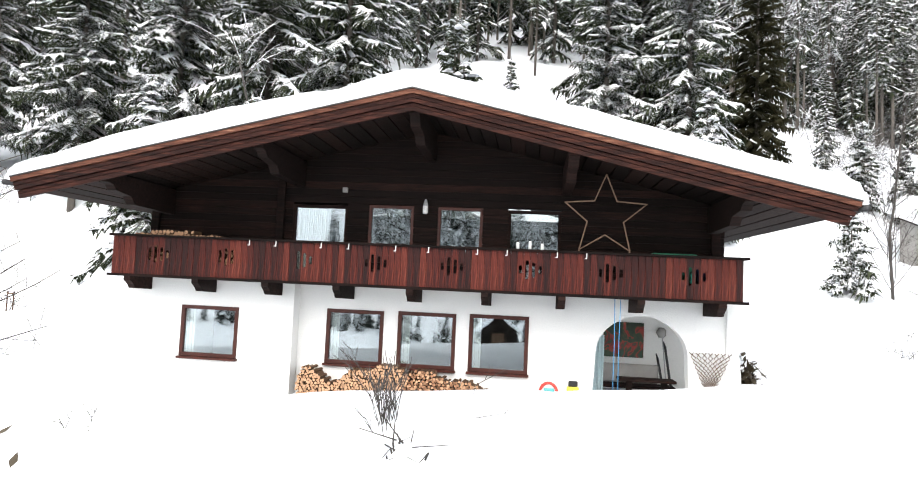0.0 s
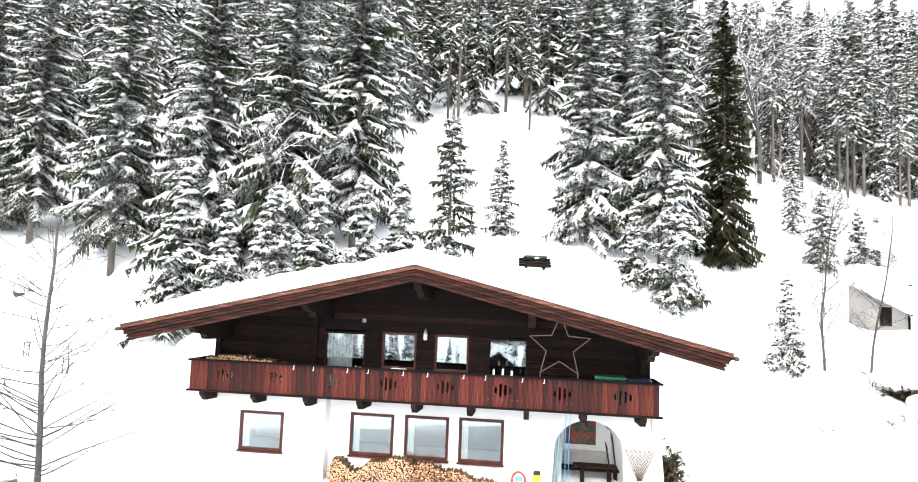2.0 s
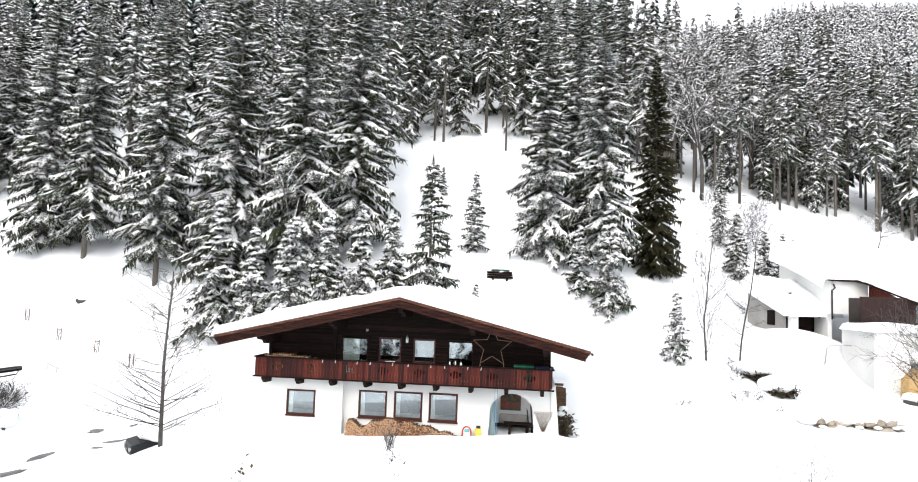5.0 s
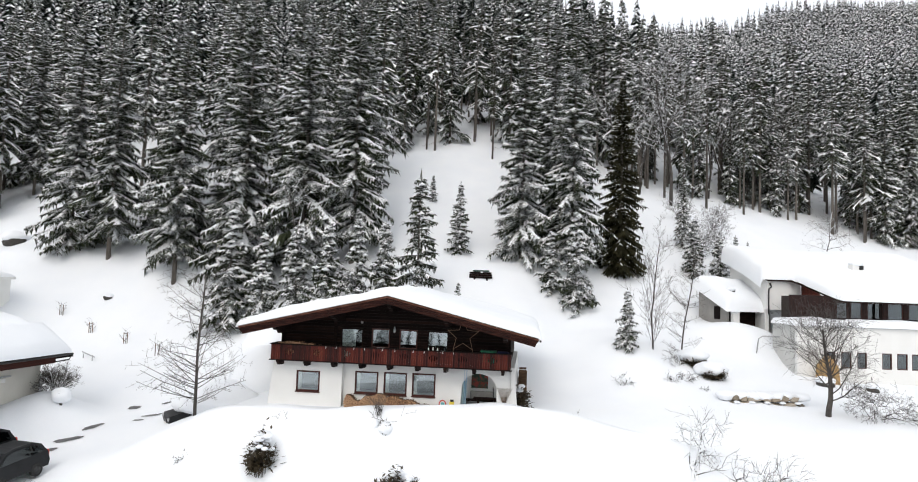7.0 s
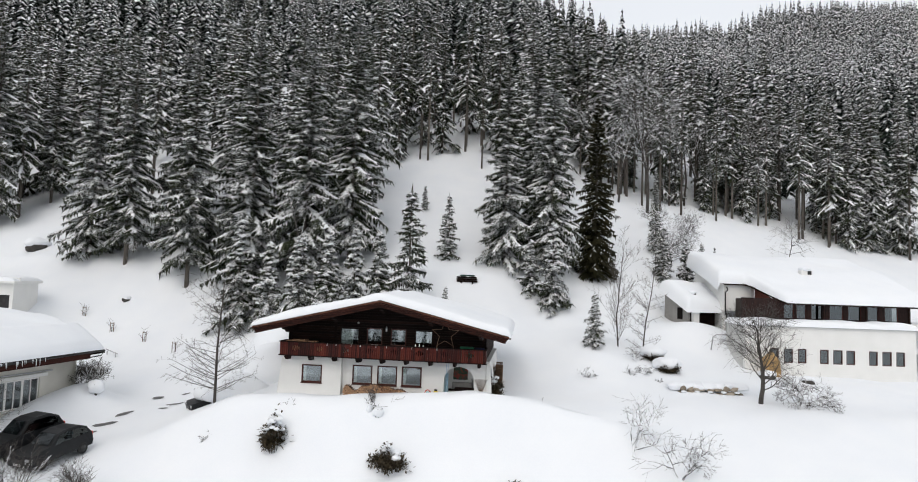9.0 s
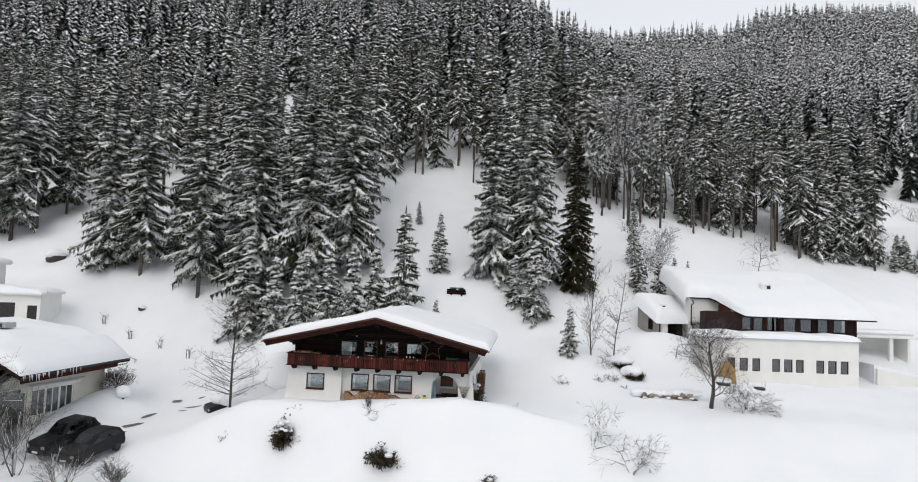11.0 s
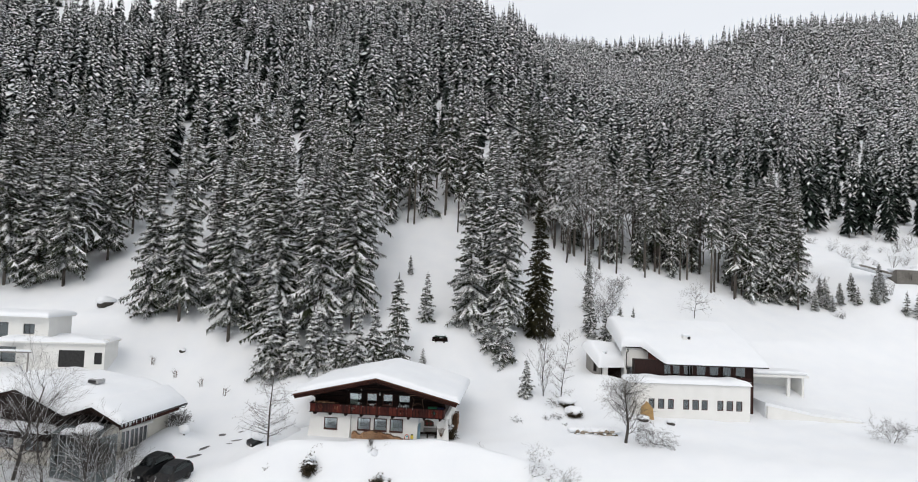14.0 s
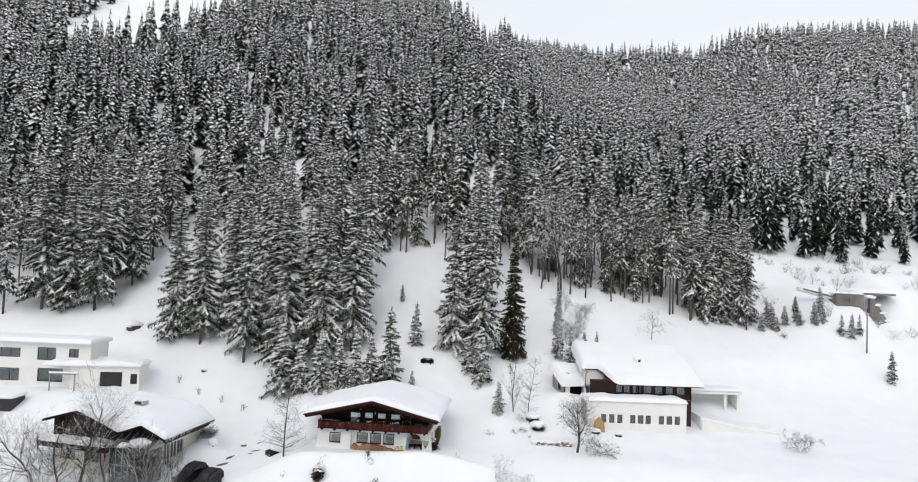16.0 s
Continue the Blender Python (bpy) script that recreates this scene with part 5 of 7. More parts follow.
def west_house():
    """The low house below on the drive: a boarded gable with a balcony, a second gable over a glazed porch."""
    h = root("bungalow", pose(-31.9, 12.3, -2.8, 0, 0, -15), "low cream house with brown gable, glass porch and snowy roof", "house")
    wu = 6.45
    side_holes = [(0.5, 1.9, 0.4, 3.0), (2.3, 5.9, 1.1, 3.0)]
    part("side_wall", wall_with_holes(0, 8.55, -0.6, 4.35, side_holes, 0, 0.3), CREAM_PLASTER, h, "cream plaster wall").matrix_basis = pose(wu, 0.1, 0, 0, 0, 90)
    w = window(h, 0, 1.4, 0, 2.6, 0, WHITE_PAINT, sill=False, bar=0.09, glass=DARK_GLASS)
    w.matrix_basis = pose(wu - 0.07, 0.6, 0.4, 0, 0, 90)
    for k in range(3):
        w = window(h, 0, 1.2, 0, 1.9, 0, WHITE_PAINT, sill=False, mullion=0.5, bar=0.08, glass=DARK_GLASS)
        w.matrix_basis = pose(wu - 0.07, 2.4 + 1.2 * k, 1.1, 0, 0, 90)
    # roller blind box and window board along the side
    boxed("blind_box", wu + 0.003, wu + 0.16, 2.3, 6.5, 3.06, 3.3, WHITE_PAINT, h, 0.02)
    boxed("blind_box", wu + 0.003, wu + 0.1, 2.1, 6.9, 3.34, 3.44, PALE_METAL, h, 0.01)
    boxed("window_board", wu + 0.003, wu + 0.12, 2.3, 6.1, 1.02, 1.09, WHITE_PAINT, h, 0.01)
    # front under the boarded gable
    part("front_wall", wall_with_holes(-7.2, 2.2, -0.6, 4.3, [(-6.0, -3.9, 0.9, 2.3), (-2.6, -0.4, 0.9, 2.3)], 0, 0.3), CREAM_PLASTER, h)
    for a, b in ((-6.0, -3.9), (-2.6, -0.4)):
        window(h, a, b, 0.9, 2.3, 0.06, WINDOW_WOOD, sill=True, mullion=0.5, glass=DARK_GLASS)
    front = ((-8.0, 5.55), (-3.1, 6.95), (-1.0, 6.3), (2.8, 4.95), (5.9, 6.05), (9.1, 4.75))
    for i in range(32):
        u = -7.15 + 0.3 * i
        z1 = min(fold(front, u), fold(front, u + 0.285)) - 0.24
        boxed("board", u, u + 0.285, -0.05, -0.002, 3.2, z1, DARK_WOOD, h, 0.004)
    # the shade inside the porch is put into this wall's dark colour
    part("front_wall", box(bmesh.new(), 2.45, wu - 0.31, 0, 0.3, -0.6, 4.2), ROOM_SHADE_TONE, h, "porch inner wall with dimness put into its colour")
    part("porch_gable", prism(bmesh.new(), [(2.8, 4.2), (wu - 0.01, 4.2), (wu - 0.01, 5.55), (5.9, 5.78), (2.8, 4.7)], 0.02, 0.28), DARK_WOOD, h)
    part("back_wall", box(bmesh.new(), -7.2, wu, 8.66, 8.95, -0.6, 4.2), CREAM_PLASTER, h)
    part("side_wall", box(bmesh.new(), -7.2, -6.9, 0.3, 8.65, -0.6, 5.0), CREAM_PLASTER, h)
    part("inner_wall", box(bmesh.new(), -6.8, 5.6, 3.0, 3.1, -0.6, 3.6), ROOM_SHADE_TONE, h, "room wall with dimness put into its colour")
    folded_roof(h, front, -0.9, 9.6, 0.22, 0.5, 3, 1.0, back=((-8.0, 5.9), (-3.1, 7.0), (2.9, 6.5), (9.1, 4.75)), skew=0.11)
    # bargeboards along the folded front edge
    for (u0, z0), (u1, z1) in zip(front, front[1:]):
        part("bargeboard", prism(bmesh.new(), [(u0, z0 - 0.42), (u1, z1 - 0.42), (u1, z1 + 0.02), (u0, z0 + 0.02)], -0.96, -0.905), DARK_WOOD, h, "dark brown bargeboard")
    # deep boarded eave along the side, its rafters running on past the back wall
    eave = pose(9.1, -0.9, 0, 0, 0, 6.3)
    part("soffit", prism(bmesh.new(), [(-2.3, 4.40), (-0.1, 4.22), (-0.1, 4.3), (-2.3, 4.48)], 0.9, 9.4), DARK_WOOD, h).matrix_basis = eave
    boxed("fascia", -0.08, 0.0, 0.0, 9.5, 4.1, 4.72, FASCIA, h, 0.01, "red-brown fascia board under the snow").matrix_basis = eave
    boxed("eave_beam", -1.3, -1.1, 9.6, 10.7, 4.1, 4.3, DARK_WOOD, h).matrix_basis = eave
    boxed("eave_beam", -0.2, -0.03, 9.55, 11.0, 4.35, 4.52, DARK_WOOD, h).matrix_basis = eave
    tubes("gutter", [([(0.08, 0, 4.5), (0.08, 10.8, 4.56)], [0.07, 0.07]), ([(0.08, 10.75, 4.52), (0.0, 10.6, 4.2), (-0.7, 10.3, 4.05)], [0.04, 0.04, 0.04])], METAL, h, 7).matrix_basis = eave
    rr = random.Random(61)
    for i in range(30):
        v, l = rr.random() ** 1.3 * 5.5, rr.uniform(0.12, 0.6)
        tubes("icicle", [([(0.14, v, 4.62), (0.15, v + 0.01, 4.62 - 0.55 * l), (0.15, v + 0.01, 4.62 - l)], [0.035, 0.02, 0.003])], ICE, h, 4).matrix_basis = eave
    # snowed-in balcony under the boarded gable
    part("balcony_slab", box(bmesh.new(), -7.6, 2.1, -1.9, -0.06, 2.6, 2.85, 0.02), DARK_WOOD, h)
    part("balcony_rail", box(bmesh.new(), -7.6, 2.1, -1.96, -1.88, 2.86, 3.5, 0.01), DARK_WOOD, h, "dark boarded balcony rail")
    for k in range(5):
        boxed("rail_post", -7.5 + 2.35 * k, -7.38 + 2.35 * k, -1.875, -1.76, 2.0, 3.6, DARK_WOOD, h)
    bm = bmesh.new()
    bmesh.ops.create_grid(bm, x_segments=40, y_segments=14, size=1)
    for v in bm.verts:
        e = min(1 - abs(v.co.x), 1 - abs(v.co.y))
        v.co = Vector((-2.75 + 4.9 * v.co.x, -1.02 + 1.05 * v.co.y, 3.28 + (0.42 + 0.25 * noise.noise(v.co * 3)) * (1 - math.exp(-e / 0.09))))
    part("balcony_snow", bm, SNOW, h, "thick snow on the balcony", True)
    # glazed porch before the second gable
    p = new("glass_porch")
    p.parent = h
    tagged(p, "glazed porch with metal bars and snow on its roof")
    P0, W, N, E0, E1 = 3.1, 0.84, 6, 3.6, 4.85
    tilt = math.degrees(math.atan2(E1 - E0, 2.35))
    run = math.hypot(E1 - E0, 2.35)
    for i in range(N + 1):
        u = P0 + W * i
        boxed("bar", u - 0.035, u + 0.035, -2.4, -2.33, -0.4, E0, PALE_METAL, p, 0.004)
        tubes("roof_bar", [([(u, -2.37, E0), (u, -0.06, E1)], [0.035, 0.035])], PALE_METAL, p, 4)
    for i in range(N):
        u = P0 + W * i
        for z0, z1 in ((-0.3, 1.68), (1.74, E0 - 0.04)):
            part("pane", box(bmesh.new(), u + 0.04, u + W - 0.04, -2.375, -2.365, z0, z1), DARK_GLASS, p)
        part("roof_pane", box(bmesh.new(), u + 0.04, u + W - 0.04, 0, run, -0.005, 0.005), DARK_GLASS, p).matrix_basis = pose(0, -2.37, E0 + 0.01, tilt, 0, 0)
    P1 = P0 + W * N
    for z in (-0.35, 1.71, E0):
        boxed("cross_bar", P0 - 0.04, P1 + 0.04, -2.42, -2.32, z - 0.03, z + 0.03, PALE_METAL, p, 0.004)
    boxed("cross_bar", P1 - 0.03, P1 + 0.03, -2.31, -0.9, E0 - 0.03, E0 + 0.03, PALE_METAL, p, 0.004)
    for x in (P0, P1):
        part("end_pane", box(bmesh.new(), x - 0.006, x + 0.006, -2.31, -0.03, -0.35, E0 - 0.04), DARK_GLASS, p)
    bm = bmesh.new()
    lump(bm, (P0 + 3.3, -1.35, E0 + 0.5), 1.25, 7, 0.42, 3)
    lump(bm, (P0 + 1.5, -1.9, E0 + 0.2), 0.8, 9, 0.35, 3)
    part("porch_snow", bm, SNOW, p, "snow slipping off the glass", True)
    # skylight hood
    s = new("skylight")
    s.parent = h
    s.location = (1.75, 3.3, 7.18)
    part("hood", prism(bmesh.new(), [(-0.62, 0), (-0.6, 0.25), (-0.4, 0.4), (0.5, 0.4), (0.7, 0.34), (0.7, 0)], 0, 0.9), PALE_METAL, s)
    # dark plate put on the hood as the shade of its hollow
    part("opening_shade", box(bmesh.new(), -0.52, 0.4, -0.01, 0.004, 0.02, 0.3), METAL, s)
    part("cap", lump(bmesh.new(), (0.1, 0.55, 0.36), 0.5, 3, 0.18), SNOW, s, smooth=True)


west_house()

def modern_house():
    """The flat-roofed white villa above the drive."""
    h = root("white_villa", pose(-51.2, 33.6, 2.9), "modern two-storey white villa with flat snow-covered roofs", "house")
    holes = [(-8.0, -4.9, 0.4, 2.3), (-2.2, 1.6, 0.4, 2.4), (-8.0, -4.9, 3.9, 5.3), (-2.4, 0.4, 3.6, 5.5), (2.3, 3.8, 4.1, 5.4)]
    part("front_wall", wall_with_holes(-12, 5.6, -1.5, 6.2, holes, 0, 0.35), PLASTER, h, "smooth white wall with window openings")
    for a, b, z0, z1 in holes:
        window(h, a, b, z0, z1, 0.14, METAL, sill=False, mullion=0.5, bar=0.08, glass=DARK_GLASS)
    part("side_wall", box(bmesh.new(), 5.25, 5.6, 0.36, 5.0, -1.5, 6.2), PLASTER, h)
    part("inner_wall", box(bmesh.new(), -11.5, 5.2, 2.6, 2.7, -0.5, 6.0), ROOM_SHADE_TONE, h, "room wall with dimness put into its colour")
    part("inner_floor", box(bmesh.new(), -11.5, 5.2, 0.4, 2.6, 2.8, 3.1), ROOM_SHADE_TONE, h)
    folded_roof(h, ((-12.6, 6.45), (6.0, 6.45)), -0.9, 5.2, 0.25, 0.55, 11, mat=WHITE_PAINT)
    # garage wing and its terrace
    g = new("garage_wing")
    g.parent = h
    g.matrix_basis = pose(3.4, -1.9, 0, 0, 0, 8)
    tagged(g, "white garage wing with dark doors")
    part("wing_wall", wall_with_holes(0.4, 10.0, -1.8, 3.2, [(4.5, 7.6, 0.2, 2.35), (8.75, 9.7, 0.6, 2.1)], 0, 0.3), PLASTER, g, "white wall")
    part("garage_door", box(bmesh.new(), 4.5, 7.6, 0.12, 0.18, 0.2, 2.35), METAL, g, "dark grey garage door")
    part("side_door", box(bmesh.new(), 8.75, 9.7, 0.12, 0.18, 0.6, 2.1), METAL, g, "dark door")
    part("wing_side", box(bmesh.new(), 9.7, 10.0, 0.31, 4.6, -1.8, 3.2), PLASTER, g)
    part("wing_slab", box(bmesh.new(), -3.4, 10.3, -0.5, 4.8, 3.2, 3.42, 0.02), WHITE_PAINT, g)
    part("parapet", box(bmesh.new(), 0.0, 10.25, 0.6, 0.75, 3.42, 3.75, 0.02), WHITE_PAINT, g)
    bm = bmesh.new()
    bmesh.ops.create_grid(bm, x_segments=44, y_segments=30, size=1)
    for v in bm.verts:
        e = min(1 - abs(v.co.x), 1 - abs(v.co.y))
        v.co = Vector((3.45 + 6.85 * v.co.x, 2.15 + 2.65 * v.co.y, 3.40 + (0.5 + 0.35 * noise.noise(v.co * 2.2)) * (1 - math.exp(-e / 0.06))))
    part("terrace_snow", bm, SNOW, g, "drifted snow", True)
    # canopy on posts
    k = new("canopy")
    k.parent = h
    k.location = (1.2, -2.6, 0)
    part("beam", box(bmesh.new(), -0.1, 4.0, -0.1, 0.1, 2.0, 2.16, 0.01), CONCRETE, k)
    for u in (0.1, 3.7):
        boxed("post", u - 0.07, u + 0.07, -0.07, 0.07, -0.8, 2.0, CONCRETE, k)
    part("canopy_snow", box(bmesh.new(), -0.1, 4.0, -0.16, 0.18, 2.16, 2.4, 0.08), SNOW, k)


modern_house()
b = root("dark_shed", pose(-55.6, 26.6, gz(-55.6, 26.6) - 0.9), "low dark garden shed under snow", "shed")
part("body", box(bmesh.new(), -4, 4.2, -1.5, 1.5, -0.5, 2.0, 0.03), METAL, b)
part("roof_snow", box(bmesh.new(), -4.3, 4.5, -1.8, 1.8, 2.0, 2.5, 0.2), SNOW, b)


def east_house():
    """The long house on the right: white annexe below, timber floor with a great snowy roof above, a carport beside."""
    h = root("long_house", pose(36, 28.5, 1.0), "long house with white annexe, red-brown timber floor and deep snow roof", "house")
    wins = [(-6.35, -5.65), (-5.25, -4.5), (-4.1, -3.4), (-2.32, -1.6), (-1.25, -0.47), (-0.18, 0.54), (1.66, 2.38), (2.73, 3.51), (3.86, 4.58)]
    holes = [(a, b, 1.05, 2.2) for a, b in wins]
    part("annexe_wall", wall_with_holes(-8.4, 5.5, -1.2, 3.95, holes, -3.7, -3.4), PLASTER, h, "white annexe wall")
    for a, b, z0, z1 in holes:
        window(h, a, b, z0, z1, -3.66, WINDOW_WOOD, sill=False, bar=0.07, glass=DARK_GLASS)
    part("annexe_side", box(bmesh.new(), 5.2, 5.5, -3.39, 0.0, -1.2, 3.95), PLASTER, h)
    # white annexe side whose shade is given by the grey colour
    part("annexe_side", box(bmesh.new(), -8.4, -8.1, -3.39, 0.0, -1.2, 3.95), SHADE_GREY_PLASTER, h)
    part("inner_wall", box(bmesh.new(), -6.8, 5.1, -1.6, -1.5, -0.5, 3.6), ROOM_SHADE_TONE, h, "room wall with dimness put into its colour")
    part("annexe_roof", box(bmesh.new(), -8.5, 5.6, -3.85, 0.0, 3.95, 4.05, 0.01), PALE_METAL, h)
    us, vs = np.linspace(-8.7, 5.7, 64), np.concatenate([[-3.95, -3.92, -3.8], np.linspace(-3.6, -0.2, 12)])
    co, faces = [], []
    for u in us:
        for v in vs:
            e = min(v + 3.95, u + 8.7, 5.7 - u)
            co.append((u, v, 4.04 + (0.42 + 0.16 * noise.noise(Vector((u * 0.5, v * 0.5, 8))) + 0.06 * math.sin(1.9 * u)) * (1 - math.exp(-max(e, 0) / 0.15)) - (0.05 if e < 0.01 else 0)))
    for i in range(len(us) - 1):
        for j in range(len(vs) - 1):
            p = i * len(vs) + j
            faces.append((p, p + len(vs), p + len(vs) + 1, p + 1))
    me = bpy.data.meshes.new("annexe_snow")
    me.from_pydata(co, [], faces)
    me.shade_smooth()
    link_mesh("annexe_snow", me, h, SNOW, "wavy snow cornice")
    # timber floor above
    up = [(-3.4, -2.5), (-2.3, -1.4), (-1.0, 0.2), (0.6, 1.8), (2.2, 3.4), (3.8, 4.9), (5.4, 6.6)]
    holes = [(a, b, 4.3, 5.75) for a, b in up]
    part("timber_wall", wall_with_holes(-7.0, 7.4, 3.9, 6.2, holes, 0.05, 0.3), DARK_RED_WOOD, h, "dark red-brown timber wall")
    for a, b, z0, z1 in holes:
        window(h, a, b, z0, z1, 0.1, WINDOW_WOOD, sill=False, bar=0.06, glass=DARK_GLASS)
    part("inner_wall", box(bmesh.new(), -6.8, 7.2, 1.8, 1.9, 3.9, 6.1), ROOM_SHADE_TONE, h, "room wall with dimness put into its colour")
    for i in range(40):
        u = -6.9 + 0.36 * i
        boxed("rail_board", u, u + 0.28, -0.32, -0.29, 3.95, 4.45, DARK_RED_WOOD, h, 0.004)
    boxed("rail", -7.0, 7.5, -0.35, -0.27, 4.45, 4.52, DARK_WOOD, h)
    for u in (-0.2, 3.6, 7.3):
        boxed("post", u - 0.08, u + 0.08, -0.36, -0.2, 3.9 if u < 7 else -0.6, 5.9, DARK_WOOD, h)
    part("corner_boarding", box(bmesh.new(), 5.75, 7.3, -0.6, -0.5, -0.8, 3.9, 0.01), DARK_RED_WOOD, h)
    part("gable_wall", box(bmesh.new(), -7.2, -4.4, 3.5, 3.8, 4.9, 7.3), PLASTER, h, "white gable wall")
    bm = bmesh.new()
    side = [(3.81, 3.0), (11.0, 3.0), (11.0, 9.2), (3.81, 7.45)]
    ra, rb = [[bm.verts.new((u, v, z)) for v, z in side] for u in (-7.2, -6.9)]
    bm.faces.new(ra)
    bm.faces.new(rb[::-1])
    for i in range(4):
        bm.faces.new((ra[i], rb[i], rb[(i + 1) % 4], ra[(i + 1) % 4]))
    part("side_wall", bm, PLASTER, h)
    tubes("downpipe", [([(-7.0, 3.4, 7.1), (-6.9, 3.35, 6.8), (-7.1, 3.4, 6.6), (-7.1, 3.4, 4.5)], [0.06] * 4)], METAL, h, 6)
    bm = bmesh.new()
    side = [(0.31, 5.9), (0.31, 6.0), (3.6, 7.25), (3.6, 5.9)]
    a = [bm.verts.new((-4.3, v, z)) for v, z in side]
    c = [bm.verts.new((-4.1, v, z)) for v, z in side]
    bm.faces.new(a)
    bm.faces.new(c[::-1])
    for i in range(4):
        bm.faces.new((a[i], c[i], c[(i + 1) % 4], a[(i + 1) % 4]))
    part("cheek_wall", bm, BALCONY_WOOD, h)
    # great roof: lower edge drawn back on the left
    us = np.concatenate([[-7.9, -7.85, -7.7], np.linspace(-7.4, 8.7, 64), [9.0, 9.15, 9.2]])
    rel = np.concatenate([[0, 0.01, 0.03, 0.06], np.linspace(0.1, 1.0, 30)])

    def front(u):
        return -0.75 + 3.9 * float(step(-3.2, -5.6, u))

    co, faces = [], []
    for u in us:
        for q in rel:
            v = front(u) + (11.5 - front(u)) * q
            z = 5.9 + 0.40 * (v + 0.75) * (1 - 0.022 * max(v - 3, 0))
            e = min(u + 7.9, 9.2 - u, (v - front(u)))
            h0 = 0.62 + 0.35 * float(step(-3.0, -6.5, u)) + 0.20 * noise.noise(Vector((u * 0.35, v * 0.3, 1))) + 0.05 * noise.noise(Vector((u * 1.3, v * 1.2, 3)))
            co.append((u, v, z + h0 * (1 - math.exp(-max(e, 0) / 0.18)) - (0.75 if u < -7.87 else 0.4 if u < -7.8 else 0.06 if e < 0.01 else 0)))
    for i in range(len(us) - 1):
        for j in range(len(rel) - 1):
            p = i * len(rel) + j
            faces.append((p, p + len(rel), p + len(rel) + 1, p + 1))
    me = bpy.data.meshes.new("roof_snow")
    me.from_pydata(co, [], faces)
    me.shade_smooth()
    link_mesh("roof_snow", me, h, SNOW, "deep rounded blanket of snow")
    bm = bmesh.new()
    rows2 = []
    for u in np.linspace(-7.3, 9.1, 40):
        v = front(u) + 0.02
        z = 5.9 + 0.40 * (v + 0.75)
        zb = 5.9 + 0.40 * 11.0 * 0.83
        rows2.append([bm.verts.new(p) for p in ((u, v, z - 0.02), (u, v, z - 0.20), (u, 11.4, zb - 0.25), (u, 11.4, zb - 0.05))])
    for r, s in zip(rows2, rows2[1:]):
        for k in range(4):
            bm.faces.new((r[k], s[k], s[(k + 1) % 4], r[(k + 1) % 4]))
    bm.faces.new(rows2[0])
    bm.faces.new(rows2[-1][::-1])
    part("roof", bm, DARK_WOOD, h, "dark timber roof edge")
    bm = bmesh.new()
    rr = random.Random(8)
    for i in range(60):
        u = rr.uniform(-3.6, 9.0)
        l = rr.uniform(0.08, 0.3)
        out = bmesh.ops.create_cone(bm, segments=5, radius1=0.002, radius2=0.014, depth=l, cap_ends=False)
        bmesh.ops.translate(bm, vec=(u, -0.78, 5.86 - l / 2), verts=out["verts"])
    ob = part("icicle", bm, GLASS, h)
    tagged(ob, kind="stuff")
    for u, v in ((0.9, 4.6),):
        k = new("chimney")
        k.parent = h
        k.location = (u, v, 7.9)
        part("stack", box(bmesh.new(), -0.5, 0.5, -0.35, 0.35, -0.5, 1.0, 0.02), PLASTER, k)
        part("cowl", box(bmesh.new(), 0.05, 0.42, -0.38, 0.3, 0.6, 0.95, 0.02), METAL, k)
        part("cap", lump(bmesh.new(), (0, 0, 1.08), 0.62, 5, 0.4), SNOW, k, smooth=True)
    # carport
    g = new("carport")
    g.parent = h
    g.location = (12.5, 6.5, 0)
    tagged(g, "white carport with flat roof")
    part("back_wall", box(bmesh.new(), -4.6, 5.0, 3.0, 3.3, 0.4, 3.8), PLASTER, g)
    part("side_wall", box(bmesh.new(), 4.7, 5.0, 0.3, 2.99, 0.4, 3.8), PLASTER, g)
    part("column", box(bmesh.new(), 2.6, 3.0, 0.0, 0.4, 0.4, 3.8, 0.02), PLASTER, g)
    part("slab", box(bmesh.new(), -4.8, 5.3, -0.4, 3.6, 3.8, 4.1, 0.02), PLASTER, g)
    part("slab_snow", box(bmesh.new(), -4.7, 5.2, -0.3, 3.5, 4.1, 4.6, 0.2), SNOW, g)
    part("floor", box(bmesh.new(), -4.6, 5.0, -0.4, 3.4, 0.2, 0.5), CONCRETE, g)
    bm = prism(bmesh.new(), [(-3.9, -1.5), (7.6, -1.5), (7.6, -0.2), (2.0, 0.3), (-3.9, 1.4)], -8.0, -7.7)
    part("ramp_wall", bm, PLASTER, g, "white ramp wall")
    bm = prism(bmesh.new(), [(-4.0, -1.0), (7.7, -1.5), (7.7, 0.1), (2.0, 0.62), (-4.0, 1.75)], -7.66, -0.5)
    part("ramp_snow", bm, SNOW, g)


east_house()


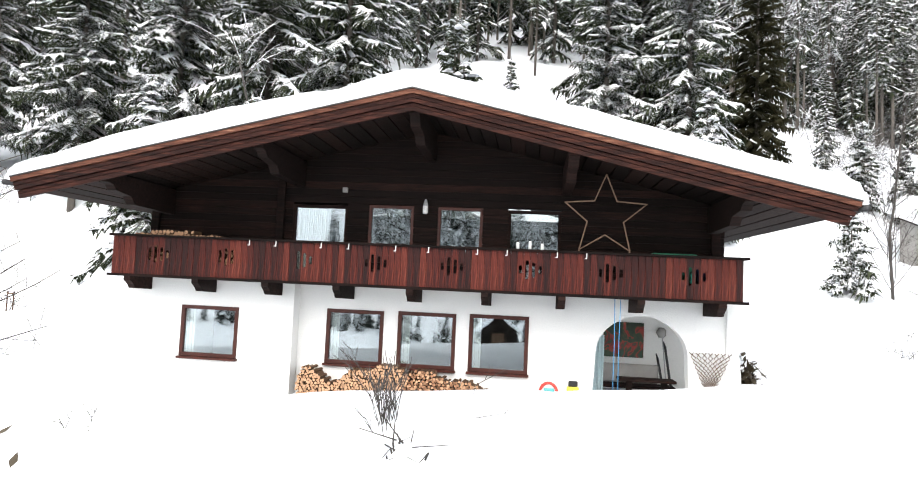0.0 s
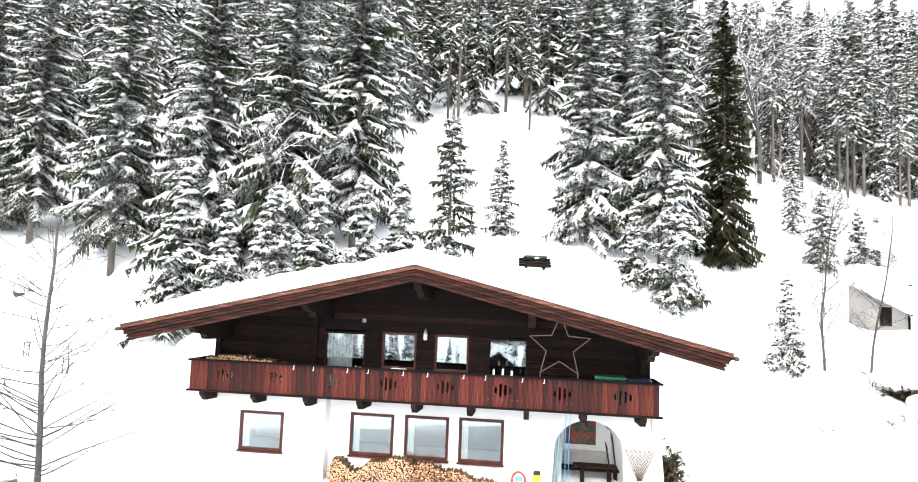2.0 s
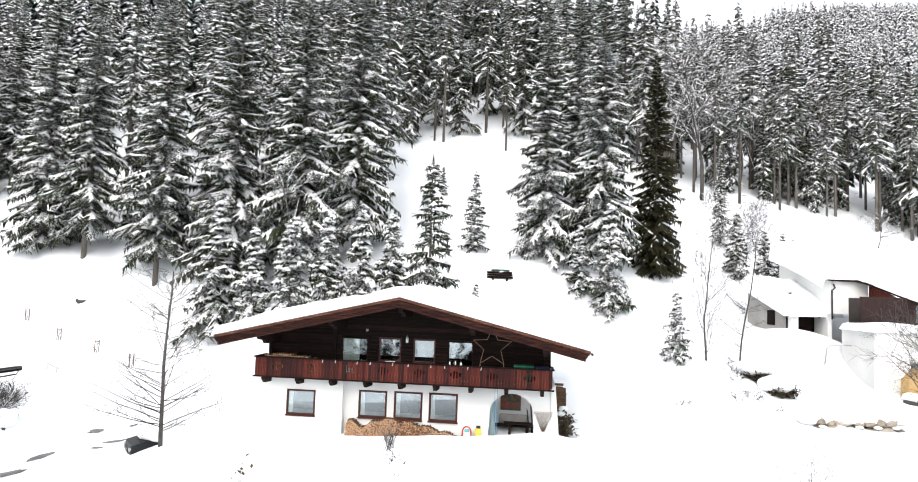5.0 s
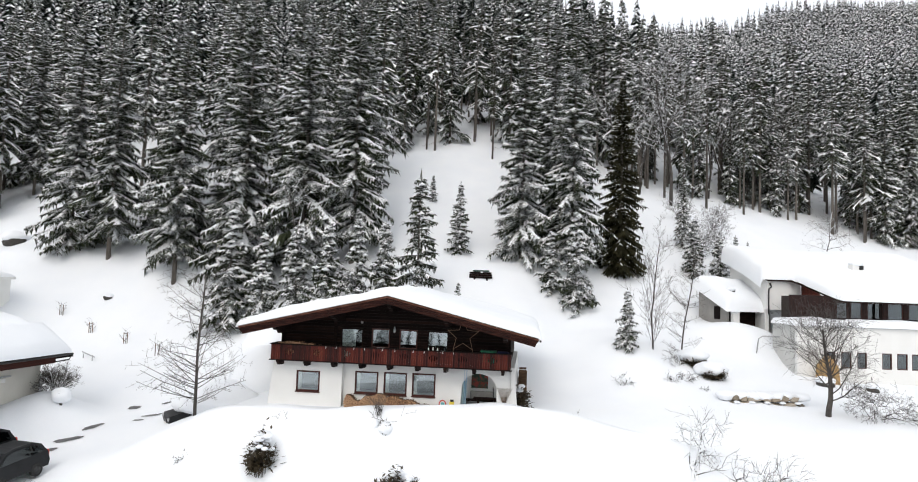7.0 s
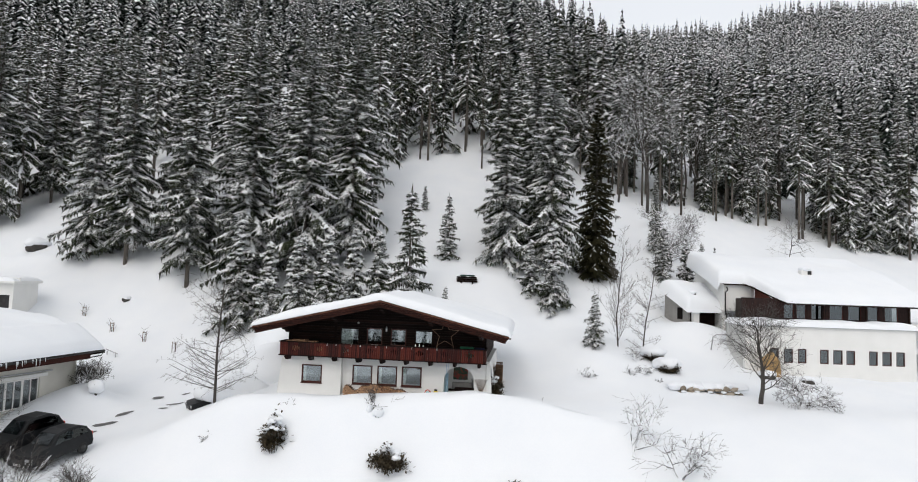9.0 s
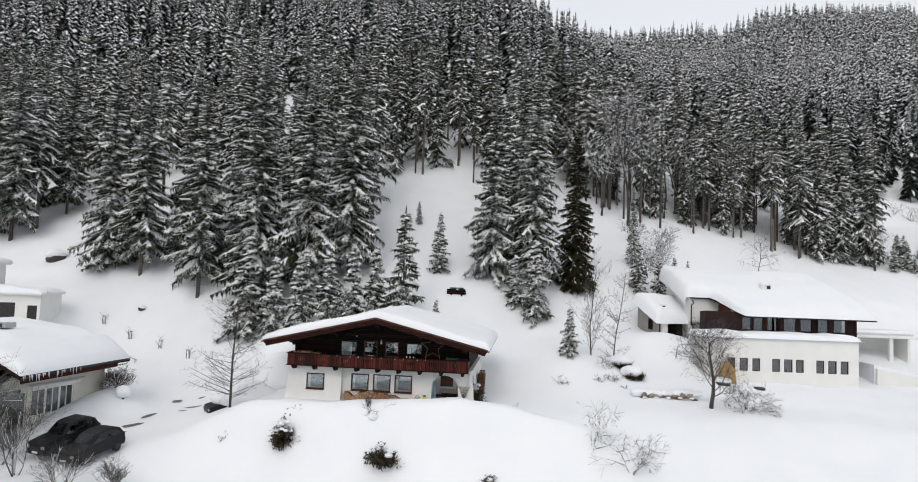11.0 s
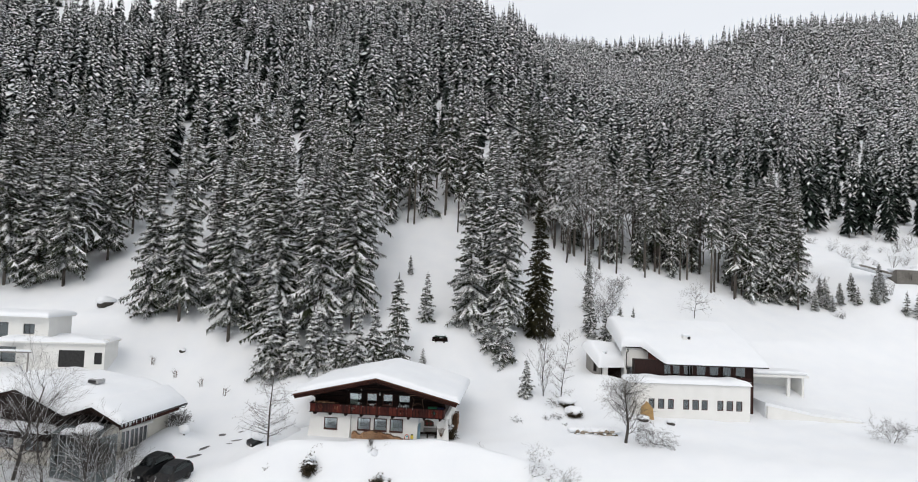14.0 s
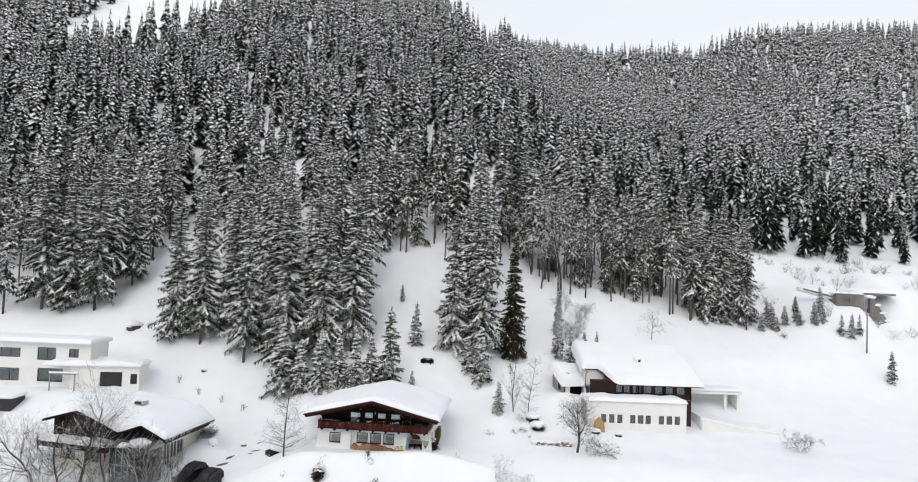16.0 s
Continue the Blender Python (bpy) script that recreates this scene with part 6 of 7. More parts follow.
def low_outhouse():
    """A lean-to shed: its roof falls towards the garden, open at the front behind a white post."""
    h = root("outhouse", pose(25.5, 32.3, 4.4, 0, 0, 15), "small outhouse in shade grey buried under a rounded snow cap", "outhouse")
    slope = 0.42
    for u0, u1 in ((0.15, 0.4), (4.2, 4.45)):
        bm = bmesh.new()
        side = [(0.1, -1.0), (3.9, -1.0), (3.9, 1.5 + slope * 3.9), (0.1, 1.5 + slope * 0.1)]
        ra, rb = [[bm.verts.new((u, v, z)) for v, z in side] for u in (u0, u1)]
        bm.faces.new(ra)
        bm.faces.new(rb[::-1])
        for i in range(4):
            bm.faces.new((ra[i], rb[i], rb[(i + 1) % 4], ra[(i + 1) % 4]))
        # concrete grey here paints the shadow on these walls
        part("side_wall", bm, CONCRETE, h, "side wall with its shade put into a grey colour")
    # dark sheet added for the shade of an opening in this wall
    boxed("side_hatch", 0.1, 0.147, 0.9, 1.7, 0.5, 1.6, DARK_WOOD, h)
    part("back_wall", box(bmesh.new(), 0.41, 4.19, 3.6, 3.89, -1.0, 3.0), SHADE_GREY_PLASTER, h)
    part("inner_wall", box(bmesh.new(), 0.41, 4.19, 0.9, 1.0, -1.0, 1.7), DARK_WOOD, h, "dark boarded wall set back under the roof")
    part("pillar", box(bmesh.new(), 0.5, 1.1, -0.35, 0.05, -1.0, 1.25, 0.02), PLASTER, h, "white rendered post")
    part("pillar_snow", lump(bmesh.new(), (0.8, -0.15, 1.25), 0.42, 21, 0.5), SNOW, h, smooth=True)
    for u in (0.2, 1.6, 3.0, 4.3):
        bm = box(bmesh.new(), u - 0.06, u + 0.06, -0.45, 4.3, -0.2, -0.02, 0.01)
        part("rafter", bm, DARK_WOOD, h).matrix_basis = pose(0, 0, 1.5, math.degrees(math.atan(slope)), 0, 0)
    part("roof", box(bmesh.new(), -0.2, 4.8, -0.5, 4.5, 0, 0.1, 0.01), DARK_WOOD, h).matrix_basis = pose(0, 0, 1.5, math.degrees(math.atan(slope)), 0, 0)
    us, vs = np.linspace(-0.4, 5.0, 30), np.linspace(-0.65, 4.4, 30)
    co, faces = [], []
    for u in us:
        for v in vs:
            e = min(u + 0.4, 5.0 - u, v + 0.65, 4.4 - v)
            h0 = (1.1 + 0.06 * v - 0.06 * u + 0.16 * noise.noise(Vector((0.7 * u, 0.7 * v, 3)))) * (1 - math.exp(-max(e, 0) / 0.34))
            co.append((u, v, 1.56 + slope * v + h0 - (0.06 if e < 0.01 else 0)))
    for i in range(29):
        for j in range(29):
            p = i * 30 + j
            faces.append((p, p + 30, p + 31, p + 1))
    me = bpy.data.meshes.new("roof_snow")
    me.from_pydata(co, [], faces)
    me.shade_smooth()
    link_mesh("roof_snow", me, h, SNOW, "rounded snow cap")
    part("vent", box(bmesh.new(), 1.0, 1.4, 0.7, 1.1, 2.0, 3.05, 0.03), PALE_METAL, h)
    # dark block added to give the vent a shaded mouth
    part("vent_shade_block", box(bmesh.new(), 1.12, 1.42, 0.68, 0.9, 2.78, 2.98, 0.01), METAL, h)
    part("vent_cap", lump(bmesh.new(), (1.2, 0.9, 3.08), 0.36, 6, 0.5), SNOW, h, smooth=True)


low_outhouse()
b = root("garden_gate", pose(26.2, 27.6, gz(26.2, 27.6)), "low metal rail frame standing in the snow", "rail")
tubes("rail", [([(-0.3, 0, -0.3), (-0.1, 0, 1.1), (0.2, 0, 1.3), (3.2, -0.4, 1.3)], [0.05, 0.05, 0.05, 0.05])], PALE_METAL, b, 6)
b = root("hay_rack", pose(29.2, 23.6, gz(29.2, 23.6)), "straw-coloured wooden feeding rack", "rack")
part("body", prism(bmesh.new(), [(-0.7, 0.0), (0.7, -0.2), (0.55, 1.2), (0.0, 1.9), (-0.65, 1.2)], -0.2, 0.5), OCHRE, b)


# ---- bare trees and shrubs ----
def grow(rr, p, d, length, radius, depth, runs, snow, opts):
    """One limb and what grows from it."""
    n = (8, 5, 3, 1)[min(depth, 3)]
    pts, rad = [p.copy()], [radius]
    q, dd = p.copy(), d.copy()
    for i in range(n):
        dd = (dd + Vector((rr.gauss(0, opts["bend"]), rr.gauss(0, opts["bend"]), rr.gauss(0, opts["bend"]) + opts["lift"]))).normalized()
        q = q + dd * (length / n)
        pts.append(q.copy())
        rad.append(radius * (1 - 0.75 * (i + 1) / n) + min(0.004, 0.4 * radius))
    runs.append((pts, rad))
    if snow is not None and radius > 0.010 and depth < 4:
        up = [v + Vector((0, 0, r * 0.9)) for v, r in zip(pts[1:], rad[1:])]
        snow.append((up, [max(r * 0.9, 0.018) * opts.get("load", 1.0) for r in rad[1:]]))
    if depth >= opts["depth"]:
        return
    for k in range(opts["kids"][min(depth, len(opts["kids"]) - 1)]):
        t = rr.uniform(opts.get("clear", 0.25) if depth == 0 else 0.2, 1.0)
        i = min(n - 1, int(t * n))
        base = pts[i].lerp(pts[i + 1], t * n - i)
        axis = (pts[i + 1] - pts[i]).normalized()
        side = axis.cross(Vector((rr.gauss(0, 1), rr.gauss(0, 1), rr.gauss(0, 1)))).normalized()
        kd = (axis * opts["ahead"] + side * rr.uniform(0.7, 1.2)).normalized()
        grow(rr, base, kd, length * opts.get("reach", 1.0) * rr.uniform(0.42, 0.68) * (1.15 - 0.4 * t), max(rad[i] * opts.get("thin", 0.55), 0.006), depth + 1, runs, snow, opts)


def bare_tree(x, y, height, seed, label, group="", lean=(0, 0), stems=1, snow=False, name="bare_tree", category="bare tree", radius=None, z=None, **opts):
    rr = random.Random(seed)
    o = dict(bend=0.10, lift=0.05, depth=3, kids=(16, 7, 4), ahead=0.45)
    o.update(opts)
    ob = root(name, pose(x, y, (gz(x, y) if z is None else z) - 0.1), label, category, group)
    runs, flakes = [], [] if snow else None
    for s in range(stems):
        a = rr.uniform(0, 6.28)
        d = Vector((lean[0], lean[1], 1)) if stems == 1 else Vector((0.5 * math.cos(a), 0.5 * math.sin(a), rr.uniform(0.7, 1.2)))
        first = len(runs)
        grow(rr, Vector((0, 0, -0.3)), d.normalized(), height * (1 if stems == 1 else rr.uniform(0.6, 0.95)), radius or 0.013 * height + 0.01, 0, runs, flakes, o)
        if stems == 1:
            trunk = runs.pop(first)
            tubes("trunk", [trunk], TWIG, ob, 7)
    tagged(link_mesh("twig_crown", tube_mesh("twig_crown", runs, 3), ob, TWIG), kind="stuff")
    if flakes:
        tagged(link_mesh("snow_load", tube_mesh("snow_load", flakes, 4), ob, TREE_SNOW), kind="stuff")
    return ob


bare_tree(-11.1, 13.8, 8.6, 1, "slender bare tree with fine spreading twigs in the snow", lean=(-0.07, 0.0), lift=0.05, kids=(60, 7, 3), ahead=0.38, radius=0.10, bend=0.06, reach=0.56, thin=0.26, clear=0.14)
bare_tree(24.6, 15.6, 5.4, 2, "low bare tree with a broad crown of fine twigs", lift=0.05, kids=(26, 9, 6), ahead=0.8, radius=0.17, bend=0.11, reach=1.02, thin=0.3, clear=0.22)
bare_tree(17.6, 26.0, 8.2, 3, "slender bare birch among the snow", "slender bare trees", lift=0.10, kids=(38, 7, 4), ahead=0.95, radius=0.065, bend=0.05, reach=0.6, thin=0.24, clear=0.06)
bare_tree(19.6, 25.8, 8.6, 4, "slender bare birch among the snow", "slender bare trees", lift=0.06, kids=(64, 6, 3), ahead=0.3, radius=0.06, bend=0.06, reach=0.36, thin=0.22, clear=0.05)
for i, (x, y, h) in enumerate(((26.0, 61.5, 16), (33.5, 66.0, 17), (24.6, 66.0, 15), (30.5, 70.0, 18), (36.8, 66.2, 16), (41.2, 68.6, 17), (45.6, 70.2, 15), (49.8, 71.0, 14))):
    bare_tree(x, y, h, 90 + i, "bare frosted deciduous tree among the spruces", "bare forest trees", lift=0.08, kids=(20, 7, 3), ahead=0.75, radius=0.16, reach=0.7, thin=0.35, snow=True)
bare_tree(29.5, 59.5, 18, 5, "tall bare tree with snow-lined limbs at the forest edge", lift=0.06, kids=(28, 8, 4), ahead=0.6, snow=True, radius=0.24, bend=0.05, thin=0.4, reach=0.8)
bare_tree(-11.3, 35.0, 11.5, 6, "bare tree bent over with snow-lined limbs", lean=(-0.03, 0.05), lift=-0.09, kids=(8, 5, 3), ahead=1.0, snow=True, radius=0.12, bend=0.06, clear=0.5, thin=0.45, reach=0.8)
bare_tree(-32.3, 8.4, 8.8, 7, "bare garden tree with crooked forked limbs", "bare garden trees", lift=0.06, kids=(22, 9, 6), ahead=0.75, radius=0.17, bend=0.15, thin=0.34, clear=0.18, snow=True, load=0.7)
bare_tree(-28.4, 6.2, 6.6, 32, "bare garden tree with crooked forked limbs", "bare garden trees", lift=0.10, kids=(14, 7, 4), ahead=0.85, radius=0.11, bend=0.12, thin=0.45)
for i, (x, y, h) in enumerate(((-33.4, 6.4, 7.6), (-36.6, 7.2, 7.8), (-25.4, 7.4, 5.4))):
    bare_tree(x, y, h, 160 + i, "bare garden tree with crooked forked limbs", "bare garden trees", lift=0.08, kids=(16, 8, 5), ahead=0.8, radius=0.13, bend=0.15, thin=0.38, clear=0.16, snow=True, load=0.7)
for i, (x, y, h, n) in enumerate(((-38.4, 5.6, 8.4, 3), (-35.4, 4.6, 7.0, 3), (-24.0, 5.6, 5.0, 5), (-26.4, 4.6, 4.4, 3), (-22.8, 6.8, 4.6, 6), (-17.6, 4.6, 3.0, 6), (-33.4, 3.6, 6.0, 4), (-29.6, 4.4, 4.6, 5), (-20.6, 5.0, 4.4, 5))):
    bare_tree(x, y, h, 130 + i, "bare upright garden shrub with fine dark twigs", "bare garden trees", lift=0.12, kids=(7, 5, 3), ahead=0.95, stems=n, radius=0.045, bend=0.1, thin=0.33, snow=True, load=0.7)
bare_tree(-15.0, 6.2, 2.4, 12, "small bare bush beside the parked cars", lift=0.10, kids=(6, 5, 3), ahead=0.9, stems=6, radius=0.03)
bare_tree(13.9, 7.3, 4.0, 13, "snow-laden arching shrub on the bank", "arching shrubs", lift=-0.04, kids=(5, 4, 2), ahead=0.8, stems=4, radius=0.05, snow=True, bend=0.2, load=1.4)
bare_tree(16.3, 6.7, 3.5, 14, "snow-laden arching shrub on the bank", "arching shrubs", lift=-0.03, kids=(5, 4, 3), ahead=0.9, stems=6, radius=0.045, snow=True, bend=0.16, load=1.2)
bare_tree(27.2, 15.6, 2.8, 15, "drooping bare shrub beside the low wall", "arching shrubs", lift=-0.10, kids=(7, 6, 4), ahead=0.8, stems=7, radius=0.035, snow=True, bend=0.16)
bare_tree(-23.0, 19.4, 1.9, 17, "clipped bare hedge bush beside the house wall", "hedge bushes", lift=0.05, kids=(8, 6, 3), ahead=0.8, stems=9, radius=0.025, snow=True)
bare_tree(-22.0, 18.9, 1.8, 18, "clipped bare hedge bush beside the house wall", "hedge bushes", lift=0.05, kids=(8, 6, 3), ahead=0.8, stems=9, radius=0.025, snow=True)
b = root("snowy_bush", pose(-21.05, 17.9, gz(-21.05, 17.9)), "round ball of snow on a clipped bush", "bush", "hedge bushes")
part("snow_cap", lump(bmesh.new(), (0, 0, 0.55), 0.55, 31, 0.9, 3), SNOW, b, smooth=True)
tubes("stem", [([(0, 0, -0.4), (0.02, 0.01, 0.75)], [0.12, 0.06])] + [([(0, 0, 0.1), (0.5 * math.cos(k), 0.5 * math.sin(k), 0.75)], [0.03, 0.012]) for k in range(7)], TWIG, b, 5)
for i, (x, y, h) in enumerate(((30.5, 48.3, 3.6), (31.8, 51.5, 3.8), (33.2, 55.0, 3.2), (29.4, 54.0, 4.4))):
    bare_tree(x, y, h, 400 + i, "frosted shrub on the open slope", "frosted shrubs", lift=0.06, kids=(8, 5, 3), ahead=0.9, stems=4, radius=0.035, snow=True)
bare_tree(28.6, 46.0, 5.0, 19, "frosted young birch on the open slope", lift=0.04, kids=(10, 6, 3), ahead=0.7, stems=4, radius=0.05, snow=True)
bare_tree(45.0, 52.0, 5.0, 20, "fine frosted larch on the open slope", lift=0.0, kids=(18, 5, 3), ahead=0.4, radius=0.06, snow=True)
bare_tree(-0.45, 9.75, 1.5, 21, "thin twiggy bush poking from the bank", lift=0.12, kids=(5, 4), depth=2, ahead=1.5, stems=5, radius=0.007, snow=True, bend=0.06, load=1.6)
bare_tree(0.45, 9.8, 1.4, 22, "dry stalks poking from the snow", "dry stalks", lift=0.0, kids=(1, 1), depth=2, ahead=1.2, stems=2, radius=0.005, bend=0.05)
bare_tree(-5.4, 10.3, 0.6, 23, "dry stalks poking from the snow", "dry stalks", lift=0.0, kids=(4, 2), depth=2, ahead=0.7, stems=3, radius=0.010)
bare_tree(-10.1, 9.8, 0.8, 26, "dry stalks poking from the snow", "dry stalks", lift=0.0, kids=(5, 3), depth=2, ahead=0.7, stems=4, radius=0.014, snow=True)
bare_tree(13.9, 19.8, 1.2, 27, "dry stalks poking from the snow", "dry stalks", lift=0.0, kids=(5, 3), depth=2, ahead=0.7, stems=5, radius=0.016, snow=True, load=2)
bare_tree(9.6, 12.6, 1.3, 24, "dry stalks poking from the snow", "dry stalks", lift=0.0, kids=(5, 3), depth=2, ahead=0.7, stems=3, radius=0.014, snow=True, load=2)
for i, (x, y, h) in enumerate(((17.4, 20.6, 0.9), (18.4, 21.2, 1.1), (18.6, 23.6, 1.5), (19.2, 19.6, 0.7))):
    bare_tree(x, y, h, 450 + i, "snow-clad twigs poking from the drift", "dry stalks", lift=0.02, kids=(6, 4), depth=2, ahead=0.8, stems=5, radius=0.018, snow=True, load=2.2)
bare_tree(54.9, 20.0, 3.4, 25, "frosted shrub standing in the open field", lift=-0.02, kids=(7, 6, 3), ahead=0.8, stems=6, radius=0.03, snow=True)
rs = random.Random(77)
for i in range(70):
    x, y = rs.uniform(70, 116), rs.uniform(60, 102)
    bare_tree(x, y, rs.uniform(1.2, 4.2), 200 + i, "frosted scrub on the steep bank", "frosted scrub", lift=0.04, kids=(4, 3), depth=2, ahead=0.8, stems=5, radius=0.035, snow=i % 2 == 0)
for i in range(16):
    x, y = rs.uniform(70, 86), rs.uniform(60, 68)
    put(SLIM if i % 2 else YOUNG, x, y, rs.uniform(2.5, 5.5), "small snowy spruce on the bank", "bank spruces")
for x, y, h in ((86.8, 48.8, 5.8), (84.4, 59.6, 4.2), (86.2, 59.2, 4.8), (88.0, 59.8, 4.0)):
    put(SLIM, x, y, h, "small snowy spruce on the bank", "bank spruces")
for x, y, h in ((66.5, 63.5, 24), (62.5, 63.5, 25), (69.0, 66.5, 24), (64.5, 67.0, 26), (59.0, 63.0, 23)):
    put(SHADE, x, y, h, EDGE_LABEL, "spruces at the forest edge")


def evergreen(x, y, w, h, seed, caps=9):
    """A clump of leathery leaves under clods of snow."""
    rr = random.Random(seed)
    ob = root("evergreen_bush", pose(x, y, gz(x, y)), "dark evergreen bush half covered by snow on the bank", "bush", "evergreen bushes")
    runs = []
    leaves_v, leaves_f = [], []
    for i in range(int(22 * w)):
        a, t = rr.uniform(0, 6.28), math.sqrt(rr.random())
        top = Vector((math.cos(a) * w * 0.5 * t, math.sin(a) * w * 0.5 * t, h * rr.uniform(0.15, 1.0) * (1.1 - 0.6 * t)))
        runs.append(([Vector((top.x * 0.5, top.y * 0.5, -0.2)), top * 0.6, top], [0.02, 0.012, 0.005]))
        for k in range(34):
            c = top * rr.uniform(0.6, 1.05) + Vector((rr.gauss(0, 0.14), rr.gauss(0, 0.14), rr.gauss(0, 0.12)))
            d = Vector((rr.gauss(0, 1), rr.gauss(0, 1), rr.gauss(0, 0.6))).normalized()
            s = d.cross(Vector((0, 0, 1)))
            s = s.normalized() if s.length > 0.01 else Vector((1, 0, 0))
            n = len(leaves_v)
            leaves_v.extend((c, c + d * 0.12 + s * 0.06, c + d * 0.27, c + d * 0.12 - s * 0.06))
            leaves_f.append((n, n + 1, n + 2, n + 3))
    tubes("stems", runs, TWIG, ob, 4)
    me = bpy.data.meshes.new("foliage")
    me.from_pydata([tuple(v) for v in leaves_v], [], leaves_f)
    tagged(link_mesh("foliage", me, ob, LEAVES), kind="stuff")
    bm = bmesh.new()
    for k in range(caps):
        a, t = rr.uniform(0, 6.28), rr.uniform(0.1, 0.8)
        lump(bm, (math.cos(a) * w * 0.4 * t, math.sin(a) * w * 0.4 * t, h * (1.0 - 0.65 * t)), rr.uniform(0.12, 0.30), seed + k, 0.55)
    tagged(part("snow_load", bm, SNOW, ob, smooth=True), kind="stuff")


evergreen(-5.85, 8.9, 1.35, 2.2, 1, 12)
evergreen(0.7, 7.8, 2.0, 1.2, 2, 9)
evergreen(7.5, 6.6, 0.3, 0.3, 4, 1)
for x, y, w in ((20.1, 24.7, 1.6), (20.6, 22.6, 1.7)):
    evergreen(x, y, w, 0.6, int(10 * x), 9)
    b = root("snow_cushion", pose(x, y + 0.35, gz(x, y + 0.35)), "cushion of snow lying on a low evergreen bush", "snow cushion", "snow cushions")
    part("snow", lump(bmesh.new(), (0.05, -0.05, 0.5), 1.05, int(7 * y), 0.5, 3), SNOW, b, smooth=True)
evergreen(6.95, 15.2, 0.8, 1.5, 5, 2)
b = root("snowy_bush", pose(-0.2, 9.35, gz(-0.2, 9.35)), "small bush buried under a rounded cap of snow", "bush")
rr = random.Random(4)
tubes("stem", [([(0, 0, -0.3), (rr.gauss(0, 0.2), rr.gauss(0, 0.2), 0.5), (rr.gauss(0, 0.35), rr.gauss(0, 0.25), rr.uniform(0.3, 0.9))], [0.02, 0.015, 0.006]) for k in range(14)], TWIG, b, 4)
part("snow_cap", lump(bmesh.new(), (0.05, 0, 0.26), 0.30, 8, 1.0, 3), SNOW, b, smooth=True)
part("snow_clump", lump(bmesh.new(), (-0.45, 0.3, 0.34), 0.2, 9, 1.3, 3), SNOW, b, smooth=True)

# ---- snow-capped boulders and the dry stone wall ----
for i, (x, y, r) in enumerate(((-31.2, 40.9, 0.45), (-47.8, 51.0, 1.3), (28.5, 22.8, 0.6), (31.5, 22.6, 0.5), (35.3, 26.2, 0.5), (36.6, 26.4, 0.4))):
    ob = root("boulder", pose(x, y, gz(x, y)), "dark boulder under a thick cap of snow", "boulder", "boulders")
    part("rock", lump(bmesh.new(), (0, 0, 0.05), r, i + 40, 0.6, 2), DARK_ROCK, ob)
    part("snow_cap", lump(bmesh.new(), (0.05, 0.12, 0.5 * r), r * 1.08, i + 60, 0.5, 3), SNOW, ob, smooth=True)


def stone_wall():
    ob = root("dry_stone_wall", pose(21.9, 17.6, gz(21.9, 17.4) - 0.28, 0, 0, 4), "low dry stone wall with snow on top", "stone wall")
    rr = random.Random(12)
    for lay, z in enumerate((0.0, 0.36)):
        u = -2.3 + 0.15 * lay
        while u < 2.2 - 0.2 * lay:
            w = rr.uniform(0.4, 0.95)
            hh = rr.uniform(0.26, 0.42)
            bm = bmesh.new()
            bmesh.ops.create_icosphere(bm, subdivisions=2, radius=1.0)
            turn = Matrix.Rotation(rr.gauss(0, 0.12), 4, "Y")
            for v in bm.verts:
                d = v.co.normalized()
                k = 1.0 / max(abs(d.x), abs(d.y), abs(d.z)) ** 0.65
                v.co = turn @ Vector((d.x * k * w * 0.48, d.y * k * 0.3, d.z * k * hh * 0.48)) + 0.05 * noise.noise_vector(d * 1.7 + Vector((u * 7, lay * 3, 0)))
                v.co += Vector((u + w / 2, rr.gauss(0, 0.004), z + hh / 2))
            part("stone", bm, STONE, ob)
            u += w
    bm = bmesh.new()
    for i in range(7):
        lump(bm, (-2.2 + 0.75 * i, 0.38, 0.66), 0.68, 90 + i, 0.42, 3)
    for i in range(5):
        lump(bm, (-1.9 + 0.95 * i, -0.3, 0.36), 0.2, 110 + i, 0.4, 2)
    part("snow_cap", bm, SNOW, ob, smooth=True)


stone_wall()


# ---- drive, staked saplings, vehicles ----
def bare_patch(x, y, w, d, turn, seed):
    """A stretch of asphalt showing through the snow: a thin plate with a ragged rim, laid on the ground."""
    rr = random.Random(seed)
    bm = bmesh.new()
    ring = []
    c, s = math.cos(radians(turn)), math.sin(radians(turn))
    for i in range(18):
        a = 6.283 * i / 18
        k = rr.uniform(0.7, 1.1)
        px, py = math.cos(a) * w * k, math.sin(a) * d * k
        X2, Y2 = x + px * c - py * s, y + px * s + py * c
        ring.append(bm.verts.new((X2, Y2, gz(X2, Y2) + 0.03)))
    mid = bm.verts.new((x, y, gz(x, y) + 0.035))
    for i in range(18):
        bm.faces.new((mid, ring[i], ring[(i + 1) % 18]))
    tagged(part("road", bm, ASPHALT, None), "bare wet asphalt showing through trodden snow", "drive", kind="structure")


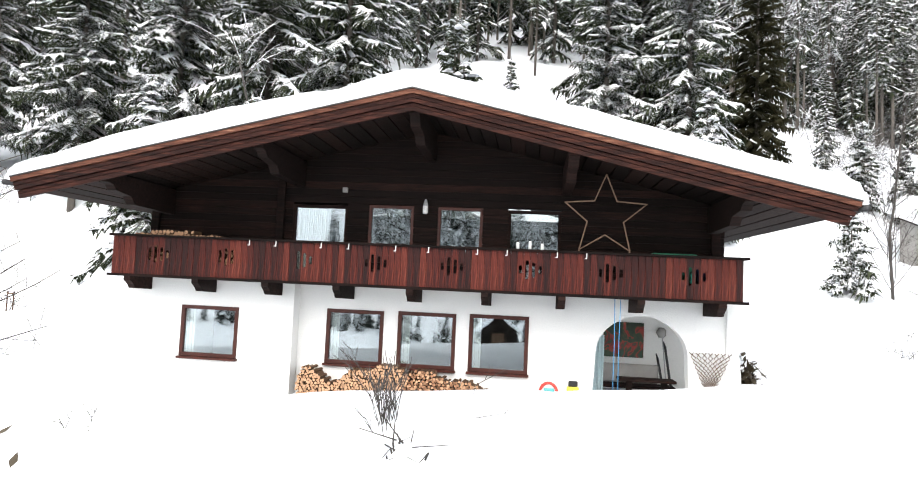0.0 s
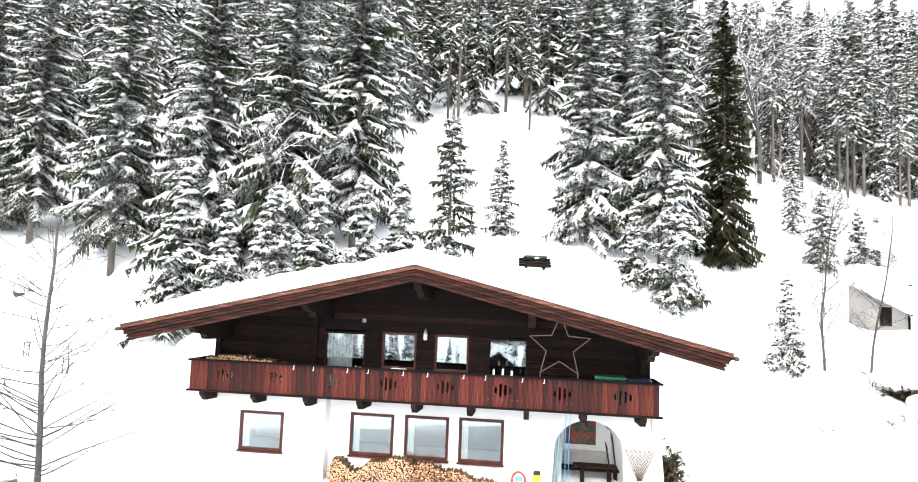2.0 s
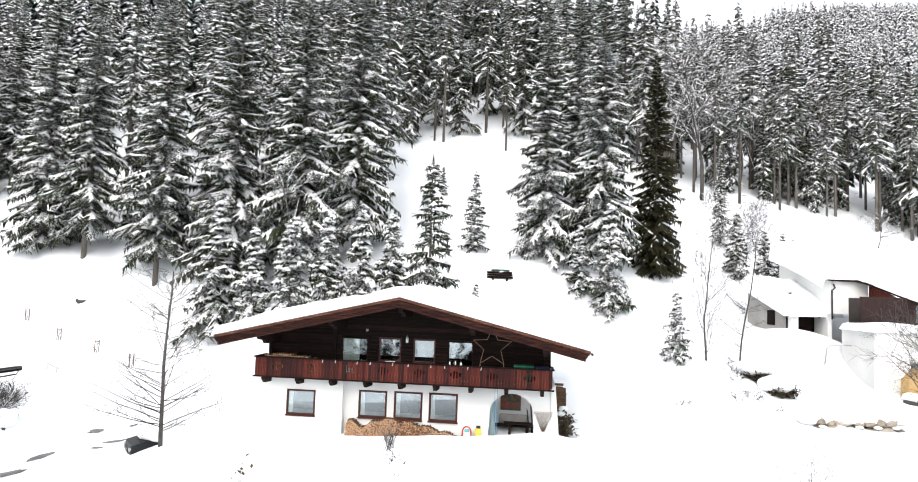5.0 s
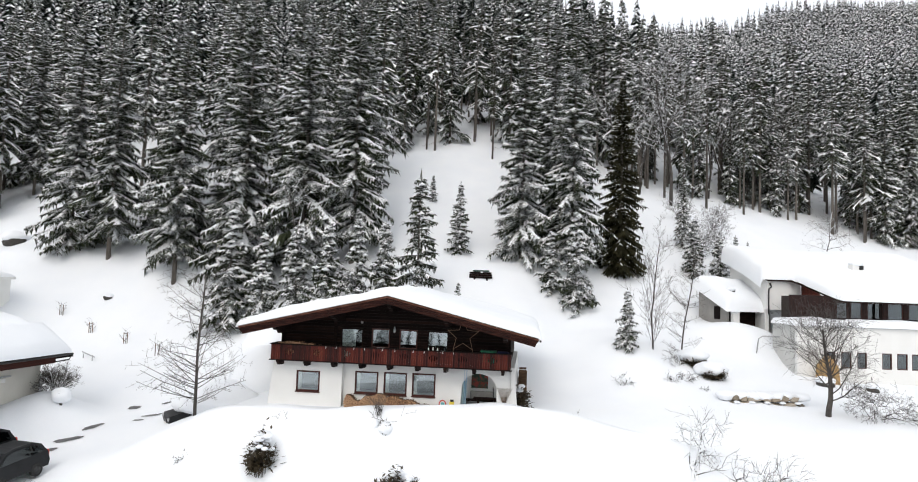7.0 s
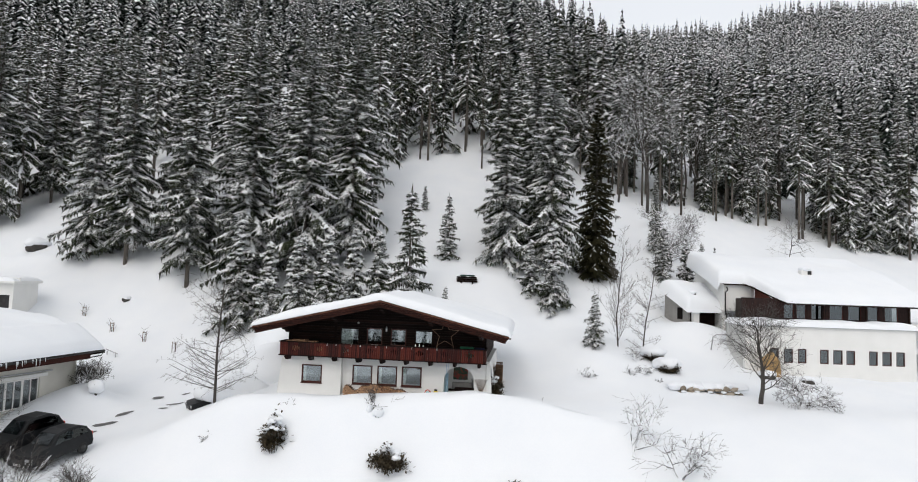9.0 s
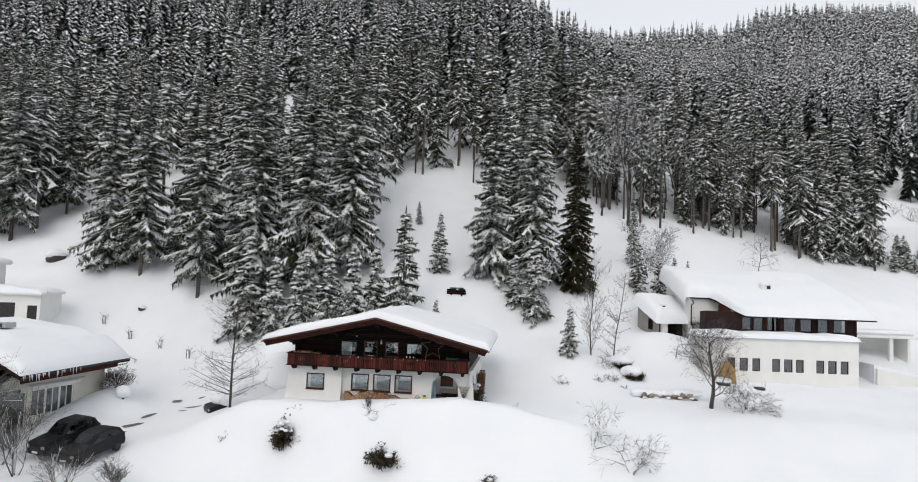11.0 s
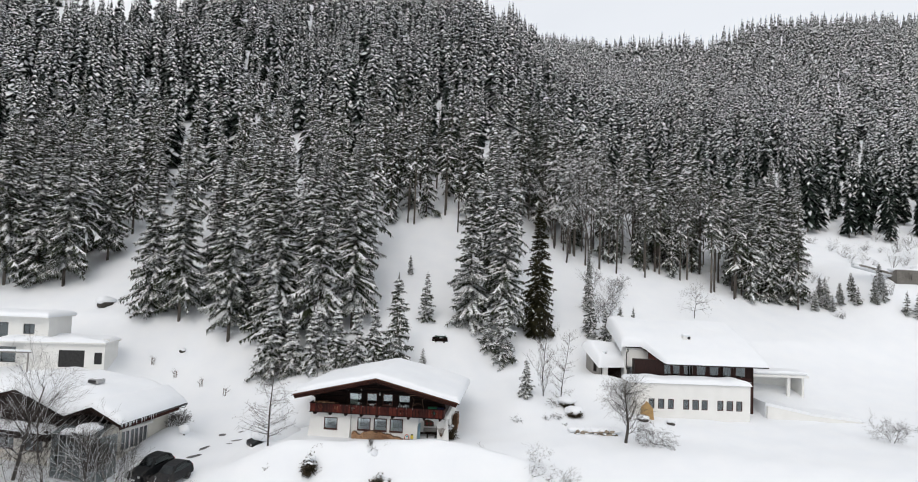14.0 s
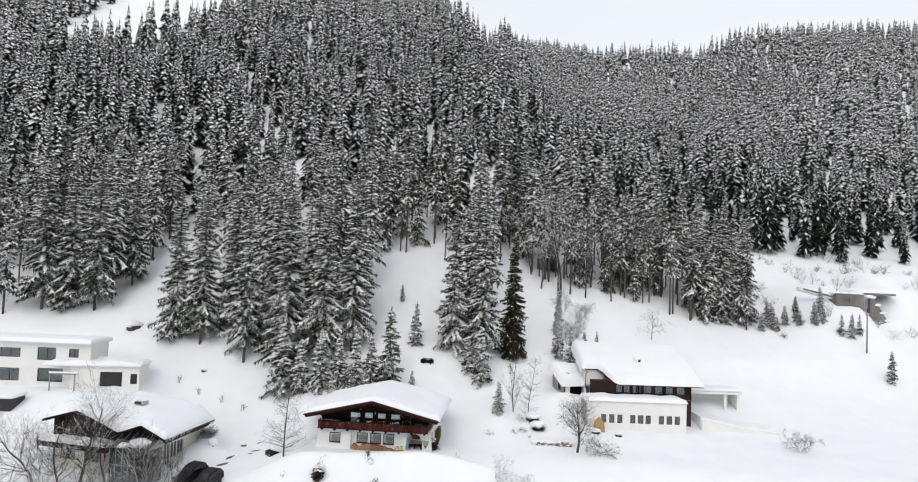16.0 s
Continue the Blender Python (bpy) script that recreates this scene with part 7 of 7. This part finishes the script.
for i, (x, y, w, d, a) in enumerate(((-18.6, 17.2, 0.9, 0.35, 60), (-18.2, 21.3, 0.6, 0.5, 20), (-16.0, 19.2, 0.9, 0.3, 10), (-16.4, 18.3, 0.5, 0.2, 0), (-18.8, 15.2, 1.1, 0.45, 50), (-19.0, 13.6, 0.8, 0.3, 50), (-19.3, 12.6, 0.6, 0.22, 55), (-16.4, 22.0, 0.5, 0.25, 20))):
    bare_patch(x, y, 0.75 * w, 0.75 * d, a, i)

for i, (x, y) in enumerate(((-34.1, 38.4), (-30.2, 36.6), (-25.8, 34.3), (-21.9, 32.0))):
    ob = root("staked_sapling", pose(x, y, gz(x, y)) @ Matrix.Scale(0.72, 4), "young sapling between two wooden stakes in the snow", "sapling", "staked saplings")
    for u in (-0.22, 0.22):
        boxed("stake", u - 0.035, u + 0.035, -0.035, 0.035, -0.3, 1.35, LOG_BARK, ob)
    boxed("tie", -0.25, 0.25, -0.02, 0.02, 1.15, 1.22, LOG_BARK, ob)
    rr = random.Random(300 + i)
    runs = []
    grow(rr, Vector((0, 0, -0.2)), Vector((0, 0, 1)), 1.8, 0.035, 1, runs, None, dict(bend=0.06, lift=0.05, depth=2, kids=(0, 9), ahead=0.8))
    tagged(tubes("twigs", runs, TWIG, ob, 4), kind="stuff")
b = root("handrail", pose(-27.4, 31.6, gz(-27.4, 31.6) + 0.25, 0, 0, -30), "short snow-covered rail at the path", "rail")
tubes("rail", [([(-0.9, 0, 0.3), (0.9, 0, 0.0)], [0.05, 0.05])], PALE_METAL, b, 5)
for u in (-0.7, 0.6):
    boxed("post", u - 0.03, u + 0.03, -0.03, 0.03, -0.5, 0.15, PALE_METAL, b)


def car(x, y, turn, label, tall=1.0, sunk=-0.05):
    """A parked estate car: a lofted body with set-in glass, four wheels, lamps."""
    ob = root("parked_car", pose(x, y, gz(x, y) - sunk, 0, -7, turn) @ Matrix.Diagonal((0.92, 0.95, tall, 1)), label, "car", "parked cars")
    side = [(-2.2, 0.35), (-2.25, 0.7), (-2.15, 0.95), (-1.2, 1.06), (-0.75, 1.10), (-0.1, 1.60), (0.4, 1.68), (1.4, 1.66), (1.95, 1.45), (2.2, 1.05), (2.25, 0.6), (2.15, 0.35)]
    bm = bmesh.new()
    rows_ = []
    for y0, inset in ((-0.88, 1.0), (-0.70, 0.35), (0.70, 0.35), (0.88, 1.0)):
        ring = []
        for px, pz in side:
            tumble = max(0.0, pz - 1.0) * 0.28 * inset
            yy = y0 - math.copysign(tumble, y0)
            ring.append(bm.verts.new((px * (1 - 0.03 * inset), yy, pz - (0.05 if inset == 1.0 and pz > 1.2 else 0))))
        rows_.append(ring)
    n = len(side)
    for r, s in zip(rows_, rows_[1:]):
        for i in range(n):
            bm.faces.new((r[i], s[i], s[(i + 1) % n], r[(i + 1) % n]))
    bm.faces.new(rows_[0])
    bm.faces.new(rows_[-1][::-1])
    part("body", bm, CAR_PAINT, ob)
    bm = bmesh.new()
    v = [bm.verts.new(p) for p in ((-0.78, -0.66, 1.11), (-0.78, 0.66, 1.11), (-0.16, 0.58, 1.585), (-0.16, -0.58, 1.585))]
    bm.faces.new(v)
    for w in v:
        w.co += Vector((-0.012, 0, 0.012))
    part("windscreen", bm, CAR_GLASS, ob)
    for sg in (-1, 1):
        bm = bmesh.new()
        f = [bm.verts.new(p) for p in ((-0.55, sg * 0.875, 1.10), (1.85, sg * 0.865, 1.12), (1.75, sg * 0.775, 1.42), (1.3, sg * 0.745, 1.55), (0.35, sg * 0.74, 1.56), (-0.05, sg * 0.76, 1.48))]
        bm.faces.new(f)
        part("side_window", bm, CAR_GLASS, ob)
        for px in (-1.4, 1.4):
            w = new("wheel")
            w.parent = ob
            w.location = (px, sg * 0.82, 0.33)
            me = tube_mesh("tyre", [([(0, -0.1, 0), (0, -0.08, 0), (0, 0.08, 0), (0, 0.1, 0)], [0.29, 0.33, 0.33, 0.29])], 16)
            link_mesh("tyre", me, w, TYRE)
            me = tube_mesh("rim", [([(0, -0.105, 0), (0, 0.105, 0)], [0.2, 0.2])], 12)
            link_mesh("rim", me, w, METAL)
        part("headlight", box(bmesh.new(), -2.24, -2.12, sg * 0.7 - 0.14, sg * 0.7 + 0.14, 0.68, 0.84, 0.03), PALE_METAL, ob)
        part("tail_lamp", box(bmesh.new(), 2.14, 2.24, sg * 0.72 - 0.1, sg * 0.72 + 0.1, 0.8, 1.1, 0.03), RED, ob)
    for px, pz, l in ((-2.26, 0.5, 0.9), (2.26, 0.5, 0.9)):
        part("number_plate", box(bmesh.new(), px - 0.015, px + 0.015, -0.26, 0.26, pz - 0.06, pz + 0.06, 0.005), WHITE_PAINT, ob)
    part("grille", box(bmesh.new(), -2.27, -2.2, -0.45, 0.45, 0.62, 0.78, 0.02), METAL, ob)
    bm = bmesh.new()
    bm.faces.new([bm.verts.new(p) for p in ((2.215, -0.62, 1.06), (2.215, 0.62, 1.06), (1.99, 0.56, 1.42), (1.99, -0.56, 1.42))])
    part("rear_window", bm, CAR_GLASS, ob)


car(-18.5, 9.3, 72, "black estate car parked on the snowy drive")
car(-20.5, 9.8, 68, "dark high-built car parked on the snowy drive", 1.2)
car(-11.9, 17.0, 36, "black car buried in deep snow beside the drive", sunk=0.85)
b = root("snow_mound", pose(-11.2, 17.2, gz(-11.2, 17.2), 0, 0, 36), "smooth mound of snow over a parked car", "snow mound")
part("snow", lump(bmesh.new(), (0.2, 0.1, 0.3), 2.6, 14, 0.42, 3), SNOW, b, smooth=True)

# across the field: an old bare tree and a small barn
bare_tree(-18.5, -26.0, 8.5, 95, "old bare tree with crooked limbs in the field", lift=0.03, kids=(12, 7, 4), ahead=0.6, radius=0.35, bend=0.2, thin=0.5, snow=True)
b = root("field_barn", pose(-8.0, -47.0, gz(-8.0, -47.0), 0, 0, 170), "small dark timber barn with a snowy roof across the field", "barn")
part("wall", box(bmesh.new(), -2.2, 2.2, 0, 6.0, -0.5, 2.6, 0.02), DARK_WOOD, b)
part("gable", prism(bmesh.new(), [(-2.2, 2.6), (2.2, 2.6), (0, 4.4)], 0.0, 6.0), DARK_WOOD, b)
for sg in (-1, 1):
    bm = prism(bmesh.new(), [(0, 4.4), (sg * 2.9, 2.05), (sg * 2.9, 2.45), (0, 4.85)], -0.6, 6.6)
    part("roof_snow", bm, SNOW, b, "thick snow on the roof")
part("door", box(bmesh.new(), -0.7, 0.7, -0.06, -0.005, -0.2, 2.1, 0.01), LOG_BARK, b)

# small lumber store up in the glade
b = root("lumber_pile", pose(5.0, 36.8, gz(5.0, 36.8) - 0.25, 0, 0, -2) @ Matrix.Scale(0.8, 4), "stacked dark timber under a cap of snow", "timber stack")
for i in range(3):
    for k in range(3):
        boxed("beam", -1.3 + 0.1 * i, 1.3 - 0.05 * k, -0.5 + 0.36 * i, -0.2 + 0.36 * i, 0.08 + 0.24 * k, 0.28 + 0.24 * k, DARK_WOOD, b, 0.02)
boxed("bearer", -0.8, -0.6, -0.6, 0.7, -0.3, 0.08, DARK_WOOD, b)
boxed("bearer", 0.6, 0.8, -0.6, 0.7, -0.3, 0.08, DARK_WOOD, b)
part("tarpaulin", box(bmesh.new(), -0.9, 0.95, -0.56, 0.66, 0.80, 0.98, 0.06), GREEN_SHEET, b, "dark green sheet over the timber")
part("snow_cap", lump(bmesh.new(), (0.1, 0.45, 0.75), 0.95, 5, 0.5, 3), SNOW, b, smooth=True)

# ---- the gully with its concrete walls ----
def concrete(x, y, outline, d, turn, label):
    """A weathered wall with the given outline, let into the slope, under a rounded layer of snow."""
    ob = root("retaining_wall", pose(x, y, gz(x, y), 0, 0, turn), label, "retaining wall", "concrete walls")
    part("wall", prism(bmesh.new(), outline, 0, d), STAINED_CONCRETE, ob)
    bm = bmesh.new()
    tops = [p for p in outline if p[1] > -0.9]
    for k, (p, q) in enumerate(zip(tops, tops[1:])):
        for t in np.linspace(0, 1, max(2, int(abs(q[0] - p[0]) / 0.7))):
            lump(bm, (p[0] + (q[0] - p[0]) * t, d * 0.5 + 0.1, p[1] + (q[1] - p[1]) * t), 0.85, 7 * k + int(5 * t), 0.45)
    part("snow_cap", bm, SNOW, ob, smooth=True)


concrete(91.0, 67.6, [(-3.0, -4), (3.0, -4), (3.0, 2.5), (-2.8, 2.6)], 2.6, 0, "weathered concrete abutment wall under snow")
concrete(95.4, 67.8, [(0.0, -3), (5.0, -3), (4.6, -0.7), (0.6, 5.6), (0.0, 5.7)], 0.8, 0, "weathered concrete wing wall falling to one side")
concrete(86.0, 68.6, [(-4.6, 2.6), (2.4, 1.2), (2.4, 1.6), (-4.6, 3.0)], 1.4, 8, "low concrete path wall on the bank")
concrete(97.0, 62.6, [(-3.2, -2), (5.0, -2), (5.0, 0.9), (2.0, 0.2), (-3.2, -0.1)], 0.6, 10, "low concrete sill wall at the stream")
b = root("culvert_beam", pose(97.4, 69.2, 20.7, 0, 0, -4), "concrete footbridge slab over the culvert under thick snow", "concrete beam")
part("beam", box(bmesh.new(), -4.2, 4.0, -0.3, 5.6, 0.0, 0.45, 0.03), CONCRETE, b)
bm = bmesh.new()
bmesh.ops.create_grid(bm, x_segments=40, y_segments=14, size=1)
for v in bm.verts:
    e = min(1 - abs(v.co.x), 1 - abs(v.co.y))
    v.co = Vector((-0.1 + 4.6 * v.co.x, 2.6 + 3.3 * v.co.y, 0.42 + (0.75 + 0.5 * noise.noise(v.co * 3.1)) * (1 - math.exp(-e / 0.07))))
part("snow_cap", bm, SNOW, b, smooth=True)
b = root("lamp_post", pose(87.0, 56.0, gz(87.0, 56.0)), "dark wooden pole with a small lantern", "lamp post")
tubes("pole", [([(0, 0, -0.5), (0.05, 0, 8.4)], [0.13, 0.09])], LOG_BARK, b, 8)
part("lantern", box(bmesh.new(), -0.2, 0.35, -0.2, 0.2, 7.0, 7.5, 0.05), PALE_METAL, b)
